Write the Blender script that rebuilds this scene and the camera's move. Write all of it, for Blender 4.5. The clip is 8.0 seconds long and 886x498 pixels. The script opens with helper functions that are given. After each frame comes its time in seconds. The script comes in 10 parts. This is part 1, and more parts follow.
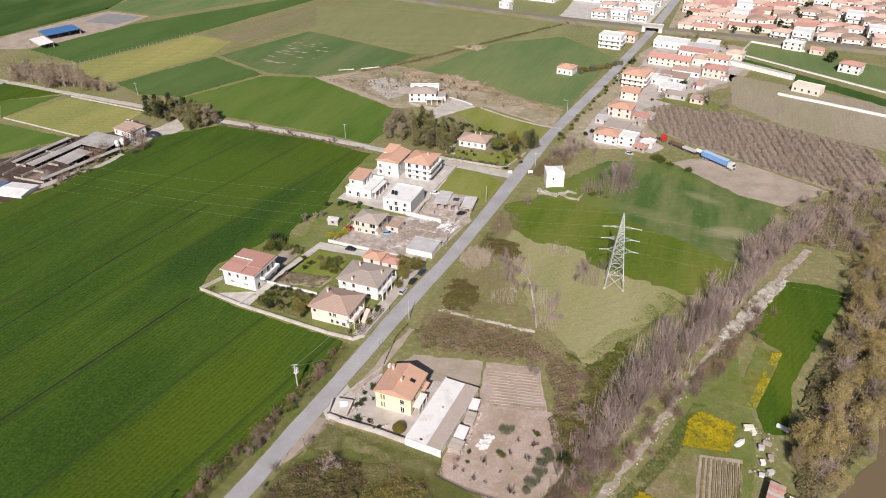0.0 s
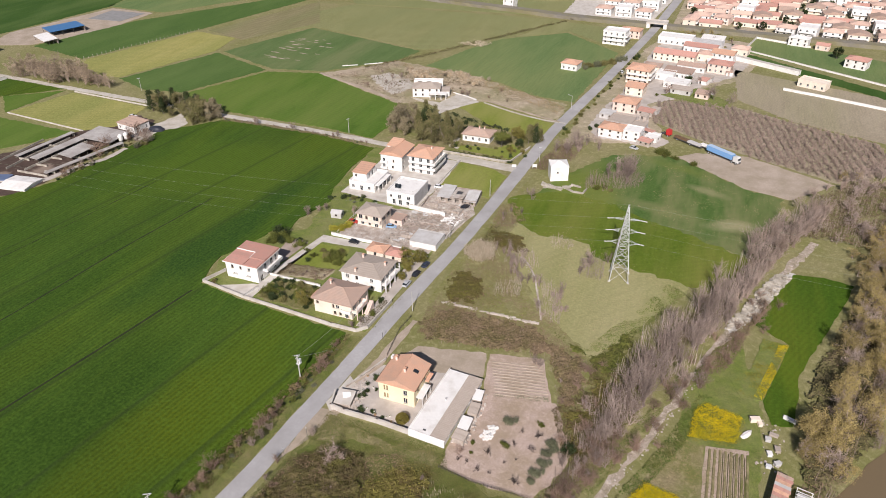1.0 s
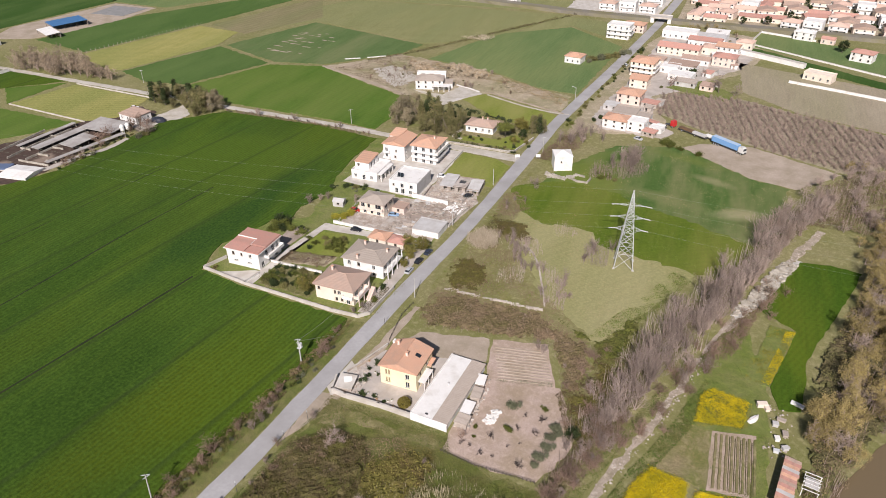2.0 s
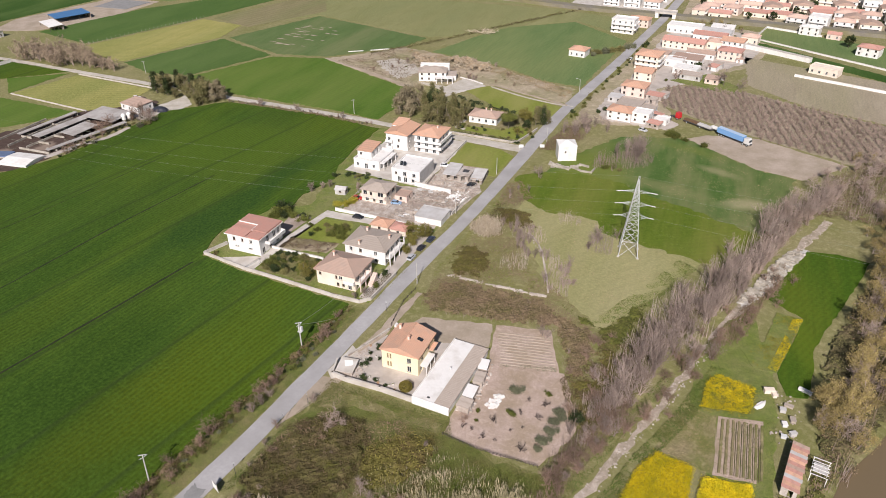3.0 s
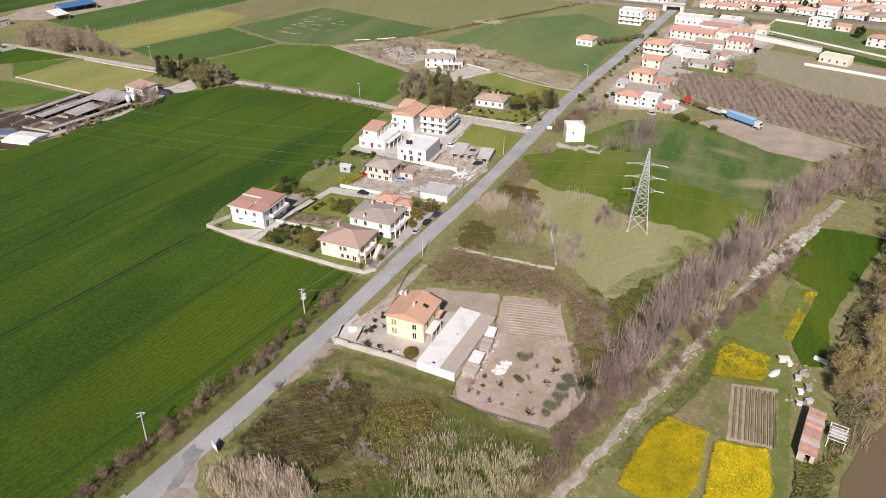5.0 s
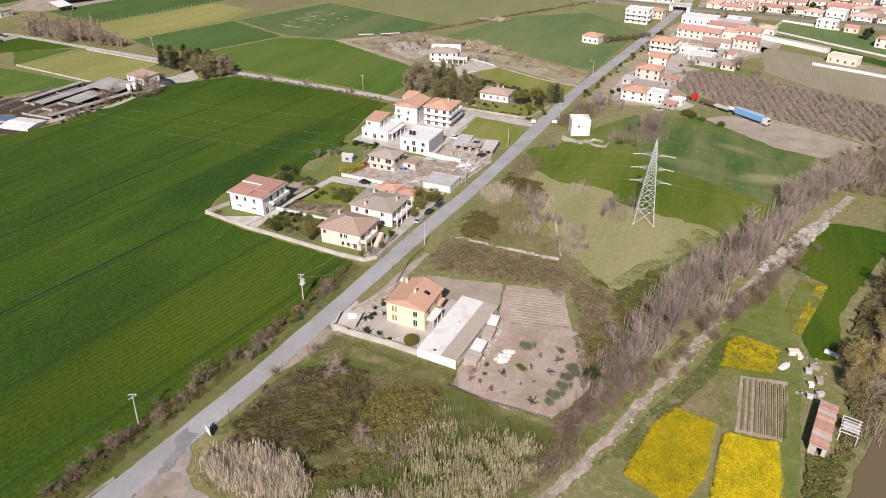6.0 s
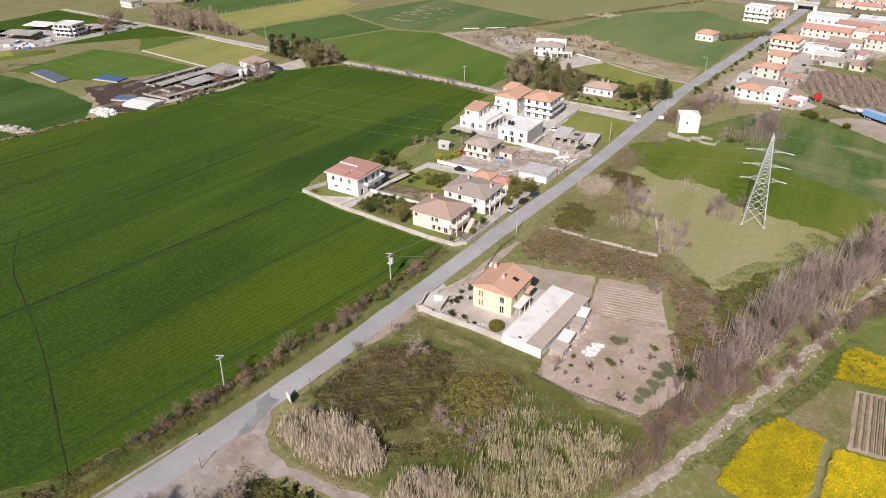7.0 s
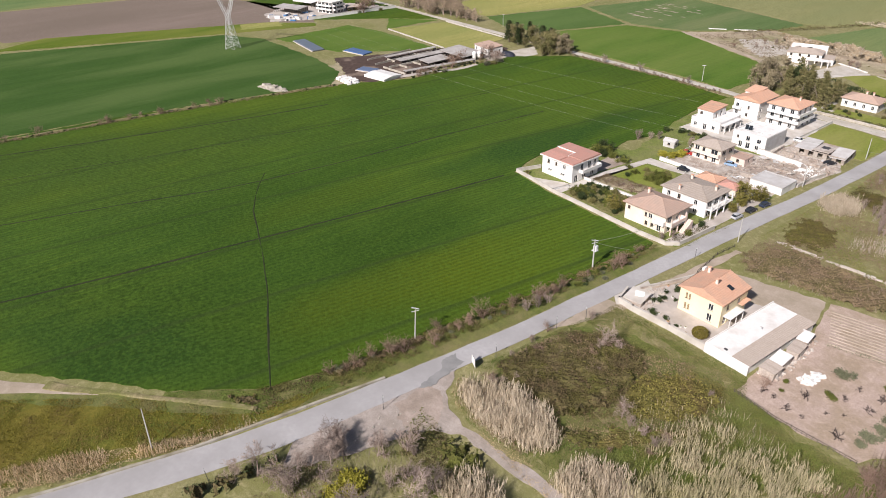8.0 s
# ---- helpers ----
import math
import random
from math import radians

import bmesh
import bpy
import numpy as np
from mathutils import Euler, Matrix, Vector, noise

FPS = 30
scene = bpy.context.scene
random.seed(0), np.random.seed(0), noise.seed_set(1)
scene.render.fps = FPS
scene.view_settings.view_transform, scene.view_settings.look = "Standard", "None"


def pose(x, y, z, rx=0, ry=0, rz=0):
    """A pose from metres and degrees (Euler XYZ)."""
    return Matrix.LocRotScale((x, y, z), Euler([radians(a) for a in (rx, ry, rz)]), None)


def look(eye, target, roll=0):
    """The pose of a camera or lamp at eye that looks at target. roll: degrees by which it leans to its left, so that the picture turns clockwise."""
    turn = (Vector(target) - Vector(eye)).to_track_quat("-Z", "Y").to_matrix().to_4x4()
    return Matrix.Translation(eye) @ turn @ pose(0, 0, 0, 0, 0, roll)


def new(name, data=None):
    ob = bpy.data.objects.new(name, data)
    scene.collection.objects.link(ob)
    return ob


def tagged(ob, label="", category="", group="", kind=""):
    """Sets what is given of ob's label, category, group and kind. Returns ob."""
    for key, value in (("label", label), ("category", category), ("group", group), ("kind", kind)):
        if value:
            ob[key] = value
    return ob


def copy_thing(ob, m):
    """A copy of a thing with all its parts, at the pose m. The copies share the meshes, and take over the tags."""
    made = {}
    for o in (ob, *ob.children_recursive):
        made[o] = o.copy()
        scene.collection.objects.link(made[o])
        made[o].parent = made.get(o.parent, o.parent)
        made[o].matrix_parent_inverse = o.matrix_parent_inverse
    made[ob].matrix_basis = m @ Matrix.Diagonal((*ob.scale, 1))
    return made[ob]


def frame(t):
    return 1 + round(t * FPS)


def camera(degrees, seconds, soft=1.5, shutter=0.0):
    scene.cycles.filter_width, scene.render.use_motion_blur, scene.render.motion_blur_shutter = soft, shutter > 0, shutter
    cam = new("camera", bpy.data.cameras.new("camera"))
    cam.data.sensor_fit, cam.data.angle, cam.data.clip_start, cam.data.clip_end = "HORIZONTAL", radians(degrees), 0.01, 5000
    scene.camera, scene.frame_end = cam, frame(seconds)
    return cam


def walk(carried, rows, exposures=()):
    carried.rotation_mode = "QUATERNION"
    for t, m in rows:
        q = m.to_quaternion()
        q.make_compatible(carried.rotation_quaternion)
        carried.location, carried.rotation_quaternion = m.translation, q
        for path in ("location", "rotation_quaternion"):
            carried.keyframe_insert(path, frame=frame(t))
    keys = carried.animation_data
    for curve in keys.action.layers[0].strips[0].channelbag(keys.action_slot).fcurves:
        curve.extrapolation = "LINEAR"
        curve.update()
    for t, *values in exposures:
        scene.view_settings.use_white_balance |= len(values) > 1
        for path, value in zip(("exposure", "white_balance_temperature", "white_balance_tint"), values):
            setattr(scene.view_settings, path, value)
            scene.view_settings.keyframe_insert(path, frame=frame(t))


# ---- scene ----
cam = camera(65.0, 8.0, soft=0.95)
PATH = [
    (0, (76.652, -158.603, 137.906), (76.018, -157.038, 136.835), -0.7),
    (0.5, (76.655, -158.837, 136.916), (76.016, -157.274, 135.844), -0.8),
    (1, (76.74, -159.103, 134.728), (76.096, -157.54, 133.659), -0.8),
    (1.5, (76.93, -159.596, 131.95), (76.281, -158.033, 130.884), -0.9),
    (3, (77.044, -160.777, 123.513), (76.385, -159.213, 122.456), -0.6),
    (3.5, (76.917, -161.184, 120.76), (76.254, -159.62, 119.704), -0.7),
    (4, (76.938, -161.652, 117.92), (76.269, -160.086, 116.87), -0.7),
    (4.5, (77.645, -163.575, 115.008), (76.97, -162.008, 113.964), -0.6),
    (6, (76.66, -162.826, 105.917), (75.98, -161.249, 104.892), 0.4),
    (6.5, (76.733, -161.578, 102.59), (75.971, -160.032, 101.575), -0.0),
    (7, (77.02, -161.561, 99.364), (76.099, -160.103, 98.351), -0.8),
    (7.5, (76.778, -161.659, 96.189), (75.652, -160.35, 95.179), -1.2),
    (8, (76.639, -162.727, 93.356), (75.289, -161.641, 92.356), -1.4),
]
walk(cam, [(t, look(eye, target, roll)) for t, eye, target, roll in PATH], [(0, 0.18, 6350, 17), (7.2, 0.18, 6350, 17), (8.0, 0.36, 6350, 17)])

# ---- sky, sun, exposure ----
SUN_ELEV = radians(38)
SUN_AZ = radians(168)          # clockwise from +y, where the sun stands
world = bpy.data.worlds.new("sky")
scene.world = world
world.use_nodes = True
sky = world.node_tree.nodes.new("ShaderNodeTexSky")
sky.sky_type = "NISHITA"
sky.sun_disc = False
sky.sun_elevation = SUN_ELEV
sky.sun_rotation = SUN_AZ
sky.air_density = 1.0
sky.dust_density = 1.5
world.node_tree.links.new(sky.outputs[0], world.node_tree.nodes["Background"].inputs[0])
world.node_tree.nodes["Background"].inputs[1].default_value = 0.05
sun_data = bpy.data.lights.new("sun", "SUN")
sun_data.energy = 5.0
sun_data.angle = radians(0.5)
sun_data.color = (1.0, 0.95, 0.87)
sun = new("sun", sun_data)
sun.matrix_world = look((60, -300, 240), (60 - 300 * math.sin(SUN_AZ), -300 - 300 * math.cos(SUN_AZ), 240 - 300 * math.tan(SUN_ELEV)))
scene.view_settings.exposure = 0.0

# ---- material helpers ----


def fresh(name, rough=0.9, metal=0.0):
    m = bpy.data.materials.new(name)
    m.use_nodes = True
    b = m.node_tree.nodes["Principled BSDF"]
    b.inputs["Roughness"].default_value = rough
    b.inputs["Metallic"].default_value = metal
    b.inputs["Specular IOR Level"].default_value = 0.25
    return m, m.node_tree, b


def coords(nt, turn=0.0, stretch=(1, 1, 1)):
    c = nt.nodes.new("ShaderNodeTexCoord")
    p = nt.nodes.new("ShaderNodeMapping")
    p.inputs["Rotation"].default_value[2] = radians(turn)
    p.inputs["Scale"].default_value = stretch
    nt.links.new(c.outputs["Object"], p.inputs[0])
    return p.outputs[0]


def noise_at(nt, vec, scale, detail=4.0, rough=0.6):
    n = nt.nodes.new("ShaderNodeTexNoise")
    n.inputs["Scale"].default_value = scale
    n.inputs["Detail"].default_value = detail
    n.inputs["Roughness"].default_value = rough
    nt.links.new(vec, n.inputs["Vector"])
    return n.outputs["Fac"]


def spread(nt, value, lo, hi, to_lo=0.0, to_hi=1.0):
    r = nt.nodes.new("ShaderNodeMapRange")
    r.inputs["From Min"].default_value, r.inputs["From Max"].default_value = lo, hi
    r.inputs["To Min"].default_value, r.inputs["To Max"].default_value = to_lo, to_hi
    nt.links.new(value, r.inputs["Value"])
    return r.outputs["Result"]


def blend(nt, fac, a, b):
    m = nt.nodes.new("ShaderNodeMix")
    m.data_type = "RGBA"
    for sock, v in ((m.inputs[0], fac), (m.inputs[6], a), (m.inputs[7], b)):
        if isinstance(v, tuple):
            sock.default_value = (*v, 1)
        elif isinstance(v, float):
            sock.default_value = v
        else:
            nt.links.new(v, sock)
    return m.outputs[2]


def bands(nt, vec, period, axis="X", distort=0.0):
    w = nt.nodes.new("ShaderNodeTexWave")
    w.wave_type = "BANDS"
    w.bands_direction = axis
    w.inputs["Scale"].default_value = 0.314 / period
    w.inputs["Distortion"].default_value = distort
    w.inputs["Detail"].default_value = 2
    w.inputs["Detail Scale"].default_value = 1.5
    nt.links.new(vec, w.inputs["Vector"])
    return w.outputs["Fac"]


def relief(nt, b, height, strength, distance):
    n = nt.nodes.new("ShaderNodeBump")
    n.inputs["Strength"].default_value = strength
    n.inputs["Distance"].default_value = distance
    nt.links.new(height, n.inputs["Height"])
    nt.links.new(n.outputs[0], b.inputs["Normal"])


def surf(name, c1, c2, c3, fine=2.0, coarse=0.15, rough=0.9, bump=0.4, depth=0.05, metal=0.0, lo=0.35, hi=0.65, vary=0.0, grit=0.0):
    """A surface of two mixed tones (fine) with stains of a third (coarse)."""
    m, nt, b = fresh(name, rough, metal)
    v = coords(nt)
    f = noise_at(nt, v, fine, 5, 0.65)
    g = noise_at(nt, v, coarse, 4, 0.55)
    col = blend(nt, spread(nt, f, 0.3, 0.7), c1, c2)
    col = blend(nt, spread(nt, g, lo, hi), col, c3)
    if grit:
        speck = noise_at(nt, v, fine * 3.3, 3, 0.7)
        col = blend(nt, spread(nt, speck, 0.38, 0.6, grit, 0.0), col, tuple(0.42 * c for c in c1))
        tuft = noise_at(nt, v, fine * 0.35, 5, 0.7)
        col = blend(nt, spread(nt, tuft, 0.5, 0.72, 0.0, grit), col, tuple(min(0.9, 1.25 * c) for c in c2))
    if vary:
        info = nt.nodes.new("ShaderNodeObjectInfo")
        hsv = nt.nodes.new("ShaderNodeHueSaturation")
        nt.links.new(spread(nt, info.outputs["Random"], 0, 1, 1 - vary, 1 + vary), hsv.inputs["Value"])
        nt.links.new(spread(nt, info.outputs["Random"], 0, 1, 1 + vary / 2, 1 - vary / 2), hsv.inputs["Saturation"])
        nt.links.new(col, hsv.inputs["Color"])
        col = hsv.outputs[0]
    nt.links.new(col, b.inputs["Base Color"])
    if bump:
        relief(nt, b, f, bump, depth)
    return m


def crop(name, c1, c2, c3, turn=10.0, period=1.6, tram=24.0, coarse=0.02, tramcol=(0.03, 0.05, 0.012), tram_amt=0.5, rowy=0.35, line=0.5, clump=0.0, stands=()):
    """A sown field: drill rows, tramlines, large patches of other growth and ovals of another tone."""
    m, nt, b = fresh(name, 0.9)
    b.inputs["Specular IOR Level"].default_value = 0.1
    v = coords(nt, turn)
    long = coords(nt, turn, (1, 0.25, 1))
    lines = noise_at(nt, coords(nt, turn, (1, 0.05, 1)), 0.75, 6, 0.72)
    tuft = noise_at(nt, v, 1.1, 6, 0.7)
    streak = noise_at(nt, long, 0.12, 5, 0.6)
    patch = noise_at(nt, long, coarse, 4, 0.55)
    rows = bands(nt, v, period, "X", 1.2)
    col = blend(nt, spread(nt, streak, 0.35, 0.68), c1, c2)
    col = blend(nt, spread(nt, patch, 0.42, 0.64), col, c3)
    col = blend(nt, spread(nt, lines, 0.36, 0.5, line, 0.0), col, tuple(0.55 * c for c in c1))
    col = blend(nt, spread(nt, lines, 0.52, 0.68, 0.0, line), col, tuple(1.25 * c for c in c3))
    if clump:
        broad = noise_at(nt, coords(nt, turn, (1, 0.18, 1)), 0.02, 3, 0.5)
        col = blend(nt, spread(nt, broad, 0.5, 0.66, 0.0, clump), col, tuple(0.6 * c for c in c1))
    if stands:
        bend = nt.nodes.new("ShaderNodeTexNoise")
        bend.inputs["Scale"].default_value = 0.02
        bend.inputs["Detail"].default_value = 5
        nt.links.new(v, bend.inputs["Vector"])
        here = coords(nt)
        for (cx, cy, half, long_half, lean), tone, amount in stands:
            # an uneven oval of another tone: other growth, and sheen put into colour
            tilt = nt.nodes.new("ShaderNodeMapping")
            tilt.vector_type = "TEXTURE"
            tilt.inputs["Location"].default_value = (cx, cy, 0)
            tilt.inputs["Rotation"].default_value[2] = radians(lean)
            tilt.inputs["Scale"].default_value = (half, long_half, 1000)
            nt.links.new(here, tilt.inputs[0])
            far = nt.nodes.new("ShaderNodeVectorMath")
            far.operation = "LENGTH"
            nt.links.new(tilt.outputs[0], far.inputs[0])
            off = nt.nodes.new("ShaderNodeMath")
            nt.links.new(far.outputs["Value"], off.inputs[0])
            nt.links.new(spread(nt, bend.outputs["Fac"], 0.3, 0.7, -0.55, 0.55), off.inputs[1])
            cover = spread(nt, off.outputs[0], 0.45, 1.15, amount, 0.0)
            if tone is None:
                weedy = nt.nodes.new("ShaderNodeMath")
                weedy.operation = "MULTIPLY"
                nt.links.new(cover, weedy.inputs[0])
                nt.links.new(spread(nt, noise_at(nt, v, 0.6, 4, 0.65), 0.54, 0.42), weedy.inputs[1])
                cover, tone = weedy.outputs[0], tuple(0.4 * c for c in c1)
            col = blend(nt, cover, col, tone)
    dark = nt.nodes.new("ShaderNodeMath")
    dark.operation = "MULTIPLY"
    nt.links.new(spread(nt, rows, 0.2, 0.9, rowy, 0), dark.inputs[0])
    nt.links.new(spread(nt, tuft, 0.3, 0.7, 1, 0.2), dark.inputs[1])
    col = blend(nt, dark.outputs[0], col, tuple(0.45 * c for c in c1))
    col = blend(nt, spread(nt, tuft, 0.45, 0.72, 0, 0.5), col, tuple(min(1, 1.5 * c) for c in c2))
    if tram:
        t = bands(nt, v, tram, "X", 0.25)
        col = blend(nt, spread(nt, t, 0.985, 0.999, 0, tram_amt), col, tramcol)
    nt.links.new(col, b.inputs["Base Color"])
    relief(nt, b, tuft, 0.9, 0.22)
    return m


def leafy(name, c1, c2, c3, rough=0.7, vary=0.25):
    """Leaves, blades and twigs: tones by piece, with a wider drift."""
    m, nt, b = fresh(name, rough)
    g = nt.nodes.new("ShaderNodeNewGeometry")
    col = blend(nt, spread(nt, g.outputs["Random Per Island"], 0, 1, 0.18, 0.82), c1, c2)
    col = blend(nt, spread(nt, noise_at(nt, coords(nt), 0.22, 4), 0.44, 0.62), col, c3)
    col = blend(nt, spread(nt, noise_at(nt, coords(nt), 0.9, 4, 0.7), 0.3, 0.55, 0.5, 0.0), col, tuple(0.5 * c for c in c1))
    info = nt.nodes.new("ShaderNodeObjectInfo")
    hsv = nt.nodes.new("ShaderNodeHueSaturation")
    nt.links.new(spread(nt, info.outputs["Random"], 0, 1, 1 - vary, 1 + vary), hsv.inputs["Value"])
    nt.links.new(col, hsv.inputs["Color"])
    nt.links.new(hsv.outputs[0], b.inputs["Base Color"])
    b.inputs["Specular IOR Level"].default_value = 0.15
    return m


def tiled(name, c1, c2, c3, vary=0.12):
    """Clay roof tiles: courses, single tiles of other tone, lichen."""
    m, nt, b = fresh(name, 0.85)
    v = coords(nt)
    course = bands(nt, v, 0.16, "Z", 0.1)
    vor = nt.nodes.new("ShaderNodeTexVoronoi")
    vor.inputs["Scale"].default_value = 2.6
    nt.links.new(v, vor.inputs["Vector"])
    col = blend(nt, spread(nt, vor.outputs["Distance"], 0.0, 0.6), c1, c2)
    col = blend(nt, spread(nt, noise_at(nt, v, 0.5, 5, 0.65), 0.45, 0.72), col, c3)
    col = blend(nt, spread(nt, course, 0.0, 0.35, 0.22, 0), col, tuple(0.5 * c for c in c3))
    info = nt.nodes.new("ShaderNodeObjectInfo")
    hsv = nt.nodes.new("ShaderNodeHueSaturation")
    nt.links.new(spread(nt, info.outputs["Random"], 0, 1, 1 - vary, 1 + vary), hsv.inputs["Value"])
    nt.links.new(col, hsv.inputs["Color"])
    nt.links.new(hsv.outputs[0], b.inputs["Base Color"])
    relief(nt, b, course, 0.5, 0.05)
    return m


M = {}
M["ground"] = surf("rough_grass", (0.215, 0.205, 0.075), (0.33, 0.29, 0.165), (0.195, 0.20, 0.065), 1.6, 0.05, grit=0.6)
M["verge"] = surf("verge_grass", (0.15, 0.165, 0.036), (0.29, 0.25, 0.105), (0.30, 0.235, 0.14), 1.8, 0.13, grit=0.6)
M["verge_green"] = surf("roadside_grass", (0.09, 0.125, 0.022), (0.16, 0.175, 0.045), (0.22, 0.19, 0.085), 1.8, 0.12, grit=0.6)
M["grassy"] = surf("green_grass", (0.115, 0.165, 0.03), (0.185, 0.22, 0.05), (0.225, 0.225, 0.085), 1.8, 0.16, grit=0.6)
# ovals at x -30 to -66 also hold view-dependent sheen as yellow and dark tones
M["wheat"] = crop("young_wheat", (0.039, 0.083, 0.011), (0.055, 0.105, 0.013), (0.086, 0.124, 0.011), 10, 1.5, 27, coarse=0.012, rowy=0.5, line=0.42, clump=0.5,
                  stands=(((-30, -84, 12, 30, -6), (0.075, 0.115, 0.006), 0.25), ((-66, -102, 42, 58, 0), (0.025, 0.06, 0.006), 0.6), ((-116, 62, 42, 74, 0), (0.080, 0.120, 0.016), 0.6), ((-84, 28, 10, 62, -7), (0.021, 0.057, 0.011), 0.8), ((-68, -36, 18, 11, 10), (0.060, 0.10, 0.010), 0.35), ((-44, -72, 10, 32, -4), (0.080, 0.102, 0.005), 0.45), ((-66, -64, 15, 26, 0), (0.024, 0.055, 0.006), 0.45), ((-96, -64, 8, 30, -4), (0.07, 0.105, 0.008), 0.4),
                          ((-72, -148, 40, 14, 30), (0.022, 0.056, 0.010), 0.75), ((-165, -108, 46, 60, 8), (0.050, 0.09, 0.018), 0.5), ((-158, -104, 50, 66, 8), None, 0.4), ((-80, -136, 36, 26, 30), None, 0.5), ((-130, 60, 34, 44, 0), (0.075, 0.125, 0.010), 0.5),
                          ((-112, -60, 7, 90, -6), (0.030, 0.068, 0.007), 0.5), ((-36, -44, 14, 34, -4), (0.095, 0.13, 0.006), 0.5)))
M["wheat_river"] = crop("river_wheat", (0.04, 0.085, 0.007), (0.055, 0.105, 0.009), (0.09, 0.125, 0.012), 25, 1.6, 0, coarse=0.05, rowy=0.2, line=0.2, stands=(((111, 12, 4, 16, 15), (0.10, 0.14, 0.012), 0.6),))
M["whitestone"] = surf("white_stream_stones", (0.62, 0.60, 0.57), (0.74, 0.72, 0.69), (0.42, 0.38, 0.33), 1.6, 0.3, grit=0.5)
M["wheat_plain"] = crop("even_wheat", (0.066, 0.124, 0.018), (0.082, 0.146, 0.022), (0.145, 0.185, 0.045), 25, 2.4, 0, rowy=0.15, line=0.14)
M["olive_rough"] = crop("rough_olive_grass", (0.105, 0.10, 0.016), (0.17, 0.14, 0.03), (0.10, 0.115, 0.02), 60, 3.0, 0, coarse=0.05, rowy=0.1, line=0.12)
M["farmroof"] = surf("weathered_sheet_roof", (0.40, 0.38, 0.36), (0.47, 0.45, 0.43), (0.31, 0.285, 0.265), 1.0, 0.2, 0.8, 0.2, 0.02)
M["streamstone"] = surf("stony_bed", (0.42, 0.345, 0.285), (0.54, 0.465, 0.40), (0.27, 0.23, 0.15), 1.8, 0.18, grit=0.6)
M["wheat_dull"] = crop("wheat_dull", (0.034, 0.076, 0.014), (0.045, 0.092, 0.018), (0.08, 0.125, 0.035), 12, 2.2, 0, coarse=0.04, rowy=0.15, line=0.15)
# green raised and paled to hold some distance haze in the colour
M["wheat_far"] = crop("wheat_far", (0.10, 0.155, 0.055), (0.135, 0.185, 0.07), (0.19, 0.215, 0.085), 15, 3.0, 0, rowy=0.08, line=0.16)
M["pasture"] = crop("bright_pasture", (0.075, 0.12, 0.012), (0.105, 0.145, 0.018), (0.17, 0.18, 0.04), 60, 2.5, 0, rowy=0.1, coarse=0.04, line=0.12)
M["fallow"] = crop("yellowing_fallow", (0.27, 0.262, 0.078), (0.35, 0.32, 0.12), (0.20, 0.225, 0.065), 70, 3.0, 0, tram_amt=0.0, line=0.25)
M["wheat_mid"] = crop("mid_wheat", (0.058, 0.108, 0.026), (0.075, 0.13, 0.032), (0.10, 0.15, 0.045), 20, 3.0, 0, rowy=0.12, line=0.16)
M["fallow_dull"] = crop("dull_fallow", (0.20, 0.205, 0.085), (0.25, 0.245, 0.115), (0.165, 0.195, 0.08), 70, 3.0, 0, coarse=0.015, line=0.2)
M["far_scrub"] = crop("far_scrubby_fallow", (0.19, 0.175, 0.085), (0.25, 0.215, 0.125), (0.17, 0.185, 0.075), 20, 5.0, 0, coarse=0.03, rowy=0.3, line=0.35)
M["streaked"] = crop("streaked_wheat", (0.08, 0.13, 0.042), (0.105, 0.155, 0.055), (0.15, 0.175, 0.075), 75, 3.0, 0, coarse=0.05, rowy=0.1, line=0.2)
M["bramble_mass"] = surf("bramble_canopy", (0.068, 0.052, 0.024), (0.15, 0.115, 0.06), (0.105, 0.105, 0.024), 1.1, 0.12, 0.9, 1.0, 0.35, grit=0.7)
M["olive_mass"] = surf("olive_bramble_canopy", (0.085, 0.085, 0.016), (0.15, 0.135, 0.03), (0.12, 0.085, 0.035), 1.1, 0.1, 0.9, 1.0, 0.35, grit=0.7)
# brown understory tone, darkened to hold the shadows beneath the trees
M["bank_mass"] = surf("shaded_river_undergrowth", (0.085, 0.066, 0.036), (0.18, 0.14, 0.08), (0.09, 0.095, 0.03), 1.1, 0.1, 0.9, 1.0, 0.35, grit=0.7)
M["tan_mass"] = surf("dry_reed_canopy", (0.33, 0.25, 0.16), (0.46, 0.37, 0.25), (0.28, 0.21, 0.13), 1.0, 0.2, 0.9, 1.0, 0.35, grit=0.5)
M["dark_mass"] = surf("dark_hedge_canopy", (0.028, 0.042, 0.014), (0.06, 0.075, 0.024), (0.045, 0.05, 0.02), 1.1, 0.1, 0.9, 1.0, 0.35, grit=0.6)
M["brown_mass"] = surf("dry_bramble_canopy", (0.15, 0.105, 0.06), (0.235, 0.17, 0.105), (0.125, 0.11, 0.04), 1.1, 0.11, 0.9, 1.0, 0.35, grit=0.6)
M["green_mass"] = surf("green_scrub_canopy", (0.07, 0.085, 0.014), (0.13, 0.14, 0.028), (0.10, 0.085, 0.03), 1.1, 0.12, 0.9, 1.0, 0.35, grit=0.7)
M["pink_soil"] = surf("pinkish_soil", (0.36, 0.29, 0.245), (0.45, 0.375, 0.325), (0.29, 0.235, 0.19), 1.6, 0.2, grit=0.35)
M["track_grey"] = surf("grey_dirt_track", (0.36, 0.31, 0.275), (0.45, 0.395, 0.355), (0.30, 0.255, 0.215), 1.6, 0.16, grit=0.35)
M["olive"] = crop("olive_meadow", (0.215, 0.22, 0.085), (0.285, 0.272, 0.125), (0.335, 0.305, 0.165), 40, 3.5, 0, rowy=0.1, line=0.08)
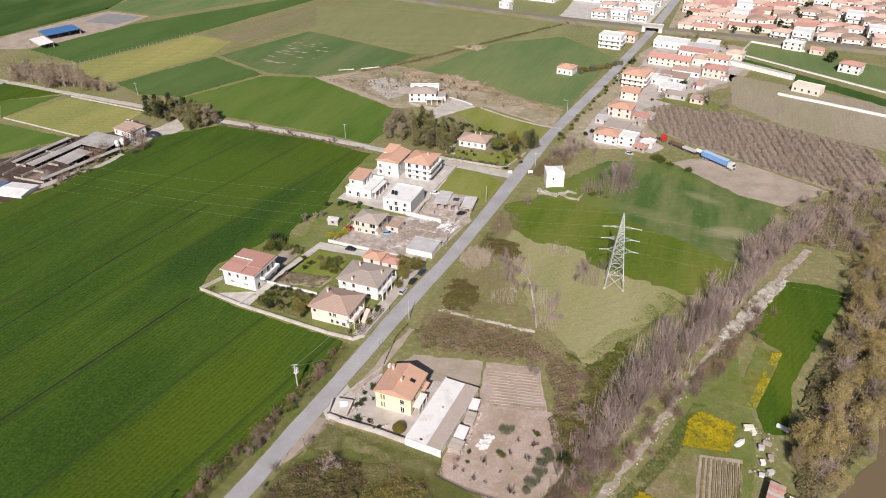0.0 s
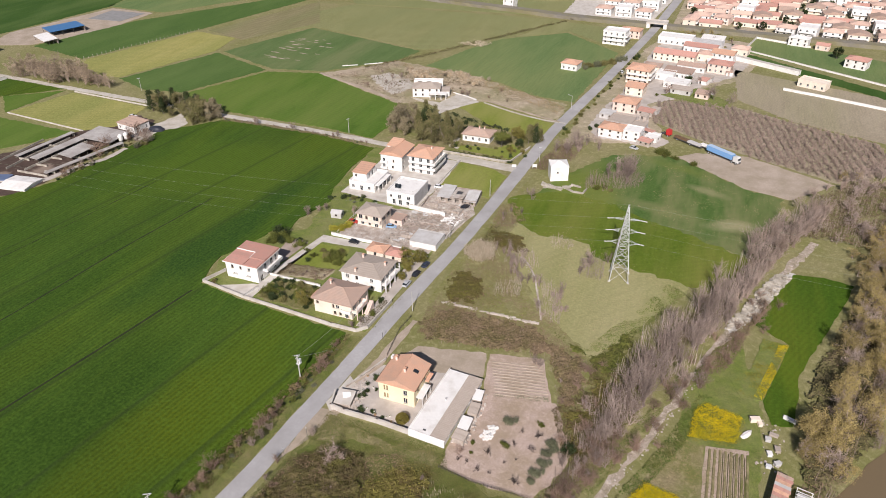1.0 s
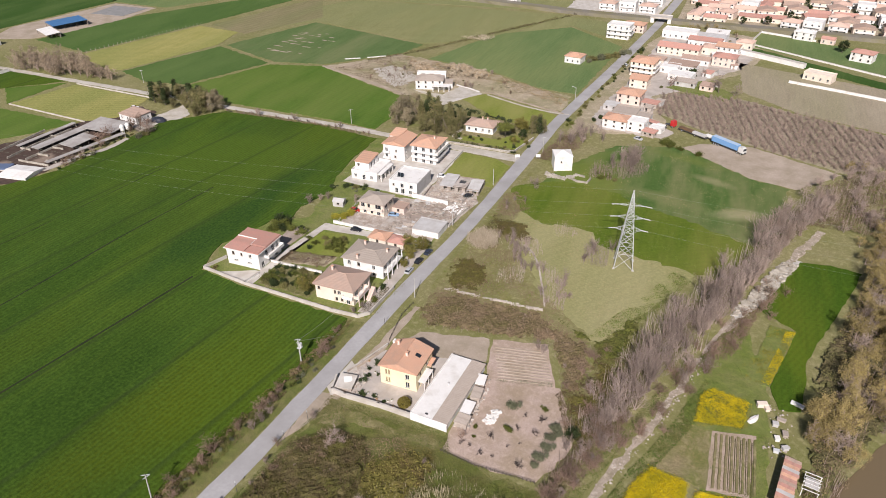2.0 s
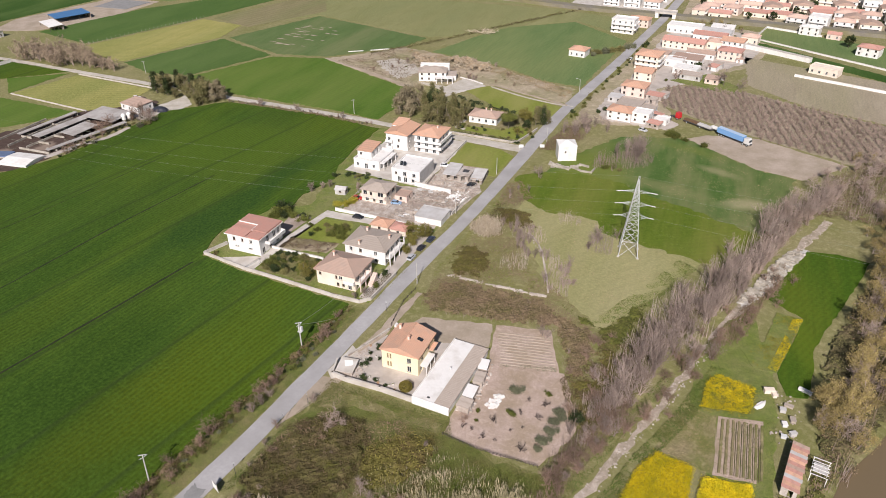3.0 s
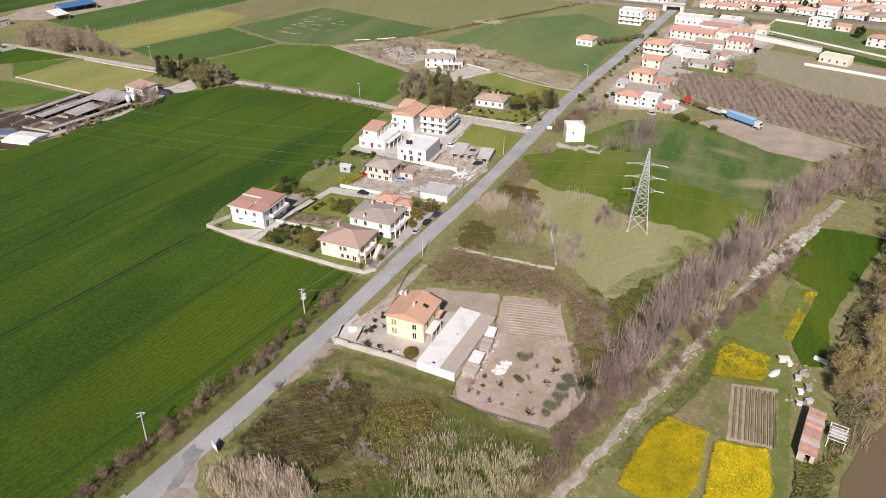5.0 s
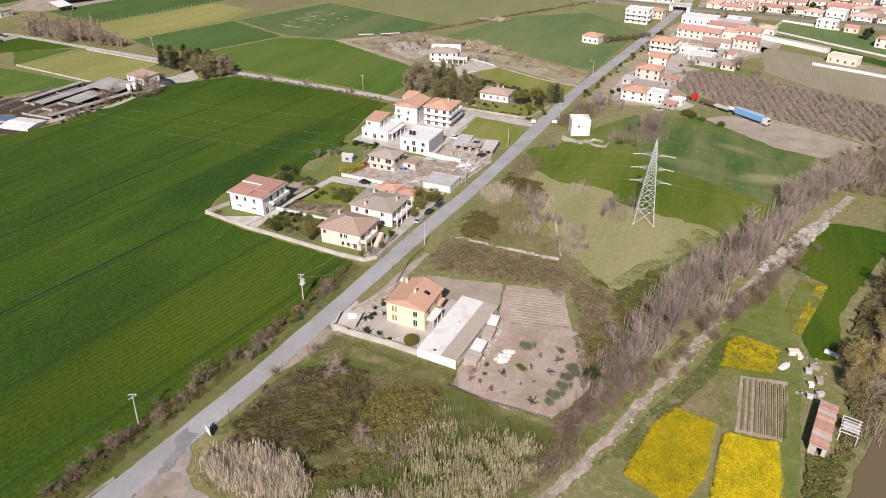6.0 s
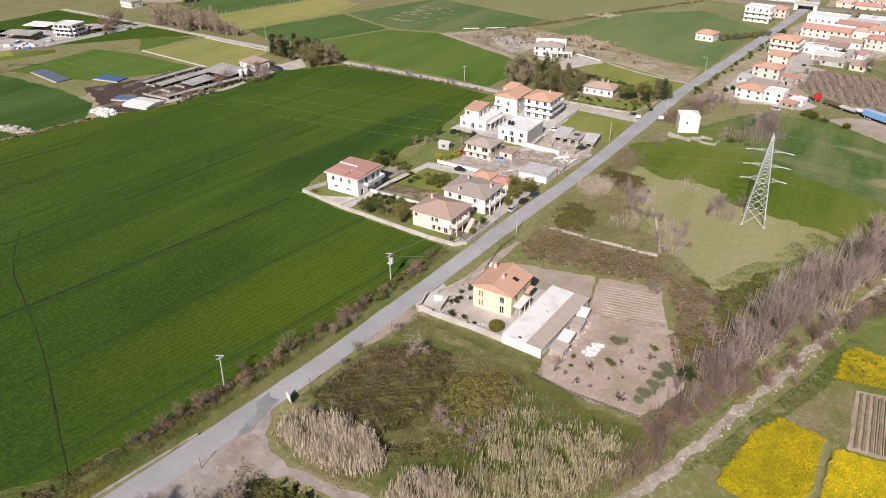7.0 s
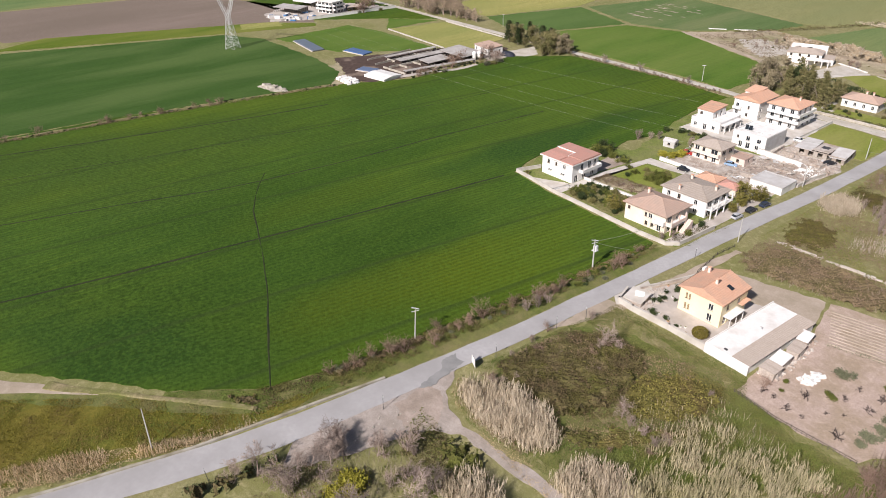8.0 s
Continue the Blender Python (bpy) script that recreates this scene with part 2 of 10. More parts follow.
M["patchy"] = crop("patchy_meadow", (0.06, 0.112, 0.026), (0.085, 0.138, 0.036), (0.19, 0.19, 0.085), 55, 4.0, 0, coarse=0.06, rowy=0.08, line=0.1,
                   stands=(((34, 102, 16, 26, 20), (0.15, 0.175, 0.035), 0.8), ((92, 92, 9, 5, 20), (0.34, 0.30, 0.18), 0.7), ((80, 118, 12, 4, -20), (0.30, 0.27, 0.15), 0.6), ((62, 96, 16, 5, -15), (0.20, 0.20, 0.09), 0.6), ((70, 136, 20, 6, -20), (0.14, 0.165, 0.04), 0.7)))
M["lawn"] = crop("mown_lawn", (0.15, 0.185, 0.032), (0.19, 0.215, 0.045), (0.24, 0.24, 0.075), 30, 2.0, 0, coarse=0.06, rowy=0.06, line=0.08)
M["soil_brown"] = crop("brown_ploughland", (0.185, 0.145, 0.118), (0.22, 0.175, 0.145), (0.16, 0.128, 0.10), 80, 1.6, 0, rowy=0.2, line=0.2)
M["soil"] = crop("ploughed_soil", (0.285, 0.24, 0.175), (0.35, 0.30, 0.22), (0.27, 0.25, 0.145), 80, 1.6, 0, rowy=0.3, line=0.25)
M["bare"] = surf("bare_earth", (0.40, 0.325, 0.26), (0.48, 0.40, 0.33), (0.33, 0.275, 0.205), 2.0, 0.12, grit=0.25)
M["garden"] = surf("garden_soil", (0.43, 0.325, 0.27), (0.54, 0.43, 0.37), (0.36, 0.28, 0.20), 1.8, 0.13, grit=0.4)
M["litter"] = surf("brown_litter", (0.20, 0.17, 0.085), (0.34, 0.28, 0.165), (0.17, 0.185, 0.05), 1.6, 0.11, grit=0.6)
M["mud"] = surf("farm_mud", (0.055, 0.036, 0.029), (0.095, 0.065, 0.052), (0.24, 0.185, 0.145), 0.5, 0.07, lo=0.54, hi=0.66)
M["rough"] = surf("rough_land", (0.40, 0.325, 0.235), (0.50, 0.42, 0.32), (0.26, 0.245, 0.12), 0.7, 0.04, grit=0.5)
M["gravel"] = surf("pale_gravel", (0.50, 0.47, 0.42), (0.60, 0.56, 0.51), (0.42, 0.38, 0.31), 3.0, 0.2, grit=0.25)
M["asphalt"] = surf("worn_asphalt", (0.36, 0.35, 0.35), (0.42, 0.41, 0.41), (0.31, 0.30, 0.295), 1.2, 0.09, 0.9, 0.2, 0.02)
M["asphalt_dark"] = surf("patched_asphalt", (0.19, 0.19, 0.185), (0.24, 0.24, 0.235), (0.27, 0.265, 0.26), 1.5, 0.3, 0.9, 0.2, 0.02)
M["concrete"] = surf("pale_concrete", (0.52, 0.49, 0.45), (0.60, 0.57, 0.53), (0.43, 0.39, 0.34), 1.2, 0.3, 0.85, 0.2, 0.02)
M["pavers"] = surf("yard_paving", (0.46, 0.41, 0.37), (0.52, 0.47, 0.43), (0.38, 0.34, 0.30), 1.8, 0.25, 0.85, 0.2, 0.02)
M["white"] = surf("white_plaster", (0.71, 0.695, 0.67), (0.76, 0.745, 0.72), (0.58, 0.55, 0.51), 1.5, 0.35, 0.85, 0.1, 0.01, lo=0.48, hi=0.8)
M["cream"] = surf("cream_plaster", (0.77, 0.66, 0.54), (0.81, 0.72, 0.61), (0.69, 0.59, 0.50), 1.5, 0.35, 0.85, 0.1, 0.01)
M["yellow"] = surf("yellow_plaster", (0.82, 0.71, 0.44), (0.85, 0.76, 0.52), (0.77, 0.66, 0.44), 1.5, 0.35, 0.85, 0.1, 0.01)
M["pink"] = surf("pink_plaster", (0.73, 0.575, 0.49), (0.78, 0.635, 0.55), (0.65, 0.52, 0.455), 1.5, 0.35, 0.85, 0.1, 0.01)
M["greywall"] = surf("grey_render", (0.50, 0.49, 0.48), (0.56, 0.55, 0.54), (0.44, 0.42, 0.40), 1.5, 0.35, 0.85, 0.1, 0.01)
M["stone"] = surf("weathered_stone", (0.42, 0.38, 0.32), (0.55, 0.51, 0.45), (0.30, 0.27, 0.22), 2.5, 0.5, 0.9, 0.6, 0.05)
M["rubble"] = surf("rubble", (0.46, 0.41, 0.36), (0.60, 0.55, 0.50), (0.34, 0.27, 0.22), 1.5, 0.3, 0.9, 0.6, 0.08, vary=0.2, grit=0.5)
M["tile"] = tiled("terracotta_tiles", (0.53, 0.295, 0.195), (0.63, 0.375, 0.26), (0.51, 0.335, 0.245))
M["tile_red"] = tiled("red_tiles", (0.46, 0.235, 0.185), (0.53, 0.285, 0.23), (0.44, 0.275, 0.225))
# terracotta paled for distance haze, which is put into the tile colours
M["tile_town"] = tiled("hazy_tiles", (0.58, 0.38, 0.30), (0.66, 0.46, 0.37), (0.54, 0.40, 0.33))
M["ballast"] = surf("dark_ballast", (0.17, 0.155, 0.135), (0.25, 0.23, 0.20), (0.20, 0.18, 0.10), 1.0, 0.06)
M["tile_brown"] = tiled("brown_tiles", (0.37, 0.255, 0.20), (0.45, 0.32, 0.255), (0.37, 0.285, 0.235))
M["tile_grey"] = tiled("grey_tiles", (0.34, 0.285, 0.245), (0.41, 0.35, 0.30), (0.36, 0.305, 0.255))
M["glass"], _nt, _b = fresh("dark_window_glass", 0.08)
_b.inputs["Base Color"].default_value = (0.025, 0.03, 0.035, 1)
_b.inputs["Specular IOR Level"].default_value = 0.5
M["wood"] = surf("brown_wood", (0.15, 0.09, 0.05), (0.20, 0.12, 0.07), (0.12, 0.075, 0.045), 3, 0.6, 0.7)
M["shutter"] = surf("faded_shutter", (0.42, 0.33, 0.20), (0.48, 0.39, 0.25), (0.36, 0.28, 0.17), 3, 0.6, 0.7)
M["darkwood"] = surf("weathered_dark_wood", (0.09, 0.075, 0.06), (0.13, 0.11, 0.09), (0.07, 0.06, 0.05), 3, 0.6, 0.8)
M["steel"] = surf("galvanised_steel", (0.62, 0.63, 0.64), (0.70, 0.71, 0.72), (0.55, 0.56, 0.57), 1.0, 0.2, 0.55, 0.0, metal=0.1)
M["dark"] = surf("dark_metal", (0.05, 0.05, 0.055), (0.07, 0.07, 0.075), (0.09, 0.085, 0.08), 2, 0.5, 0.6, 0.0)
M["cable"] = surf("pale_cable", (0.20, 0.23, 0.16), (0.24, 0.27, 0.19), (0.22, 0.25, 0.18), 1, 0.1, 0.6, 0.0)
M["polewood"] = surf("concrete_pole", (0.46, 0.45, 0.43), (0.54, 0.53, 0.51), (0.40, 0.38, 0.35), 2, 0.4, 0.85, 0.1, 0.01)
M["water"], _nt, _b = fresh("muddy_river", 0.12)
_b.inputs["Base Color"].default_value = (0.16, 0.12, 0.07, 1)
relief(_nt, _b, noise_at(_nt, coords(_nt), 0.8, 4), 0.12, 0.05)

# ---- building blocks ----


def mesh_of(name, bm, material):
    me = bpy.data.meshes.new(name)
    bm.to_mesh(me)
    bm.free()
    for m in material if isinstance(material, (list, tuple)) else [material]:
        me.materials.append(m)
    return me


def data_mesh(name, verts, faces, material):
    me = bpy.data.meshes.new(name)
    me.from_pydata(verts, [], faces)
    me.update()
    me.materials.append(material)
    return me


def part(name, bm, material, parent, label="", at=None):
    me = bm if isinstance(bm, bpy.types.Mesh) else mesh_of(name, bm, material)
    ob = new(name, me)
    ob.parent = parent
    if at is not None:
        ob.matrix_basis = at
    if label:
        ob["label"] = label
    return ob


def thing(name, m, label, category, group="", kind="", data=None):
    ob = new(name, data)
    ob.matrix_basis = m
    return tagged(ob, label, category, group, kind)


def box(bm, x0, x1, y0, y1, z0, z1, m=None):
    vs = [bm.verts.new((x, y, z)) for z in (z0, z1) for y in (y0, y1) for x in (x0, x1)]
    for f in ((0, 2, 3, 1), (4, 5, 7, 6), (0, 1, 5, 4), (2, 6, 7, 3), (0, 4, 6, 2), (1, 3, 7, 5)):
        bm.faces.new([vs[i] for i in f])
    if m is not None:
        for v in vs:
            v.co = m @ v.co
    return bm


def boxes(*dims):
    bm = bmesh.new()
    for d in dims:
        box(bm, *d)
    return bm


def bevelled(bm, amount):
    bmesh.ops.bevel(bm, geom=bm.edges[:], offset=amount, segments=1, affect="EDGES")
    return bm


def beam(bm, a, b, w, w2=None, sides=4):
    """A straight bar from a to b, tapering from width w to w2."""
    a, b = Vector(a), Vector(b)
    q = (b - a).to_track_quat("Z", "Y")
    w2 = w if w2 is None else w2
    rings = []
    for p, r in ((a, w), (b, w2)):
        rings.append([bm.verts.new(p + q @ Vector((r / 2 * math.cos(math.tau * (i + 0.5) / sides), r / 2 * math.sin(math.tau * (i + 0.5) / sides), 0))) for i in range(sides)])
    for i in range(sides):
        j = (i + 1) % sides
        bm.faces.new((rings[0][i], rings[0][j], rings[1][j], rings[1][i]))
    bm.faces.new(rings[0][::-1])
    bm.faces.new(rings[1])
    return bm


def loft(bm, rings):
    vs = [[bm.verts.new(p) for p in r] for r in rings]
    for a, b in zip(vs, vs[1:]):
        for i in range(len(a)):
            j = (i + 1) % len(a)
            bm.faces.new((a[i], a[j], b[j], b[i]))
    bm.faces.new(vs[0][::-1])
    bm.faces.new(vs[-1])
    bmesh.ops.recalc_face_normals(bm, faces=bm.faces[:])
    return bm


def ragged(pts, step=4.0, amount=0.6, seed=1):
    """The outline with points added along its sides, each set off a little."""
    rng = random.Random(seed)
    out = []
    for (x0, y0), (x1, y1) in zip(pts, pts[1:] + pts[:1]):
        n = max(1, int(math.hypot(x1 - x0, y1 - y0) / step))
        for i in range(n):
            f = i / n
            a = amount if i else amount * 0.4
            out.append((x0 + (x1 - x0) * f + rng.uniform(-a, a), y0 + (y1 - y0) * f + rng.uniform(-a, a)))
    return out


def sheet(name, pts, z, material, label, category, kind="structure", step=2.2, amount=0.6, low=-0.05):
    """A patch of ground or crop with a real edge."""
    bm = bmesh.new()
    rim = ragged(pts, step, amount, len(name) + int(abs(pts[0][0]) * 7))
    top = [bm.verts.new((x, y, z)) for x, y in rim]
    bot = [bm.verts.new((x, y, low)) for x, y in rim]
    bm.faces.new(top)
    for i in range(len(top)):
        j = (i + 1) % len(top)
        bm.faces.new((bot[i], bot[j], top[j], top[i]))
    bmesh.ops.recalc_face_normals(bm, faces=bm.faces[:])
    bmesh.ops.triangulate(bm, faces=[f for f in bm.faces if len(f.verts) > 4])
    ob = new(name, mesh_of(name, bm, material))
    return tagged(ob, label, category, "", kind)


def ribbon(name, pts, widths, z, material, label, category, wobble=0.0, kind="structure"):
    """A road along a line, with a slightly raised crown."""
    dense, wide = [], []
    for (p, q, w0, w1) in zip(pts, pts[1:], widths, widths[1:]):
        n = max(1, int(math.dist(p, q) / 5))
        for i in range(n):
            f = i / n
            dense.append((p[0] + (q[0] - p[0]) * f, p[1] + (q[1] - p[1]) * f))
            wide.append(w0 + (w1 - w0) * f)
    dense.append(pts[-1])
    wide.append(widths[-1])
    for _ in range(3):
        dense = [dense[0]] + [tuple((a[k] + 2 * b[k] + c[k]) / 4 for k in (0, 1)) for a, b, c in zip(dense, dense[1:], dense[2:])] + [dense[-1]]
    rng = random.Random(len(name))
    bm = bmesh.new()
    prev = None
    for i, p in enumerate(dense):
        a, b = dense[max(0, i - 1)], dense[min(len(dense) - 1, i + 1)]
        d = Vector((b[0] - a[0], b[1] - a[1])).normalized()
        side = Vector((d.y, -d.x))
        row = []
        for k, zz in ((-1, -0.05), (-1, z), (0, z + 0.05), (1, z), (1, -0.05)):
            w = wide[i] / 2 + (rng.uniform(-wobble, wobble) if k else 0)
            row.append(bm.verts.new((p[0] + side.x * w * k, p[1] + side.y * w * k, zz)))
        if prev:
            for s in range(4):
                bm.faces.new((prev[s], prev[s + 1], row[s + 1], row[s]))
        prev = row
    bmesh.ops.recalc_face_normals(bm, faces=bm.faces[:])
    ob = new(name, mesh_of(name, bm, material))
    return tagged(ob, label, category, "", kind)


# ---- ground ----
bm = bmesh.new()
bmesh.ops.create_grid(bm, x_segments=40, y_segments=40, size=2200)
tagged(new("ground", mesh_of("ground", bm, M["ground"])), "rough dry grassland between the farm fields", "ground", "", "structure")

# the wide wheat field beside the road
sheet("field_wheat", [(-104, -196), (-71, -163), (-57, -151), (-42, -139), (-30, -124), (-25.5, -109), (-24, -98), (-21, -79), (-19.6, -66), (-17.2, -54), (-15.4, -42), (-13.4, -22), (-14, -17.4), (-40, -15.4), (-54, -14.4), (-73, -11.6),
      (-76.3, -0.8), (-77, 5), (-71.5, 19.6), (-69.6, 27.8), (-64, 29.4), (-65.6, 39), (-62.9, 46.6), (-60.8, 55), (-65.2, 65), (-67.8, 85.4), (-68, 109), (-100, 113.5), (-157, 113), (-178, 90), (-182, 28), (-197, 0), (-210, -50), (-222, -95), (-227, -136), (-230, -170)],
      0.2, M["wheat"], "wide field of dense young green wheat", "field", amount=0.5)
# fields beyond the white lane
sheet("field_green", [(-203, 138), (-181, 188), (-150, 196), (-83, 166), (-73, 135), (-74, 119), (-96, 122), (-161, 124), (-184, 125)], 0.18, M["wheat_plain"], "smooth green wheat field beside the white lane", "field")
sheet("field_dark", [(-258, 146), (-235, 210), (-184, 191), (-206, 140), (-231, 136)], 0.16, M["wheat_mid"], "dark green field behind a grass strip", "field")
sheet("field_yellow", [(-308, 166), (-282, 249), (-245, 243), (-239, 213), (-260, 148), (-282, 146)], 0.14, M["fallow"], "yellowing fallow field by a white fence", "field")
sheet("field_long", [(-366, 180), (-347, 258), (-262, 400), (-250, 395), (-284, 255), (-311, 169)], 0.16, M["wheat_mid"], "long narrow pale green field", "field")
sheet("field_streaked", [(-233, 214), (-207, 286), (-110, 259), (-115, 237), (-150, 200), (-182, 194)], 0.15, M["streaked"], "dull green field with pale bare streaks", "field")
sheet("field_ochre", [(-244, 245), (-256, 280), (-214, 360), (-45, 368), (-63, 309), (-82, 279), (-110, 262), (-207, 289)], 0.12, M["fallow_dull"], "wide ochre and green fallow field", "field")
sheet("field_scrubby", [(-275.9, 253.3), (-256.5, 321.0), (-245.2, 359.7), (-209.9, 299.7), (-237.4, 241.7)], 0.17, M["far_scrub"], "scrubby olive and brown fallow strip", "field")
streak_rng = random.Random(44)
for _ in range(34):
    fx, fy = streak_rng.uniform(-205, -172), streak_rng.uniform(212, 262)
    fl, fw = streak_rng.uniform(2.5, 8.0), streak_rng.uniform(0.5, 1.8)
    ribbon("bare_streak", [(fx, fy), (fx + fl * 0.5, fy + fl * 0.1), (fx + fl, fy - fl * 0.15)], [0.3, fw, 0.2], 0.17, M["bare"], "small streak of pale bare soil in wheat", "bare soil", 0.25)
sheet("field_east", [(-94, 232), (-80, 277), (-68, 304), (-29, 334), (13, 298), (6, 200), (-16, 203), (-48, 221)], 0.16, M["wheat_far"], "pale green wheat field beside the road", "field")
sheet("field_strip", [(-60, 309), (-44, 366), (-5, 357), (6, 313), (-29, 338)], 0.12, M["fallow_dull"], "small yellow green field by the railway", "field")
sheet("rough_land", [(-148, 196), (-114, 235), (-95, 231), (-50, 219), (-16, 201.5), (4.5, 196), (5, 172), (-38, 186), (-54, 180), (-83, 167)], 0.08, M["rough"], "dry stony waste land with scrub", "waste land", amount=1.5)
sheet("lawn_north", [(-52, 175), (-39, 184), (5, 166), (4, 144), (-25, 153)], 0.1, M["lawn"], "yellow green lawn behind the hedge", "lawn")
sheet("field_small", [(-298, 99), (-272, 119), (-275, 81)], 0.12, M["wheat_plain"], "small green field corner", "field")
sheet("field_mown", [(-273, 82), (-265, 117), (-209, 114), (-203, 88), (-215, 77)], 0.14, M["fallow"], "mown yellow field behind the stables", "field")
sheet("field_behind", [(-271, 75), (-218, 73), (-229, 54), (-250, 30), (-300, 20), (-300, 70)], 0.14, M["wheat_plain"], "green field behind the stables", "field")
sheet("field_west", [(-229, -136), (-223, -96), (-212, -51), (-201, -3), (-215, 10), (-245, 15), (-305, 15), (-330, 3), (-375, -105), (-380, -180)], 0.18, M["wheat_dull"], "dark green field with paler bands", "field")
sheet("field_mustard", [(-332, 8), (-313, 55), (-320, 58), (-345, 34), (-400, -80), (-385, -112)], 0.15, M["pasture"], "narrow strip of yellow green growth", "field")
sheet("field_brown", [(-404, -100), (-346, 36), (-322, 60), (-380, 75), (-480, 40), (-520, -120)], 0.1, M["soil_brown"], "ploughed brown field beyond the pylon", "field")
sheet("field_upper_green", [(-525, -120), (-485, 45), (-640, 120), (-760, -100)], 0.1, M["wheat_far"], "distant green field", "field")
sheet("field_olive", [(-66, -171), (-37, -142), (-26, -131), (-21.5, -113), (-21, -126), (-27, -147), (-37, -172)], 0.12, M["olive_rough"], "rough olive and yellow grass beside the road", "meadow", amount=0.8)
sheet("verge_road", [(-42, -139.5), (-30, -124.5), (-25.7, -109), (-24.2, -98), (-21.2, -79), (-19.8, -66), (-17.4, -54), (-15.6, -42), (-13.6, -22), (-12, -17.5), (-8.6, -17), (-9.6, -38), (-11, -54), (-12.2, -71), (-14.6, -90), (-17, -106), (-20.4, -122), (-24.4, -142), (-30, -160)],
      0.05, M["verge_green"], "olive green grass verge between wheat and road", "verge", step=1.4, amount=0.4)
# east of the road
sheet("field_pylon", [(6.6, 82), (9, 87.4), (20, 94.5), (30, 96), (46, 93.5), (57, 87), (74, 81), (99, 69), (92, 44), (77.5, 46), (58, 50), (47, 52.5), (44, 59.5), (33, 61), (25.6, 59.5), (16, 65), (10, 76)], 0.14, M["pasture"], "bright green grass strip by the pylon", "field", amount=1.0)
sheet("meadow", [(15, 66), (33, 62.5), (58, 61), (73, 50.5), (81, 44), (68, 16), (58, -2), (45, 10), (36, 18), (25, 35), (14, 50)], 0.1, M["olive"], "dry olive meadow under the pylon", "meadow", amount=1.0)
sheet("field_patchy", [(24, 115), (38, 140), (65, 148), (95, 125.5), (110, 121), (106, 90), (100, 70), (70, 79), (39, 88.5), (24, 90), (12, 82)], 0.12, M["patchy"], "patchy green meadow with bare spots", "meadow", amount=1.0)
sheet("field_tan", [(65.6, 148.7), (74, 156), (96, 159), (130, 142), (112, 121.5), (95, 126)], 0.08, M["bare"], "bare tan field beside the truck", "field")
sheet("orchard_soil", [(44, 191), (53, 221), (90, 222), (114, 210), (152, 195), (155, 163), (131, 144), (97, 160), (72, 172.5)], 0.06, M["soil"], "brown orchard soil", "orchard")
sheet("field_ploughed", [(84, 288), (165, 262), (230, 240), (215, 170), (156, 196), (114, 211.5), (88, 235)], 0.1, M["soil"], "ploughed pale brown field", "field")
sheet("field_rail", [(89, 327), (168, 288), (260, 250), (280, 300), (173, 333), (95, 362)], 0.12, M["wheat_far"], "green field near the railway", "field")
sheet("field_stripe", [(86, 312), (165, 259), (240, 243), (250, 247), (166, 272), (89, 325)], 0.12, M["wheat_dull"], "narrow green field with white fence lines", "field")
sheet("field_river", [(101.5, 31.5), (106.5, 49), (112.5, 65), (122, 66.5), (131, 64.5), (127.8, 53.7), (123.4, 40.9), (117, 23.3), (112.8, 10.2), (112.4, -0.3), (111.2, -9.5), (106, -10.5), (104, -2.3), (110.9, 24.8)], 0.2, M["wheat_river"], "narrow green wheat field by the river", "field", amount=0.3)
sheet("river_meadow", [(88, -60), (103, -60), (104, -22), (104, -9), (97, 24), (101, 32), (90, 14), (84, -5), (84, -24), (90, -44)], 0.07, M["grassy"], "grass path between the small plots", "meadow")

# ---- roads ----
ribbon("road", [(-43, -212), (-34.5, -184), (-27.3, -164), (-21.3, -147), (-16.5, -128), (-13.8, -108), (-11.7, -90), (-9.4, -71), (-8.3, -54), (-6.9, -38), (-5.5, -18), (-4.4, -1), (-3.2, 14), (-1.5, 28), (-0.2, 42), (1.6, 70), (3.2, 108), (5.6, 158), (16, 250), (27.5, 370), (34, 480), (40, 700)],
       [6.4, 6.4, 6.3, 6.6, 6.8, 6.0, 5.4, 5.3, 5.2, 5.0, 5.0, 5.4, 5.4, 5.0, 5.0, 5.2, 6.0, 5.8, 6.0, 6.0, 7, 7], 0.12, M["asphalt"], "pale worn asphalt country road", "road", 0.12)
ribbon("lane", [(-420, 128), (-316, 125), (-274, 123), (-218, 121), (-161, 118.5), (-122, 118), (-89, 117), (-63, 114.5), (-30, 112.5), (2, 110.5)],
       [4, 4, 4, 4, 4, 4, 4, 4.5, 5, 7], 0.08, M["gravel"], "white gravel lane between fields", "lane", 0.3)

sheet("pull_in", [(-9.6, -90), (-7.4, -93), (-5.6, -96.8), (-1, -99.6), (4, -100.6), (12, -99.8), (20, -98.4), (30, -97.6), (30, -100.4), (22, -100.9), (14, -101.8), (5, -102.4), (1.2, -105.4), (-1, -110), (-3, -117), (-5, -124), (-9, -131), (-14, -126), (-12.4, -108), (-11, -98)], 0.07, M["track_grey"], "dirt pull-in with tyre marks beside the road", "dirt track", step=1.6, amount=0.45)
sheet("pull_in_soil", [(-9.4, -99), (-6.2, -97.6), (-2, -100.4), (1.5, -104.4), (-1.4, -108.6), (-5.4, -108.6), (-9.2, -106.8)], 0.085, M["pink_soil"], "pinkish bare earth at the mouth of the track", "dirt track", step=1.0, amount=0.6)
sheet("road_patch", [(-13.4, -91.2), (-13.2, -87.6), (-11.4, -88.6), (-9.9, -88.2), (-9.3, -92.6), (-8.4, -97.8), (-9.6, -100.6), (-10.6, -97.2), (-11.2, -93.4)], 0.185, M["asphalt_dark"], "dark asphalt patch at the track's mouth", "road", step=0.6, amount=0.3, low=0.1)

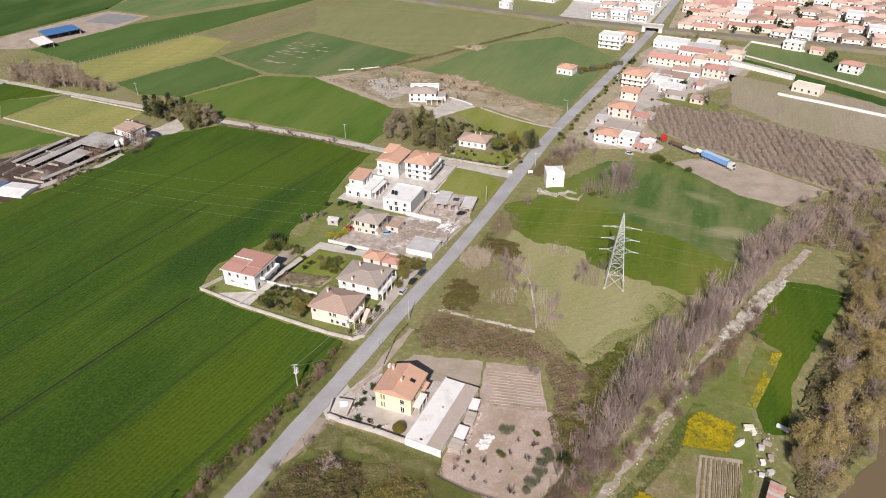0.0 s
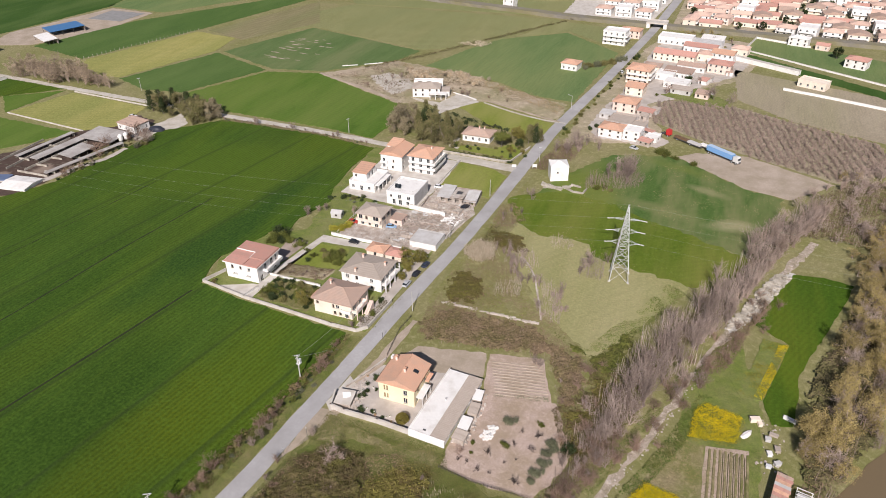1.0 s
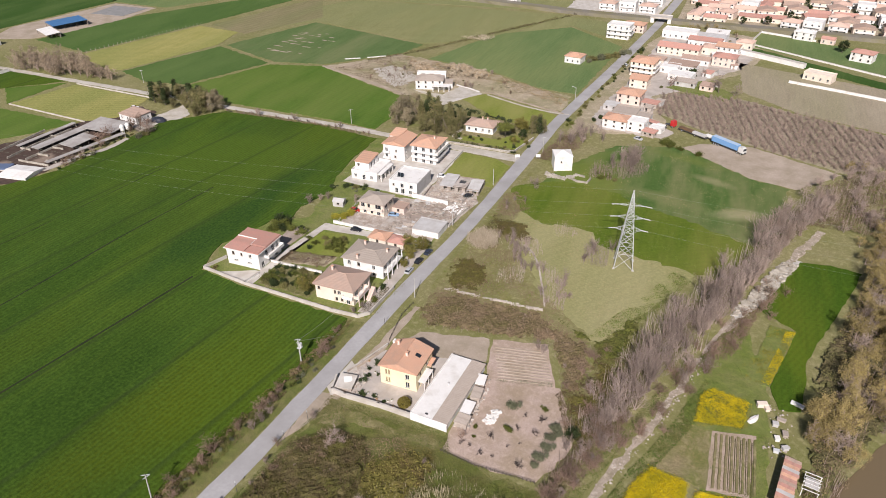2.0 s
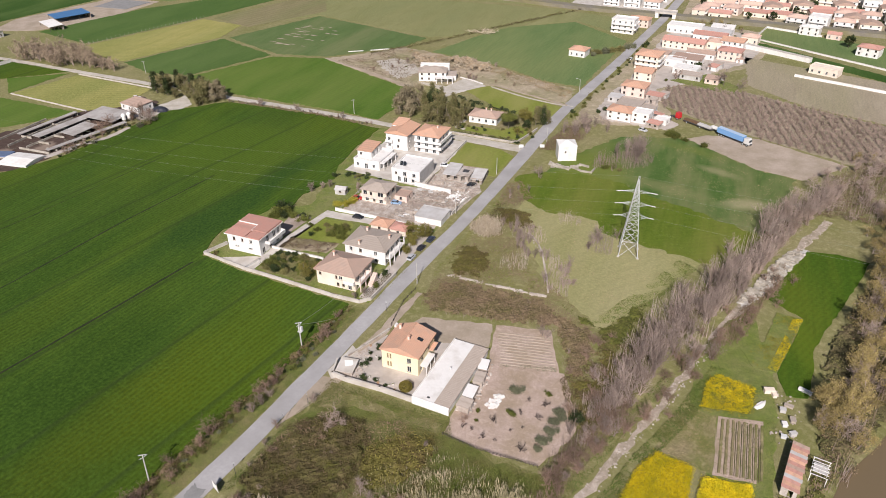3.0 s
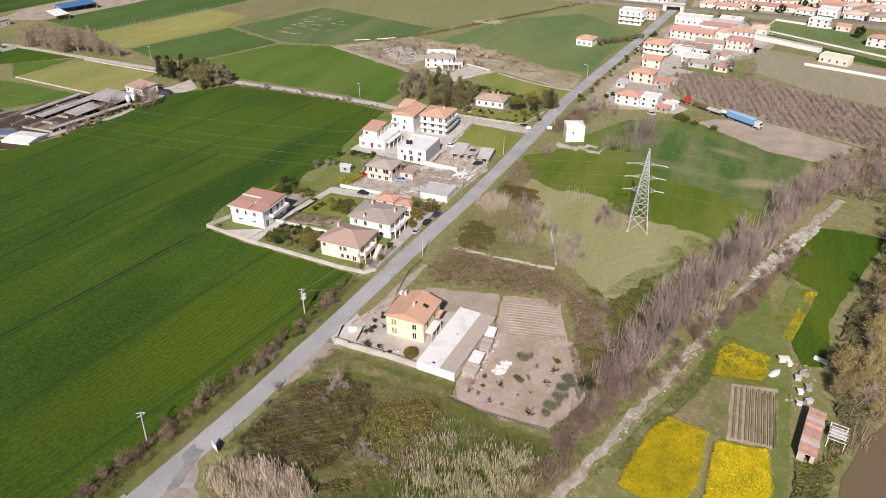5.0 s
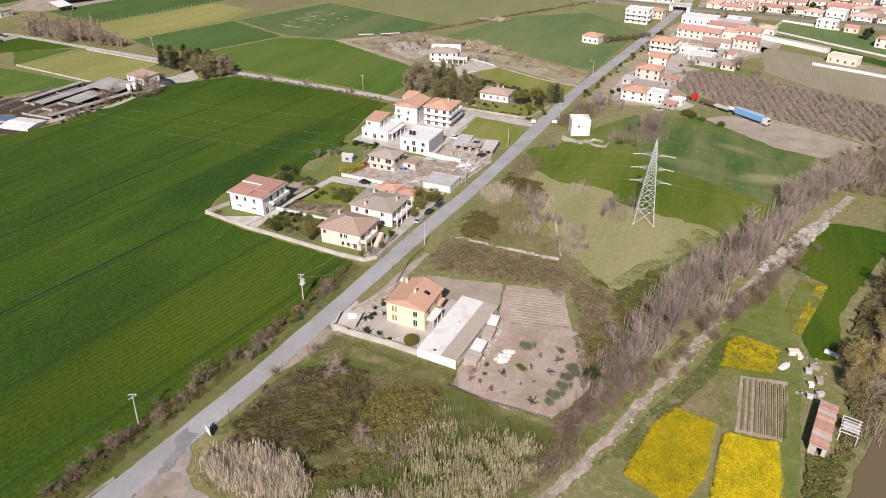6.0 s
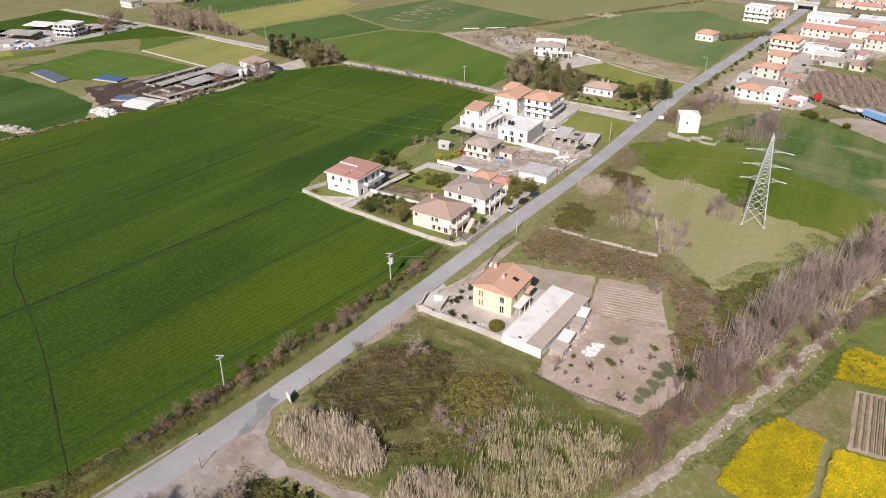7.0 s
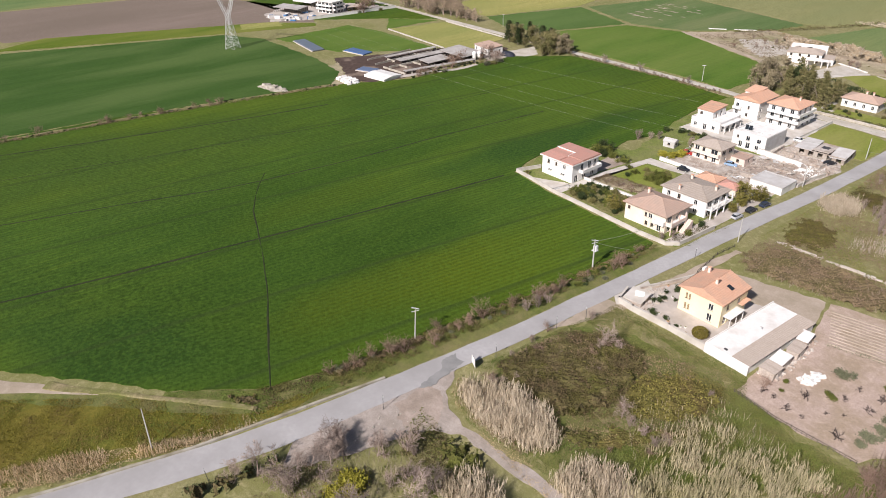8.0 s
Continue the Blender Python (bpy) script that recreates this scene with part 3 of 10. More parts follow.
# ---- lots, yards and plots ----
# near-black tone for the wheel tracks and the furrow line in the wheat
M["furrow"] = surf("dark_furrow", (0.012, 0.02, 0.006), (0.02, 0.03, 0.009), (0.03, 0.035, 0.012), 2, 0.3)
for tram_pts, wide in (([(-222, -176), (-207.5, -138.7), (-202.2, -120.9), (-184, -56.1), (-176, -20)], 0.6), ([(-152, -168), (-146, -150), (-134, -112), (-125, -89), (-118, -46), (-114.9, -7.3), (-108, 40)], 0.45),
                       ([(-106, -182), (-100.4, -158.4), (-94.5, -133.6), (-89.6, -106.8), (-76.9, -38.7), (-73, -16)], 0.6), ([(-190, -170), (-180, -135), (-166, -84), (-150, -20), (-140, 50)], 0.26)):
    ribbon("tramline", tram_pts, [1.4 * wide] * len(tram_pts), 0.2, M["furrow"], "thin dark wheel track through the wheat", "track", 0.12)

sheet("yard_villas", [(-71, -11.5), (-9, -14.5), (-7, 30), (-5, 66), (-25, 69), (-27, 86), (-26, 109), (-68, 110), (-66, 66), (-58, 33), (-70, 24), (-78, 10)], 0.06, M["grassy"], "patchy grass round the villas", "grass")
sheet("drive_villas", [(-54.5, -13), (-52, -13), (-50, 10), (-48, 26.5), (-36, 27.5), (-26, 28), (-8, 29), (-7.5, 31.5), (-26, 31.5), (-50, 31), (-53.5, 10)], 0.12, M["concrete"], "pale concrete drive between the villas", "drive", amount=0.15)
sheet("lawn_villa", [(-52, 9), (-48, 25.5), (-36, 26), (-33, 15), (-34, 12)], 0.12, M["lawn"], "green lawn with shrubs", "lawn")
sheet("hedge_plot", [(-52, 2), (-35, 5), (-34, 12), (-51.5, 9.5)], 0.12, M["rough"], "brown overgrown plot", "plot")
sheet("villa_terrace", [(-59, 9), (-54.6, 9), (-52.4, 24), (-57, 26), (-60.5, 22)], 0.13, M["pink_soil"], "brown tiled terrace behind the white villa", "terrace", amount=0.2)
sheet("villa_forecourt", [(-67.6, -10.8), (-55, -12.6), (-53.6, -5), (-56, -5.4)], 0.125, M["concrete"], "pale concrete drive before the white villa", "drive", amount=0.1)
sheet("garden_villa", [(-51, -11.5), (-31, -12.5), (-31, 2), (-51, 0)], 0.12, M["litter"], "shrubby garden soil behind the wall", "garden")
sheet("front_yard", [(-13, -13), (-9, -13), (-7.5, 28), (-12, 28)], 0.11, M["pavers"], "paved front yard", "yard", amount=0.1)
sheet("yard_ruin", [(-45, 33), (-8, 33), (-4, 56), (-2, 66), (-12, 84), (-24, 84), (-26, 60), (-45, 58)], 0.1, M["rubble"], "rubble-strewn bare yard", "yard", amount=0.4)
sheet("yard_white_houses", [(-61, 64), (-26, 61), (-24, 90), (-26, 109), (-58, 110)], 0.11, M["concrete"], "concrete forecourt of the white houses", "yard", amount=0.2)
sheet("lawn_corner", [(-24.5, 85), (-24, 108.5), (-8, 106.5), (-0.6, 102), (-1.4, 80.3)], 0.14, M["lawn"], "trimmed bright green corner lawn", "lawn", amount=0.3)
sheet("lot_north", [(-37, 117), (-4, 116), (1, 134), (-2, 150), (-38, 152), (-66, 140), (-68, 122)], 0.08, M["litter"], "wooded garden of the northern house", "garden", amount=0.5)
sheet("yard_yellow_house", [(-1.6, -46.6), (21.5, -47.2), (23, -22.5), (3, -26), (-1.5, -38)], 0.1, M["pavers"], "paved yard round the yellow house", "yard", amount=0.1)
sheet("track_road", [(-3.5, -48.5), (0, -48.5), (2.5, -26), (4, -4), (2.2, -4), (-0.5, -26), (-2.5, -40)], 0.07, M["bare"], "worn earth beside the road", "verge", amount=0.4)
sheet("shoulder", [(-6.2, -67), (-3.6, -61), (-1.4, -50.4), (-2.4, -47), (-5.2, -47.5), (-5.9, -55)], 0.08, M["bare"], "bare earth road shoulder", "verge", amount=0.3)
sheet("gateway", [(-5.0, -45), (-2.4, -47.5), (1, -44), (0.6, -37), (-3.8, -33.5)], 0.125, M["concrete"], "pale concrete gateway of the yellow house", "drive", amount=0.2)
sheet("garden_tan", [(5, -23), (9, -15), (29, -10.5), (31, -20.5), (22, -23)], 0.09, M["bare"], "smooth tan earth behind the yellow house", "garden", amount=0.5)
sheet("garden_rows", [(30, -10.5), (45, -7), (52, -25), (35, -29), (32, -22)], 0.1, M["garden"], "vegetable plot with raked beds", "garden", amount=0.3)
sheet("garden_trees", [(32, -27), (53, -23), (60.6, -40), (58, -50), (55, -55), (40, -55.4), (31.4, -53.6), (31.4, -46)], 0.085, M["garden"], "pinkish bare garden soil with young trees", "garden", amount=0.6)
sheet("brush_near", [(-5, -84), (-2, -60), (0, -50), (31, -50.5), (46, -58), (60, -56), (62, -60), (50, -72), (30, -92), (16, -97), (2, -96)], 0.05, M["verge_green"], "overgrown bramble land with dry litter", "waste land", amount=1.0)
sheet("flower_strip", [(103.7, 25.6), (110.7, 24.6), (103.9, -2.3), (98.3, -2.7), (94.6, 4.4), (100.5, 10)], 0.19, M["grassy"], "yellow flowering strip beside the wheat", "field", amount=0.4)
sheet("plot_weedy", [(78, -40), (84, -24), (91, -24), (91, -43)], 0.1, M["litter"], "weedy brown allotment", "plot")
sheet("plot_furrowed", [(91, -24), (101, -22), (100, -42), (91, -43)], 0.12, M["garden"], "furrowed brown allotment", "plot", amount=0.2)
sheet("stream_bed", [(52, -92), (58, -76), (64, -62), (67, -54), (70, -44), (76, -27), (85, 2), (95, 31), (102, 50), (108, 64), (119, 90), (121.4, 89), (110.4, 63), (104.9, 49), (97.4, 29), (87, 0.4), (78, -27.6), (71.6, -44.6), (68.6, -54.6), (66, -62.6), (60, -77.6), (54, -92.6)], 0.06, M["streamstone"], "brown stony dry stream bed", "stream bed", amount=0.7)
sheet("house_courts", [(14, 150), (30, 152), (50, 158), (57, 172), (50, 190), (52, 222), (64, 240), (90, 270), (96, 300), (92, 350), (38, 362), (24, 290), (20, 230), (14, 190)], 0.07, M["rough"], "pale courts behind the roadside houses", "yard", amount=1.0)
sheet("farm_yard", [(-240, 22), (-201, 6), (-186, 14), (-186, 30), (-192, 60), (-186, 82), (-190, 100), (-210, 104), (-216, 76), (-226, 48)], 0.1, M["mud"], "dark muddy farm yard", "yard", amount=0.8)
sheet("waste_farm", [(-222, -4), (-199, -3), (-198, 5), (-232, 20)], 0.12, M["rough"], "scrubby ground at the farm's end", "waste land", amount=1.0)
sheet("stone_bank", [(92.5, 26), (97, 34), (103, 47), (108, 59), (111.5, 66), (114, 65), (110.5, 57), (105.5, 45), (99.5, 32), (95.5, 25)], 0.1, M["whitestone"], "bright white stones along the stream", "stream bank", step=1.0, amount=0.5)
ribbon("field_ditch", [(-224, -140), (-221, -116), (-216, -84), (-210, -50), (-198, -2)], [2.5, 2.5, 2.5, 2.5, 2.5], 0.22, M["litter"], "overgrown field ditch", "ditch", 0.8)
ribbon("furrow_crack", [(-128, -74), (-120, -80.5), (-105, -90), (-88.5, -95.5), (-70, -103), (-52, -111.6), (-40, -118), (-29, -123)], [0.26, 0.3, 0.34, 0.42, 0.36, 0.4, 0.5, 0.45], 0.2, M["furrow"], "dark furrow line across the wheat", "furrow", 0.22)
ribbon("soil_track", [(-92, -192), (-66.4, -164.7), (-60, -158.6), (-54.5, -154.4), (-50, -150)], [4.5, 3.6, 2.6, 1.2, 0.2], 0.12, M["bare"], "bare earth track along the wheat", "track", 0.4)
ribbon("dry_bank", [(-60, -157.6), (-57, -154.6), (-48.4, -148), (-38.8, -138.8), (-32.6, -133.2), (-25.4, -127.8)], [2.2, 1.8, 1.0, 1.2, 1.6, 0.8], 0.3, M["litter"], "dry sandy bank at the foot of the wheat", "bank", 0.35)
sheet("dry_patch", [(-0.5, -57.5), (-0.6, -48.4), (5.5, -50.6), (16, -51.6), (30.4, -51.4), (30.8, -54), (20.2, -54.6), (7.7, -54), (4.2, -56.4)], 0.11, M["litter"], "pale dry grass along the garden wall", "dry grass", amount=0.8)
sheet("dry_patch", [(17, -79.5), (17, -73), (21, -71), (25.4, -72.4), (28.4, -75.4), (23, -80.4)], 0.12, M["litter"], "pale dry litter between the brambles", "dry grass", amount=0.9)
sheet("wheat_margin", [(-86, -184), (-70, -168.4), (-58.4, -155.6), (-39.6, -138.8), (-33.2, -131.6), (-27.2, -126.6), (-24.6, -129.6), (-30, -136.4), (-37, -144), (-52, -158), (-68, -174), (-80, -190)], 0.1, M["verge_green"], "olive grass margin along the wheat", "verge", step=1.2, amount=0.6)
sheet("river", [(110, -58), (113, -45), (117.5, -32), (122.6, -24.5), (127.2, -16.2), (132, -10), (134, 5), (136.2, 23), (136, 34), (146, 62), (170, 96), (196, 80), (180, 20), (165, -20), (145, -66), (120, -80)], 0.09, M["water"], "muddy brown river", "water", "structure", 4, 0.5)
ribbon("railway", [(-500, 455), (-146, 393), (-37, 375), (21, 371.3)], [9, 9, 9, 8], 2.4, M["ballast"], "dark ballasted railway embankment before the town", "railway", 0.3)
ribbon("railway_east", [(34.5, 370.7), (177, 366), (420, 350)], [8, 9, 9], 2.4, M["ballast"], "dark ballasted railway embankment before the town", "railway", 0.3)
ribbon("track_to_white_house", [(-82, 168), (-110, 181), (-149, 197)], [2.5, 2.2, 2], 0.2, M["bare"], "pale earth track", "track", 0.3)
ribbon("path_north", [(6, 170), (-10, 176), (-40, 187)], [1.6, 1.4, 1.2], 0.2, M["bare"], "narrow earth path", "path", 0.2)

# ---- houses ----
SIDES = {"S": 0, "E": 90, "N": 180, "W": 270}
frames_made = {}


def window_meshes(w, h):
    key = (round(w, 2), round(h, 2))
    if key not in frames_made:
        f = boxes((0, w, 0.1, 0.17, 0, 0.08), (0, w, 0.1, 0.17, h - 0.08, h), (0, 0.08, 0.1, 0.17, 0.08, h - 0.08), (w - 0.08, w, 0.1, 0.17, 0.08, h - 0.08),
                  (w / 2 - 0.04, w / 2 + 0.04, 0.1, 0.17, 0.08, h - 0.08))
        p = boxes((0.08, w - 0.08, 0.13, 0.15, 0.08, h - 0.08))
        s = boxes((-0.12, w + 0.12, -0.1, 0.1, -0.09, 0.0))
        frames_made[key] = (mesh_of("window_frame", f, M["wood"] if w < 1.05 else M["white"]), mesh_of("pane", p, M["shutter"] if w < 0.6 else M["glass"]), mesh_of("sill", s, M["stone"]))
    return frames_made[key]


def side_frame(w, d, side):
    """From a facade's own axes (along, inward, up) to the house's."""
    width = w if side in "SN" else d
    deep = d if side in "SN" else w
    return pose(0, 0, 0, 0, 0, SIDES[side]) @ pose(-width / 2, -deep / 2, 0), width


def walls_mesh(w, d, h, openings, gable=None, rise=0.0):
    bm = bmesh.new()
    for side in "SENW":
        m, width = side_frame(w, d, side)
        holes = openings.get(side, [])
        xs = sorted({0, width, *[round(v, 3) for o in holes for v in (o[0], o[0] + o[2])]})
        zs = sorted({-0.2, h, *[round(v, 3) for o in holes for v in (o[1], o[1] + o[3])]})
        for x0, x1 in zip(xs, xs[1:]):
            for z0, z1 in zip(zs, zs[1:]):
                cx, cz = (x0 + x1) / 2, (z0 + z1) / 2
                if any(o[0] < cx < o[0] + o[2] and o[1] < cz < o[1] + o[3] for o in holes):
                    continue
                bm.faces.new([bm.verts.new(m @ Vector(p)) for p in ((x0, 0, z0), (x1, 0, z0), (x1, 0, z1), (x0, 0, z1))])
        for x, z, ow, oh in (o[:4] for o in holes):
            c = [(x, z), (x + ow, z), (x + ow, z + oh), (x, z + oh)]
            for (a0, b0), (a1, b1) in zip(c, c[1:] + c[:1]):
                bm.faces.new([bm.verts.new(m @ Vector(p)) for p in ((a0, 0, b0), (a0, 0.3, b0), (a1, 0.3, b1), (a1, 0, b1))])
        if gable and side in gable:
            bm.faces.new([bm.verts.new(m @ Vector(p)) for p in ((0, 0, h), (width, 0, h), (width / 2, 0, h + rise))])
    bmesh.ops.remove_doubles(bm, verts=bm.verts[:], dist=0.001)
    return bm


def roof_mesh(kind, w, d, h, rise, over):
    bm = bmesh.new()
    a, b = w / 2 + over, d / 2 + over
    t = 0.22
    if kind == "flat":
        box(bm, -w / 2 + 0.02, w / 2 - 0.02, -d / 2 + 0.02, d / 2 - 0.02, h - 0.15, h)
        k = 0.28
        o = over
        for e in ((-w / 2 - o, w / 2 + o, -d / 2 - o, -d / 2 + k), (-w / 2 - o, w / 2 + o, d / 2 - k, d / 2 + o), (-w / 2 - o, -w / 2 + k, -d / 2 + k, d / 2 - k), (w / 2 - k, w / 2 + o, -d / 2 + k, d / 2 - k)):
            box(bm, *e, h, h + max(0.12, rise))
        return bm
    if kind == "hip":
        r = max(0.0, abs(a - b))
        top = [(-r, 0), (r, 0)] if a >= b else [(0, -r), (0, r)]
    elif kind == "gable_y":
        top = [(0, -b), (0, b)]
    elif kind == "gable_x":
        top = [(-a, 0), (a, 0)]
    else:                                   # a single slope, high at the back
        vs = [bm.verts.new(p) for p in ((-a, -b, h), (a, -b, h), (a, b, h + rise), (-a, b, h + rise), (-a, -b, h + t), (a, -b, h + t), (a, b, h + rise + t), (-a, b, h + rise + t))]
        for f in ((0, 3, 2, 1), (4, 5, 6, 7), (0, 1, 5, 4), (1, 2, 6, 5), (2, 3, 7, 6), (3, 0, 4, 7)):
            bm.faces.new([vs[i] for i in f])
        return bm
    c = [(-a, -b), (a, -b), (a, b), (-a, b)]
    low = [bm.verts.new((x, y, h - 0.05)) for x, y in c]
    eave = [bm.verts.new((x, y, h + t - 0.05)) for x, y in c]
    rid = [bm.verts.new((x, y, h + t + rise)) for x, y in top]
    if kind == "gable_y" or (kind == "hip" and a < b):
        faces = [(eave[0], eave[1], rid[0]), (eave[1], eave[2], rid[1], rid[0]), (eave[2], eave[3], rid[1]), (eave[3], eave[0], rid[0], rid[1])]
    else:
        faces = [(eave[0], eave[1], rid[1], rid[0]), (eave[1], eave[2], rid[1]), (eave[2], eave[3], rid[0], rid[1]), (eave[3], eave[0], rid[0])]
    for f in faces:
        bm.faces.new(f)
    for i in range(4):
        j = (i + 1) % 4
        bm.faces.new((low[i], low[j], eave[j], eave[i]))
    bm.faces.new(low[::-1])
    bmesh.ops.dissolve_degenerate(bm, edges=bm.edges[:], dist=0.001)
    return bm


def ridge_caps(kind, w, d, h, rise, over):
    a, b = w / 2 + over, d / 2 + over
    z, e = h + 0.22 + rise, h + 0.17
    bm = bmesh.new()
    if kind == "hip":
        r = abs(a - b)
        t0, t1 = ((-r, 0, z), (r, 0, z)) if a >= b else ((0, -r, z), (0, r, z))
        if r > 0.3:
            beam(bm, t0, t1, 0.2, sides=6)
        near = (t0, t1, t1, t0) if a >= b else (t0, t0, t1, t1)
        for (x, y), q in zip(((-a, -b), (a, -b), (a, b), (-a, b)), near):
            beam(bm, (x, y, e), q, 0.17, sides=6)
    elif kind == "gable_y":
        beam(bm, (0, -b, z), (0, b, z), 0.3, sides=6)
    elif kind == "gable_x":
        beam(bm, (-a, 0, z), (a, 0, z), 0.3, sides=6)
    return bm


def spaced(width, n, z, w=1.1, h=1.3, edge=1.2):
    if n == 1:
        return [((width - w) / 2, z, w, h)]
    return [(edge + i * (width - 2 * edge - w) / (n - 1), z, w, h) for i in range(n)]


def balcony(parent, w, d, side, x0, x1, z, depth=1.4, solid=True, wallmat=None):
    m, _ = side_frame(w, d, side)
    bm = boxes((x0, x1, -depth, 0, z - 0.18, z))
    b = part("balcony", bm, M["white"], parent, at=m)
    mat_ = wallmat or M["white"]
    if solid:
        r = boxes((x0, x1, -depth, -depth + 0.12, z, z + 0.95), (x0, x0 + 0.12, -depth + 0.12, 0, z, z + 0.95), (x1 - 0.12, x1, -depth + 0.12, 0, z, z + 0.95))
    else:
        r = bmesh.new()
        box(r, x0, x1, -depth, -depth + 0.06, z + 0.9, z + 0.98)
        n = max(2, int((x1 - x0) / 0.3))
        for i in range(n + 1):
            x = x0 + (x1 - x0 - 0.05) * i / n
            box(r, x, x + 0.05, -depth, -depth + 0.05, z, z + 0.9)
        box(r, x0, x0 + 0.05, -depth + 0.06, 0, z + 0.9, z + 0.98)
        box(r, x1 - 0.05, x1, -depth + 0.06, 0, z + 0.9, z + 0.98)
    part("parapet" if solid else "railing", r, mat_, b)
    return b


def chimney(parent, x, y, z, hgt=1.0, s=0.55):
    bm = boxes((x - s / 2, x + s / 2, y - s / 2, y + s / 2, z - 1.6, z + hgt))
    c = part("chimney", bm, M["pink"], parent)
    part("cap", boxes((x - s / 2 - 0.12, x + s / 2 + 0.12, y - s / 2 - 0.12, y + s / 2 + 0.12, z + hgt + 0.15, z + hgt + 0.27),
                      (x - s / 2 + 0.05, x - s / 2 + 0.15, y - 0.1, y + 0.1, z + hgt, z + hgt + 0.15), (x + s / 2 - 0.15, x + s / 2 - 0.05, y - 0.1, y + 0.1, z + hgt, z + hgt + 0.15)), M["tile"], c)
    return c


def house(label, cx, cy, w, d, h, roof, wall="white", yaw=0.0, wins=None, floors=2, n=(3, 3, 2, 3), doors=("S",), chimneys=(), group="", category="house", name="house"):
    """A house on the ground. roof: kind, rise, overhang, material. wins: openings by side; otherwise n windows a floor on S, E, N, W."""
    ob = thing(name, pose(cx, cy, 0.05, 0, 0, yaw), label, category, group)
    kind, rise, over, rmat = roof
    if wins is None:
        wins = {}
        fh = h / floors
        for side, k in zip("SENW", n):
            width = w if side in "SN" else d
            wins[side] = [o for f in range(floors) for o in (spaced(width, k, f * fh + 0.95, 1.1 if fh > 2.6 else 1.0, min(1.4, fh - 1.3)) if k else [])]
    gable = {"gable_y": "SN", "gable_x": "EW"}.get(kind)
    bm = walls_mesh(w, d, h, wins, gable, rise)
    part("wall", bm, M[wall], ob)
    r = part("roof", roof_mesh(kind, w, d, h, rise, over), M[rmat], ob)
    if kind in ("hip", "gable_y", "gable_x"):
        part("ridge_tiles", ridge_caps(kind, w, d, h, rise, over), M[rmat], r)
    for side in "SENW":
        m, width = side_frame(w, d, side)
        for o in wins.get(side, []):
            f, p, s = window_meshes(o[2], o[3])
            wn = part("door" if o[1] < 0.3 and o[3] > 1.7 else "window", f, None, ob, at=m @ pose(o[0], 0, o[1]))
            part("pane", p, None, wn)
            if o[1] > 0.3:
                part("sill", s, None, wn)
    for x, y, z in chimneys:
        chimney(ob, x, y, z)
    return ob


def from_corner(fx, fy, w, d, over):
    """The middle and size of the walls from the roof's south-east corner."""
    return fx - w / 2, fy + d / 2, w - 2 * over, d - 2 * over


# white villa with a low red roof
cx, cy, w, d = from_corner(-53.7, -5.0, 13.8, 13.6, 0.5)
h1 = house("white two-storey villa with a low red tiled roof", cx, cy, w, d, 6.2, ("flat", 0.14, 0.5, "tile_red"), "white",
           wins={"S": [(2.2, 4.0, 1.0, 1.3), (5.6, 4.1, 0.8, 1.2), (8.8, 4.0, 1.1, 1.3), (2.6, 1.7, 1.7, 0.5), (8.0, 1.7, 1.7, 0.5)],
                 "E": [(1.2, 0.0, 1.6, 2.3), (4.0, 3.2, 1.3, 2.2), (7.5, 3.2, 1.5, 2.2), (10.2, 3.2, 1.2, 2.2), (5.0, 0.6, 1.6, 1.6), (9.0, 0.6, 1.6, 1.6)],
                 "W": spaced(12.6, 3, 3.9), "N": spaced(12.8, 3, 3.9)})
balcony(h1, w, d, "E", 3.2, 12.4, 3.1, 1.7, True)
part("roof_edge", boxes((-w / 2 - 0.62, w / 2 + 0.62, -d / 2 - 0.62, -d / 2 - 0.502, 6.05, 6.4), (-w / 2 - 0.62, w / 2 + 0.62, d / 2 + 0.502, d / 2 + 0.62, 6.05, 6.4), (-w / 2 - 0.62, -w / 2 - 0.502, -d / 2 - 0.5, d / 2 + 0.5, 6.05, 6.4), (w / 2 + 0.502, w / 2 + 0.62, -d / 2 - 0.5, d / 2 + 0.5, 6.05, 6.4)), M["white"], h1)
low = bmesh.new()
box(low, -w / 2 - 0.45, 0.9, -d / 2 - 0.45, 1.2, 0, 0.22, pose(0, 0, 6.36, 1.0, 0, 0))
part("lower_roof", low, M["tile_red"], h1)
part("upper_roof", boxes((-w / 2 - 0.3, w / 2 + 0.35, 1.3, d / 2 + 0.35, 6.3, 6.86), (1.0, w / 2 + 0.35, -2.2, 1.302, 6.3, 6.86), (1.4, w / 2 + 0.3, -d / 2 - 0.3, -2.3, 6.3, 6.62)), M["tile_red"], h1, "raised step of the red tiled roof")
part("roof_rim", boxes((-w / 2 - 0.42, 0.95, 1.18, 1.298, 6.3, 6.94), (0.88, 0.998, -2.3, 1.17, 6.3, 6.94)), M["white"], h1)
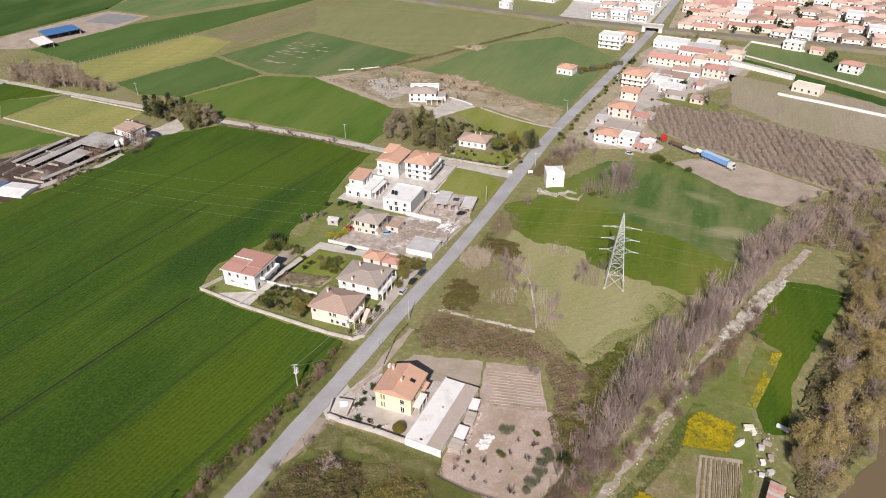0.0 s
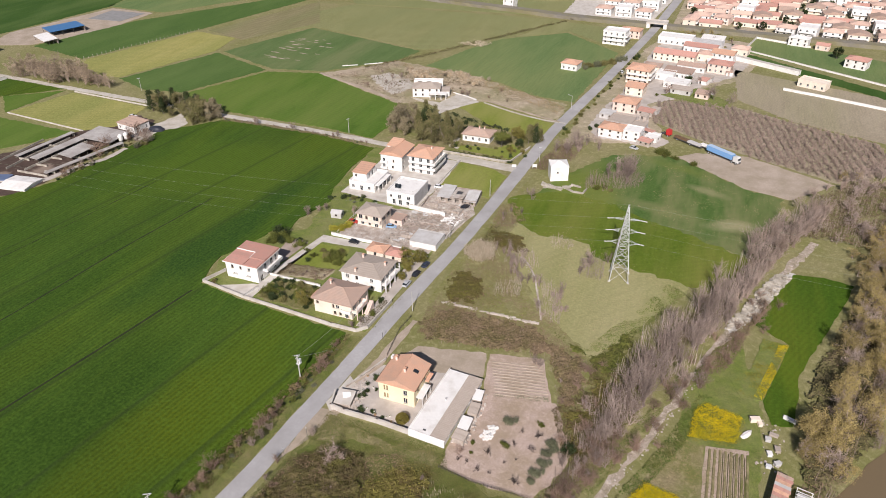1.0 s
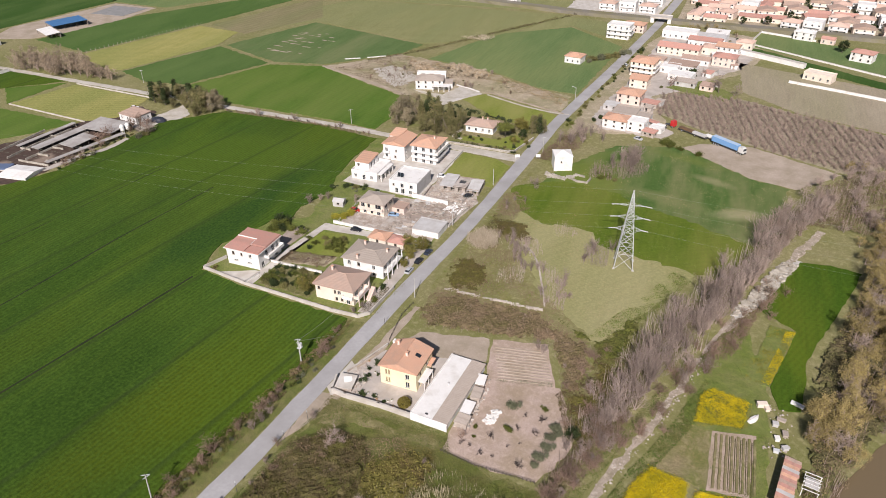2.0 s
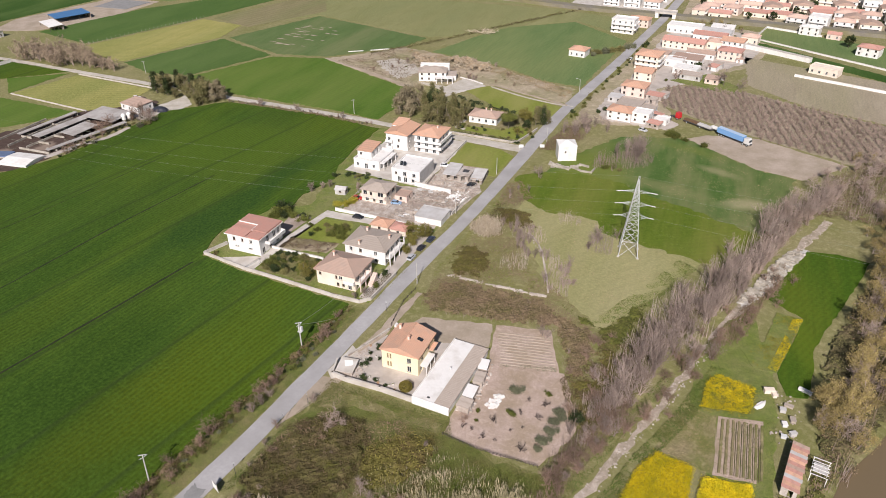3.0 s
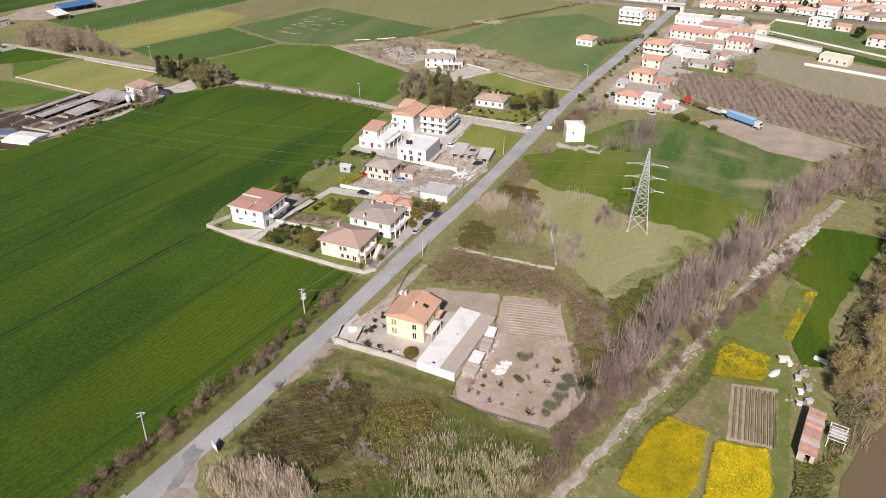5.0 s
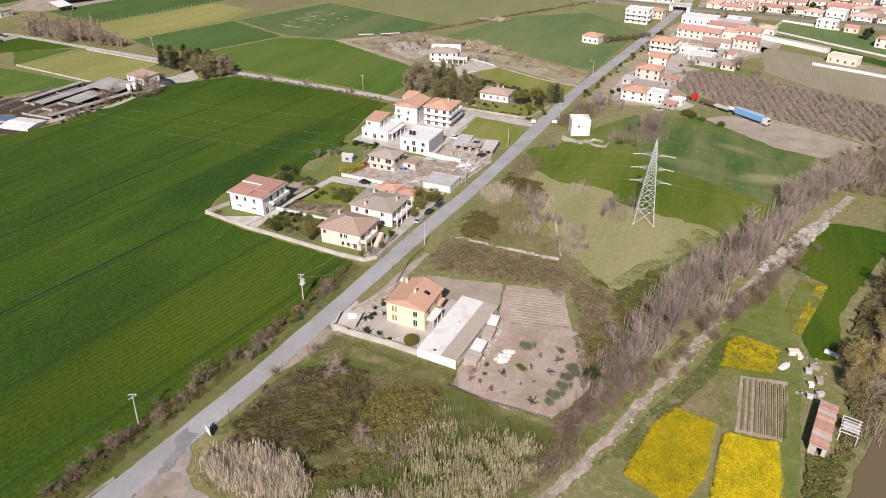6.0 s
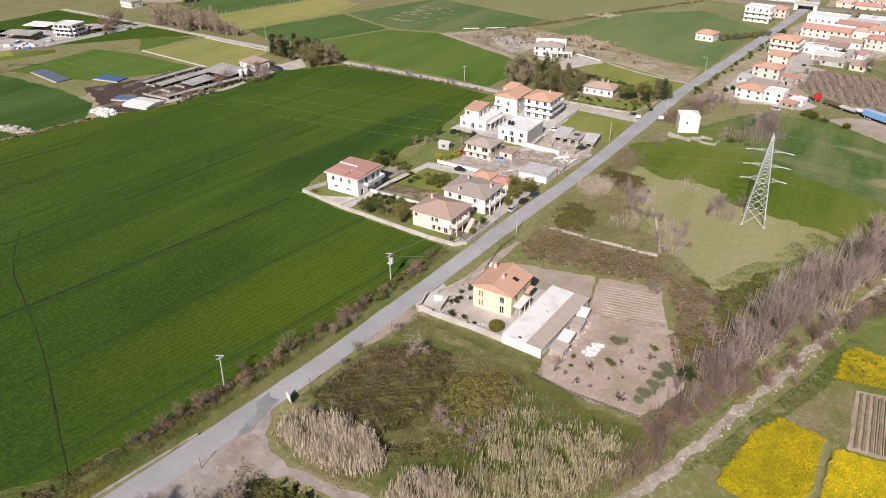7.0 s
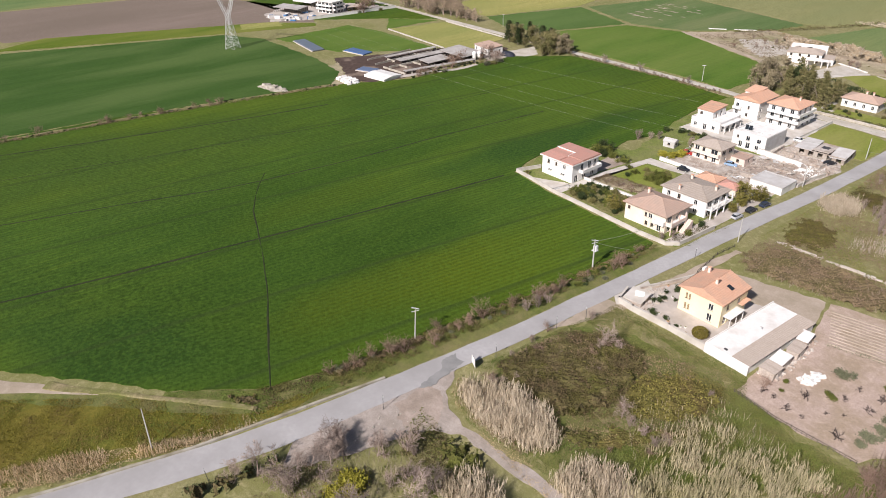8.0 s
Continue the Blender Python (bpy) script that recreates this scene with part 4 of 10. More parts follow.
# villa with brown roof and a colonnade
cx, cy, w, d = from_corner(-12.7, 5.0, 15.8, 12.6, 0.6)
h2 = house("pale two-storey villa with a grey-brown roof and arcaded side", cx, cy, w, d, 5.3, ("hip", 1.0, 0.6, "tile_grey"), "white",
           wins={"S": [(1.6, 3.1, 1.1, 1.4), (5.2, 3.1, 1.0, 1.4), (10.6, 3.1, 1.1, 1.4), (1.6, 0.6, 1.1, 1.2), (5.2, 0.6, 1.1, 1.2), (10.6, 0.6, 1.1, 1.2)],
                 "E": [(0.7, 0.1, 2.2, 2.2), (4.2, 0.1, 2.4, 2.2), (8.0, 0.1, 2.4, 2.2), (0.7, 3.0, 2.2, 1.9), (4.2, 3.0, 2.4, 1.9), (8.0, 3.0, 2.4, 1.9)],
                 "W": spaced(11.4, 3, 3.0), "N": spaced(14.6, 4, 3.0)}, chimneys=[(-2.2, -5.0, 5.9), (-3.5, 3.2, 6.2), (5.5, 1.6, 6.0)])
balcony(h2, w, d, "E", 0.2, 11.2, 2.75, 1.8, False)
part("roof_edge", roof_mesh("flat", w + 1.0, d + 1.0, 5.3, 0.1, 0.08), M["pink"], h2)
for x in (0.3, 3.5, 7.2, 10.9):
    m, _ = side_frame(w, d, "E")
    part("column", boxes((x - 0.15, x + 0.15, -1.75, -1.45, 0, 5.2)), M["white"], h2, at=m)
# cream villa with brown hipped roof
cx, cy, w, d = from_corner(-14.7, -11.4, 14.6, 12.2, 0.6)
h3 = house("cream two-storey villa with a brown hipped roof", cx, cy, w, d, 5.2, ("hip", 1.9, 0.6, "tile_brown"), "cream",
           wins={"S": [(6.6, 3.1, 0.7, 1.3), (7.8, 3.1, 1.2, 1.3), (6.9, 0.6, 0.9, 1.2), (8.8, 0.7, 0.9, 1.1), (10.8, 0.1, 1.3, 2.2), (0.8, 3.4, 0.9, 1.0)],
                 "E": [(1.0, 2.9, 2.0, 2.0), (5.0, 2.9, 1.6, 2.0), (8.4, 0.3, 1.4, 2.2), (1.2, 0.2, 1.5, 2.2)], "W": spaced(11, 2, 3.0), "N": spaced(13.4, 3, 3.0)},
           chimneys=[(-4.4, 1.8, 6.6)])
balcony(h3, w, d, "E", 0.2, 7.2, 2.7, 1.9, True, M["pink"])
balcony(h3, w, d, "S", 10.0, 13.4, 2.7, 1.0, True, M["white"])
for x in (0.3, 3.6, 7.0):
    m, _ = side_frame(w, d, "E")
    part("column", boxes((x - 0.14, x + 0.14, -1.85, -1.57, 0, 5.1)), M["pink"], h3, at=m)
stair = part("stair_landing", boxes((w / 2 + 2.0, w / 2 + 3.4, 2.4, 2.7, 0, 2.7)), M["pink"], h3, "pink outside stair")
for i in range(1, 14):
    part("step", boxes((w / 2 + 2.0, w / 2 + 3.4, 2.4 - 0.3 * i, 2.7 - 0.3 * i - 0.002, 0, 2.7 - 0.18 * i)), M["pink"], stair)
part("side_roof", boxes((-w / 2 - 1.6, -w / 2 - 0.02, -d / 2 + 0.6, -d / 2 + 5.0, 4.4, 4.62)), M["tile"], h3, "orange tiled lean-to roof")
# yellow house by the road
YX, YY, YW, YD = 12.9, -32.9, 10.4, 10.6
hy = house("yellow two-storey house with a terracotta gable roof", YX, YY, YW, YD, 6.1, ("gable_y", 1.9, 0.45, "tile"), "yellow",
           wins={"S": [(1.5, 3.7, 0.5, 1.5), (2.3, 3.7, 0.5, 1.5), (1.5, 1.0, 0.5, 1.5), (2.3, 1.0, 0.5, 1.5), (7.2, 3.5, 1.2, 1.6), (7.2, 0.6, 1.2, 1.9)],
                 "E": [(1.4, 0.2, 1.4, 2.2), (5.0, 0.8, 1.2, 1.3), (6.6, 3.6, 1.2, 1.4), (2.2, 3.6, 1.0, 1.4)], "W": spaced(11.0, 3, 3.6) + spaced(11.0, 3, 0.9), "N": spaced(10.4, 3, 3.6)},
           chimneys=[(0.9, -1.2, 7.9), (-3.6, 3.2, 7.2)])
part("awning", boxes((YW / 2 + 0.02, YW / 2 + 2.0, -4.4, 1.4, 2.75, 2.85)), M["white"], hy, "white porch awning")
part("skylight", box(bmesh.new(), -0.75, 0.75, -0.55, 0.55, 0.0, 0.1, pose(3.3, 0.6, 7.25, 0, 20, 0)), M["glass"], hy, "dark roof window")
part("porch_roof", boxes((YW / 2 + 0.02, YW / 2 + 1.2, 1.6, 5.2, 3.4, 3.6)), M["tile"], hy)
for y in (-4.2, -1.5, 1.2):
    part("porch_post", boxes((YW / 2 + 1.75, YW / 2 + 1.9, y - 0.07, y + 0.07, 0, 2.75)), M["white"], hy)
bm = boxes((-YW / 2 - 0.6, -YW / 2 - 0.02, 3.8, 5.0, 0, 7.0))
part("flue", bm, M["white"], hy, "white outer chimney stack")
for x, y0 in ((-YW / 2 - 0.33, 0), (YW / 2 + 0.33, 0)):
    part("gutter", beam(bmesh.new(), (x * 1.05, -YD / 2 - 0.4, 6.12), (x * 1.05, YD / 2 + 0.4, 6.12), 0.14, sides=6), M["wood"], hy)
# long low shed with white and brown roof halves
shed = thing("long_shed", pose(26.4, -35.4, 0.05, 0, 0, -3.7), "long low shed with a white and a brown flat roof", "shed")
part("wall", walls_mesh(9.6, 24.0, 2.0, {"E": [(2 + 4.2 * i, 0.9, 1.3, 0.8) for i in range(5)], "S": []}), M["white"], shed)
part("roof", boxes((-5.0, 0.9, -12.2, 12.2, 2.0, 2.14)), M["white"], shed, "white sealed flat roof")
part("roof", boxes((0.9, 5.1, -12.3, 12.3, 2.02, 2.18)), M["tile_grey"], shed, "grey brown corrugated roof")
ridge = bmesh.new()
for k in range(41):
    box(ridge, 0.95, 5.05, -12.2 + 0.6 * k, -12.12 + 0.6 * k, 2.18, 2.215)
part("sheet_ribs", ridge, M["tile_grey"], shed)
part("roof_vent", boxes((-0.9, -0.6, 0.6, 0.9, 2.14, 2.7)), M["steel"], shed)
part("vent_cowl", boxes((-0.98, -0.52, 0.52, 0.98, 2.701, 2.8)), M["greywall"], shed)
part("hatch", boxes((-1.5, -0.8, -11.3, -10.9, 2.14, 2.35)), M["dark"], shed)
part("roof_kerb", boxes((-5.1, -4.9, -12.2, 12.2, 2.0, 2.45), (-5.1, 5.1, -12.45, -12.32, 1.9, 2.3)), M["white"], shed)
part("end_wall", boxes((-5.0, 5.1, -12.7, -12.46, 0, 2.1)), M["white"], shed)
block = thing("gate_shed", pose(-0.4, -42.6, 0.05, 0, 0, 8), "low pale rendered gate shed with a sloping roof", "shed")
part("wall", walls_mesh(4.4, 4.6, 1.0, {"E": [(1.4, 0.1, 0.9, 0.8)]}), M["rubble"], block)
part("roof", roof_mesh("mono", 4.4, 4.6, 1.0, 0.5, 0.2), M["concrete"], block)
part("roof_slab", box(bmesh.new(), -1.0, 1.2, -0.8, 1.0, 0, 0.12, pose(0.3, 0.4, 1.62, 14, 6, 25)), M["white"], block)
pots = ((1.0, -32.1), (1.8, -34.4), (2.2, -37.6), (3.4, -38.8), (6.4, -43.4), (8.8, -43.6), (9.6, -44.6), (12.6, -44.2), (13.4, -43.6), (14.6, -45.4), (4.6, -35.6), (3.6, -30.4))
for k, (x, y) in enumerate(pots):
    pot = thing("flower_pot", pose(x, y, 0.1, 0, 0, 31 * k), "pale stone flower pot with a dry plant", "flower pot", "yard pots")
    part("bowl", loft(bmesh.new(), [[(r * math.cos(math.tau * q / 8), r * math.sin(math.tau * q / 8), z) for q in range(8)] for r, z in ((0.2, 0), (0.32, 0.3), (0.36, 0.42), (0.26, 0.44))]), M["white" if k % 3 else "tile"], pot)
    part("soil", loft(bmesh.new(), [[(r * math.cos(math.tau * q / 8), r * math.sin(math.tau * q / 8), z) for q in range(8)] for r, z in ((0.25, 0.4), (0.25, 0.46))]), M["litter"], pot)
for k, (x, y, sx, sy) in enumerate(((33.4, -44.5, 3.2, 3.0), (33.2, -40.2, 2.6, 4.0), (33.6, -34.5, 2.4, 3.6), (33.0, -29.5, 2.2, 3.4))):
    hut = thing("tool_hut", pose(x, y, 0.05, 0, 0, 3 * k - 4), "small patched hut with a pale sheet roof", "hut", "huts by the shed")
    part("wall", walls_mesh(sx, sy, 1.7, {"E": [(0.8, 0.05, 0.8, 1.6)]}), M["rubble"], hut)
    part("roof", roof_mesh("mono", sx, sy, 1.7, 0.3, 0.15), M["white" if k % 2 else "tile_grey"], hut)
# white houses round the forecourt
cx, cy, w, d = from_corner(-26.5, 62.3, 12.4, 14.0, 0.1)
h5 = house("white two-storey house with a flat roof terrace", cx, cy, w, d, 5.2, ("flat", 0.45, 0.08, "white"), "white",
           wins={"S": [(1.6, 3.2, 0.8, 1.0), (5.0, 2.9, 1.4, 1.7), (9.0, 3.0, 1.4, 1.4), (2.6, 0.1, 1.3, 2.2), (5.2, 0.1, 1.5, 2.2), (8.6, 0.6, 1.3, 1.4)], "W": spaced(13.8, 3, 3.0) + spaced(13.8, 3, 0.7), "N": spaced(12.2, 3, 3)})
part("back_wall", boxes((w / 2 + 0.004, w / 2 + 0.05, -d / 2, d / 2, 0, 5.2)), M["greywall"], h5, "grey unpainted side wall")
for i in range(2):
    part("solar_panel", box(bmesh.new(), -0.55, 0.55, -1, 1, 0, 0.08, pose(-3.8 + 1.4 * i, -2.2, 5.9, 30, 0, 20)), M["glass"], h5, "dark tilted solar panel")
cx, cy, w, d = from_corner(-30.4, 91.4, 12.4, 13.2, 0.6)
h8 = house("white three-storey house with an orange hipped roof and balconies", cx, cy, w, d, 7.7, ("hip", 1.7, 0.7, "tile"), "white",
           wins={"S": [o for f in (0.15, 2.7, 5.2) for o in ((1.2, f, 1.4, 1.9), (4.8, f, 1.4, 1.9), (8.4, f, 1.4, 1.9))], "E": [o for f in (0.15, 2.7, 5.2) for o in ((1.2, f, 1.4, 1.9), (5.2, f, 1.4, 1.9), (9.0, f, 1.4, 1.9))],
                 "N": spaced(11, 3, 5.2), "W": spaced(12, 3, 5.2)}, chimneys=[(2.4, 1.0, 9.0)])
for z in (2.6, 5.1):
    balcony(h8, w, d, "S", 0.3, w, z, 1.3, True)
    balcony(h8, w, d, "E", -1.3, d - 0.4, z, 1.5, True)
cx, cy, w, d = from_corner(-44.4, 89.8, 11.2, 14.2, 0.5)
h7 = house("white house with orange roofs at two heights", cx, cy, w, d, 7.2, ("gable_y", 1.5, 0.5, "tile"), "white",
           wins={"S": [(0.9, 3.6, 1.2, 1.8), (0.9, 0.9, 1.2, 1.8), (5.8, 3.9, 0.7, 1.2), (5.2, 1.0, 1.0, 1.2)], "E": [(1.2, 3.4, 1.2, 1.4), (1.2, 0.8, 1.2, 1.4)], "W": spaced(13, 3, 4) + spaced(13, 3, 1), "N": spaced(10, 3, 4)})
for z in (3.4, 0.7):
    balcony(h7, w, d, "S", 0.1, 3.4, z, 1.0, True)
part("upper_roof", roof_mesh("mono", 5.2, 7.0, 8.4, 0.8, 0.2), M["tile"], h7, at=pose(-2.4, 3.6, 0))
part("upper_wall", walls_mesh(5.0, 6.6, 8.5, {}), M["white"], h7, at=pose(-2.4, 3.6, 0))
cx, cy, w, d = from_corner(-47.2, 68.2, 12.0, 14.0, 0.1)
h6 = house("white stepped house with terrace and an orange roof block", cx, cy, w, d, 3.2, ("flat", 0.8, 0.05, "white"), "white",
           wins={"S": [(1.2, 0.9, 1.2, 1.3), (5.0, 0.1, 1.4, 2.2), (8.6, 0.9, 1.2, 1.3)], "E": [(1.5, 0.1, 1.6, 2.3), (5.0, 0.1, 1.8, 2.3), (9, 0.1, 1.8, 2.3)], "W": spaced(13.8, 3, 1), "N": spaced(11.8, 3, 1)})
part("upper_wall", walls_mesh(6.4, 8.6, 6.0, {"S": [(1.0, 4.0, 1.1, 1.3)], "E": [(2, 3.3, 1.3, 2.1), (5, 3.3, 1.3, 2.1)]}), M["white"], h6, at=pose(-2.7, 1.0, 0))
part("upper_roof", roof_mesh("mono", 6.4, 8.6, 6.0, 0.9, 0.35), M["tile"], h6, at=pose(-2.7, 1.0, 0))
for i in range(4):
    part("column", boxes((w / 2 + 1.4, w / 2 + 1.65, -6 + 3.6 * i, -5.75 + 3.6 * i, 0, 3.0)), M["white"], h6)
part("canopy", boxes((w / 2 + 0.02, w / 2 + 1.8, -6.4, 5.4, 3.0, 3.2)), M["white"], h6)
cx, cy, w, d = from_corner(-31.0, 42.4, 11.4, 9.6, 0.6)
h9 = house("cream two-storey house with a grey-brown hipped roof", cx, cy, w, d, 4.9, ("hip", 1.2, 0.6, "tile_grey"), "cream",
           wins={"S": [(0.6, 2.7, 1.6, 1.8), (3.4, 2.8, 1.0, 1.5), (6.6, 2.7, 2.4, 1.8), (1.4, 0.2, 1.4, 2.0), (4.6, 0.5, 1.0, 1.3), (7.2, 0.1, 1.5, 2.1)], "E": [(1.0, 2.7, 2.2, 1.7), (5.0, 2.7, 2.2, 1.7), (2.6, 0.5, 1.3, 1.3)], "W": spaced(8.4, 2, 2.8), "N": spaced(10.2, 3, 2.8)})
balcony(h9, w, d, "S", 0.1, w - 0.1, 2.5, 1.2, True, M["pink"])
house("low annexe with a flat brown roof", -27.6, 49.8, 5.0, 5.4, 2.4, ("flat", 0.15, 0.1, "tile_brown"), "pink", floors=1, n=(1, 1, 0, 1), name="annexe", category="annexe")
house("low white shed with a flat grey roof by the road", -11.4, 39.8, 10.2, 8.8, 2.4, ("flat", 0.12, 0.15, "greywall"), "white", floors=1, n=(0, 0, 0, 0), name="shed", category="shed")
house("small garage with an orange tiled roof", -24.8, 26.6, 6.6, 5.4, 2.6, ("hip", 0.8, 0.4, "tile"), "cream", floors=1, n=(1, 1, 0, 0), name="garage", category="garage", group="garages")
house("small garage with a faded red tiled roof", -17.6, 26.2, 6.0, 5.0, 2.5, ("hip", 0.6, 0.3, "tile_red"), "cream", floors=1, n=(1, 1, 0, 0), name="garage", category="garage", group="garages")
house("low white house with a brown hipped roof among trees", -25.4, 136.5, 13.6, 9.0, 3.4, ("hip", 1.5, 0.6, "tile_brown"), "white", floors=1, n=(4, 2, 3, 2), chimneys=[(0, 0.5, 5.0), (2.5, 0.6, 5.0)])
house("old pale stone tower with a shallow roof", 20.2, 109.2, 7.6, 7.4, 6.4, ("hip", 1.3, 0.12, "white"), "white", yaw=22, wins={"S": [(2.6, 3.6, 0.7, 0.8)]}, name="stone_tower", category="tower")
# houses along the road towards the town
ROAD_ROW = [
    ("white house with a terracotta roof beside the road", 33.6, 163.5, 11.5, 9.0, 4.4, ("hip", 1.3, 0.4, "tile"), "white", -8, 2),
    ("white flat-roofed house behind the road", 43.5, 163.0, 8.0, 8.0, 4.6, ("flat", 0.4, 0.05, "white"), "white", -8, 2),
    ("low house with a flat grey roof", 35.5, 178.5, 12.0, 11.0, 3.0, ("flat", 0.3, 0.1, "tile_grey"), "greywall", -6, 1),
    ("pink house with a terracotta hipped roof", 34.2, 199.5, 12.0, 10.0, 5.2, ("hip", 1.3, 0.5, "tile"), "pink", -7, 2),
    ("cream house with an orange gable roof", 35.0, 226.5, 9.5, 9.5, 4.6, ("gable_x", 1.5, 0.4, "tile"), "cream", -7, 2),
    ("tall cream house with an orange roof and balconies", 33.8, 249.0, 13.0, 13.0, 7.8, ("hip", 1.4, 0.5, "tile"), "cream", -8, 3),
    ("low white workshop behind the road", 55.0, 246.0, 13.0, 10.0, 3.2, ("flat", 0.2, 0.1, "white"), "white", -10, 1),
    ("low white house with a flat roof", 54.0, 264.0, 16.0, 9.0, 3.4, ("mono", 0.7, 0.3, "tile_brown"), "white", -8, 1),
    ("long cream house with a red roof", 48.5, 296.0, 25.0, 11.0, 4.6, ("gable_x", 1.5, 0.4, "tile_red"), "cream", -8, 2),
    ("white house with a red roof", 76.0, 281.0, 13.0, 9.5, 5.4, ("hip", 1.5, 0.4, "tile_red"), "pink", -10, 2),
    ("white house with terraces and orange roof", 76.5, 303.0, 13.0, 10.0, 5.6, ("gable_x", 1.4, 0.4, "tile"), "white", -10, 2),
    ("long low house with a red roof", 62.0, 318.0, 20.0, 9.0, 4.2, ("gable_x", 1.4, 0.4, "tile_red"), "white", -8, 1),
    ("white flat-roofed warehouse by the road", 45.0, 335.0, 22.0, 12.0, 4.5, ("flat", 0.4, 0.1, "white"), "white", -6, 1),
    ("low white house behind a court", 68.0, 340.0, 14.0, 9.0, 4.0, ("mono", 0.6, 0.3, "white"), "white", -6, 1),
    ("cream flat-roofed villa behind a white wall", 126.5, 270.0, 15.0, 8.0, 4.0, ("flat", 0.4, 0.1, "cream"), "cream", -22, 1),
    ("white villa with a pale red roof", 152.0, 317.0, 12.0, 9.0, 5.2, ("hip", 1.4, 0.4, "tile_red"), "white", -22, 2),
    ("white house near the railway", 121.0, 356.0, 12.0, 8.0, 5.0, ("hip", 1.0, 0.3, "white"), "white", -15, 2),
    ("small red-roofed barn near the railway", 135.0, 350.0, 8.0, 6.0, 3.2, ("gable_x", 1.0, 0.2, "tile_red"), "pink", -15, 1),
    ("white three-storey apartment house with terraces", 7.0, 321.0, 15.0, 11.0, 8.4, ("flat", 0.7, 0.2, "white"), "white", -6, 3),
    ("house with an orange roof beside the apartments", 14.0, 340.0, 14.0, 9.0, 5.0, ("hip", 1.4, 0.4, "tile"), "pink", -6, 2),
    ("small house with an orange roof among trees", -8.5, 257.0, 10.0, 8.5, 4.0, ("hip", 1.6, 0.4, "tile"), "white", -8, 1),
]
for label, x, y, w, d, h, roof, wall, yaw, fl in ROAD_ROW:
    ob = house(label, x, y, w, d, h, roof, wall, yaw, floors=fl, n=(max(2, int(w / 3.2)), max(2, int(d / 3.2)), 2, max(2, int(d / 3.2))))
    if fl == 3:
        for z in (h / 3, 2 * h / 3):
            balcony(ob, w, d, "S", 0.5, w - 0.5, z + 0.05, 1.3)
            balcony(ob, w, d, "E", 0.5, d - 0.5, z + 0.05, 1.3)

# white villa on the waste land: a hipped main block, a higher rear block and a columned porch
wv = house("white villa with a low grey hipped roof and a porch", -73.5, 185.5, 15, 11, 5.0, ("hip", 1.2, 0.5, "tile_grey"), "white", 18, n=(4, 3, 3, 3))
part("rear_block", walls_mesh(16, 3.4, 6.4, {"S": [(2, 5.2, 2.4, 0.9), (7, 5.2, 2.4, 0.9)]}), M["white"], wv, at=pose(0.6, 5.0, 0))
part("rear_roof", roof_mesh("flat", 16, 3.4, 6.4, 0.3, 0.1), M["white"], wv, at=pose(0.6, 5.0, 0))
part("porch_roof", boxes((2.0, 11.5, -9.5, -5.52, 2.9, 3.15)), M["white"], wv, "white flat porch roof")
for px, py in ((2.4, -9.2), (5.4, -9.2), (8.4, -9.2), (11.1, -9.2), (11.1, -6.2)):
    part("column", boxes((px - 0.2, px + 0.2, py - 0.2, py + 0.2, 0, 2.9)), M["white"], wv)
part("side_wing", walls_mesh(5, 6, 2.8, {"S": [(1, 0.2, 1.2, 2.0)]}), M["white"], wv, at=pose(10.2, -0.5, 0))
part("wing_roof", roof_mesh("mono", 5, 6, 2.8, 0.5, 0.2), M["tile_grey"], wv, at=pose(10.2, -0.5, 0))
sheet("villa_court", [(-80, 177), (-64, 170), (-57, 164.6), (-43.4, 184), (-46, 188.6), (-57, 192), (-62, 175)], 0.13, M["gravel"], "pale gravel court of the white villa", "yard", amount=0.6)
ribbon("villa_lane", [(-57.5, 160), (-54.5, 167), (-49, 176.5), (-43.2, 184.2)], [3.0] * 4, 0.15, M["concrete"], "pale lane to the white villa", "lane", 0.1)
ribbon("grass_path", [(-39, 183.4), (-28, 178.4), (-17.2, 173.9), (0.8, 168.8), (9, 169.6)], [1.3] * 5, 0.15, M["gravel"], "narrow pale path beside the grass field", "path", 0.1)
sheet("waste_pale", [(-118, 203), (-110, 213), (-92, 205), (-84, 194), (-92, 178), (-104, 188)], 0.12, M["gravel"], "bare pale ground on the waste land", "waste land", amount=1.6)
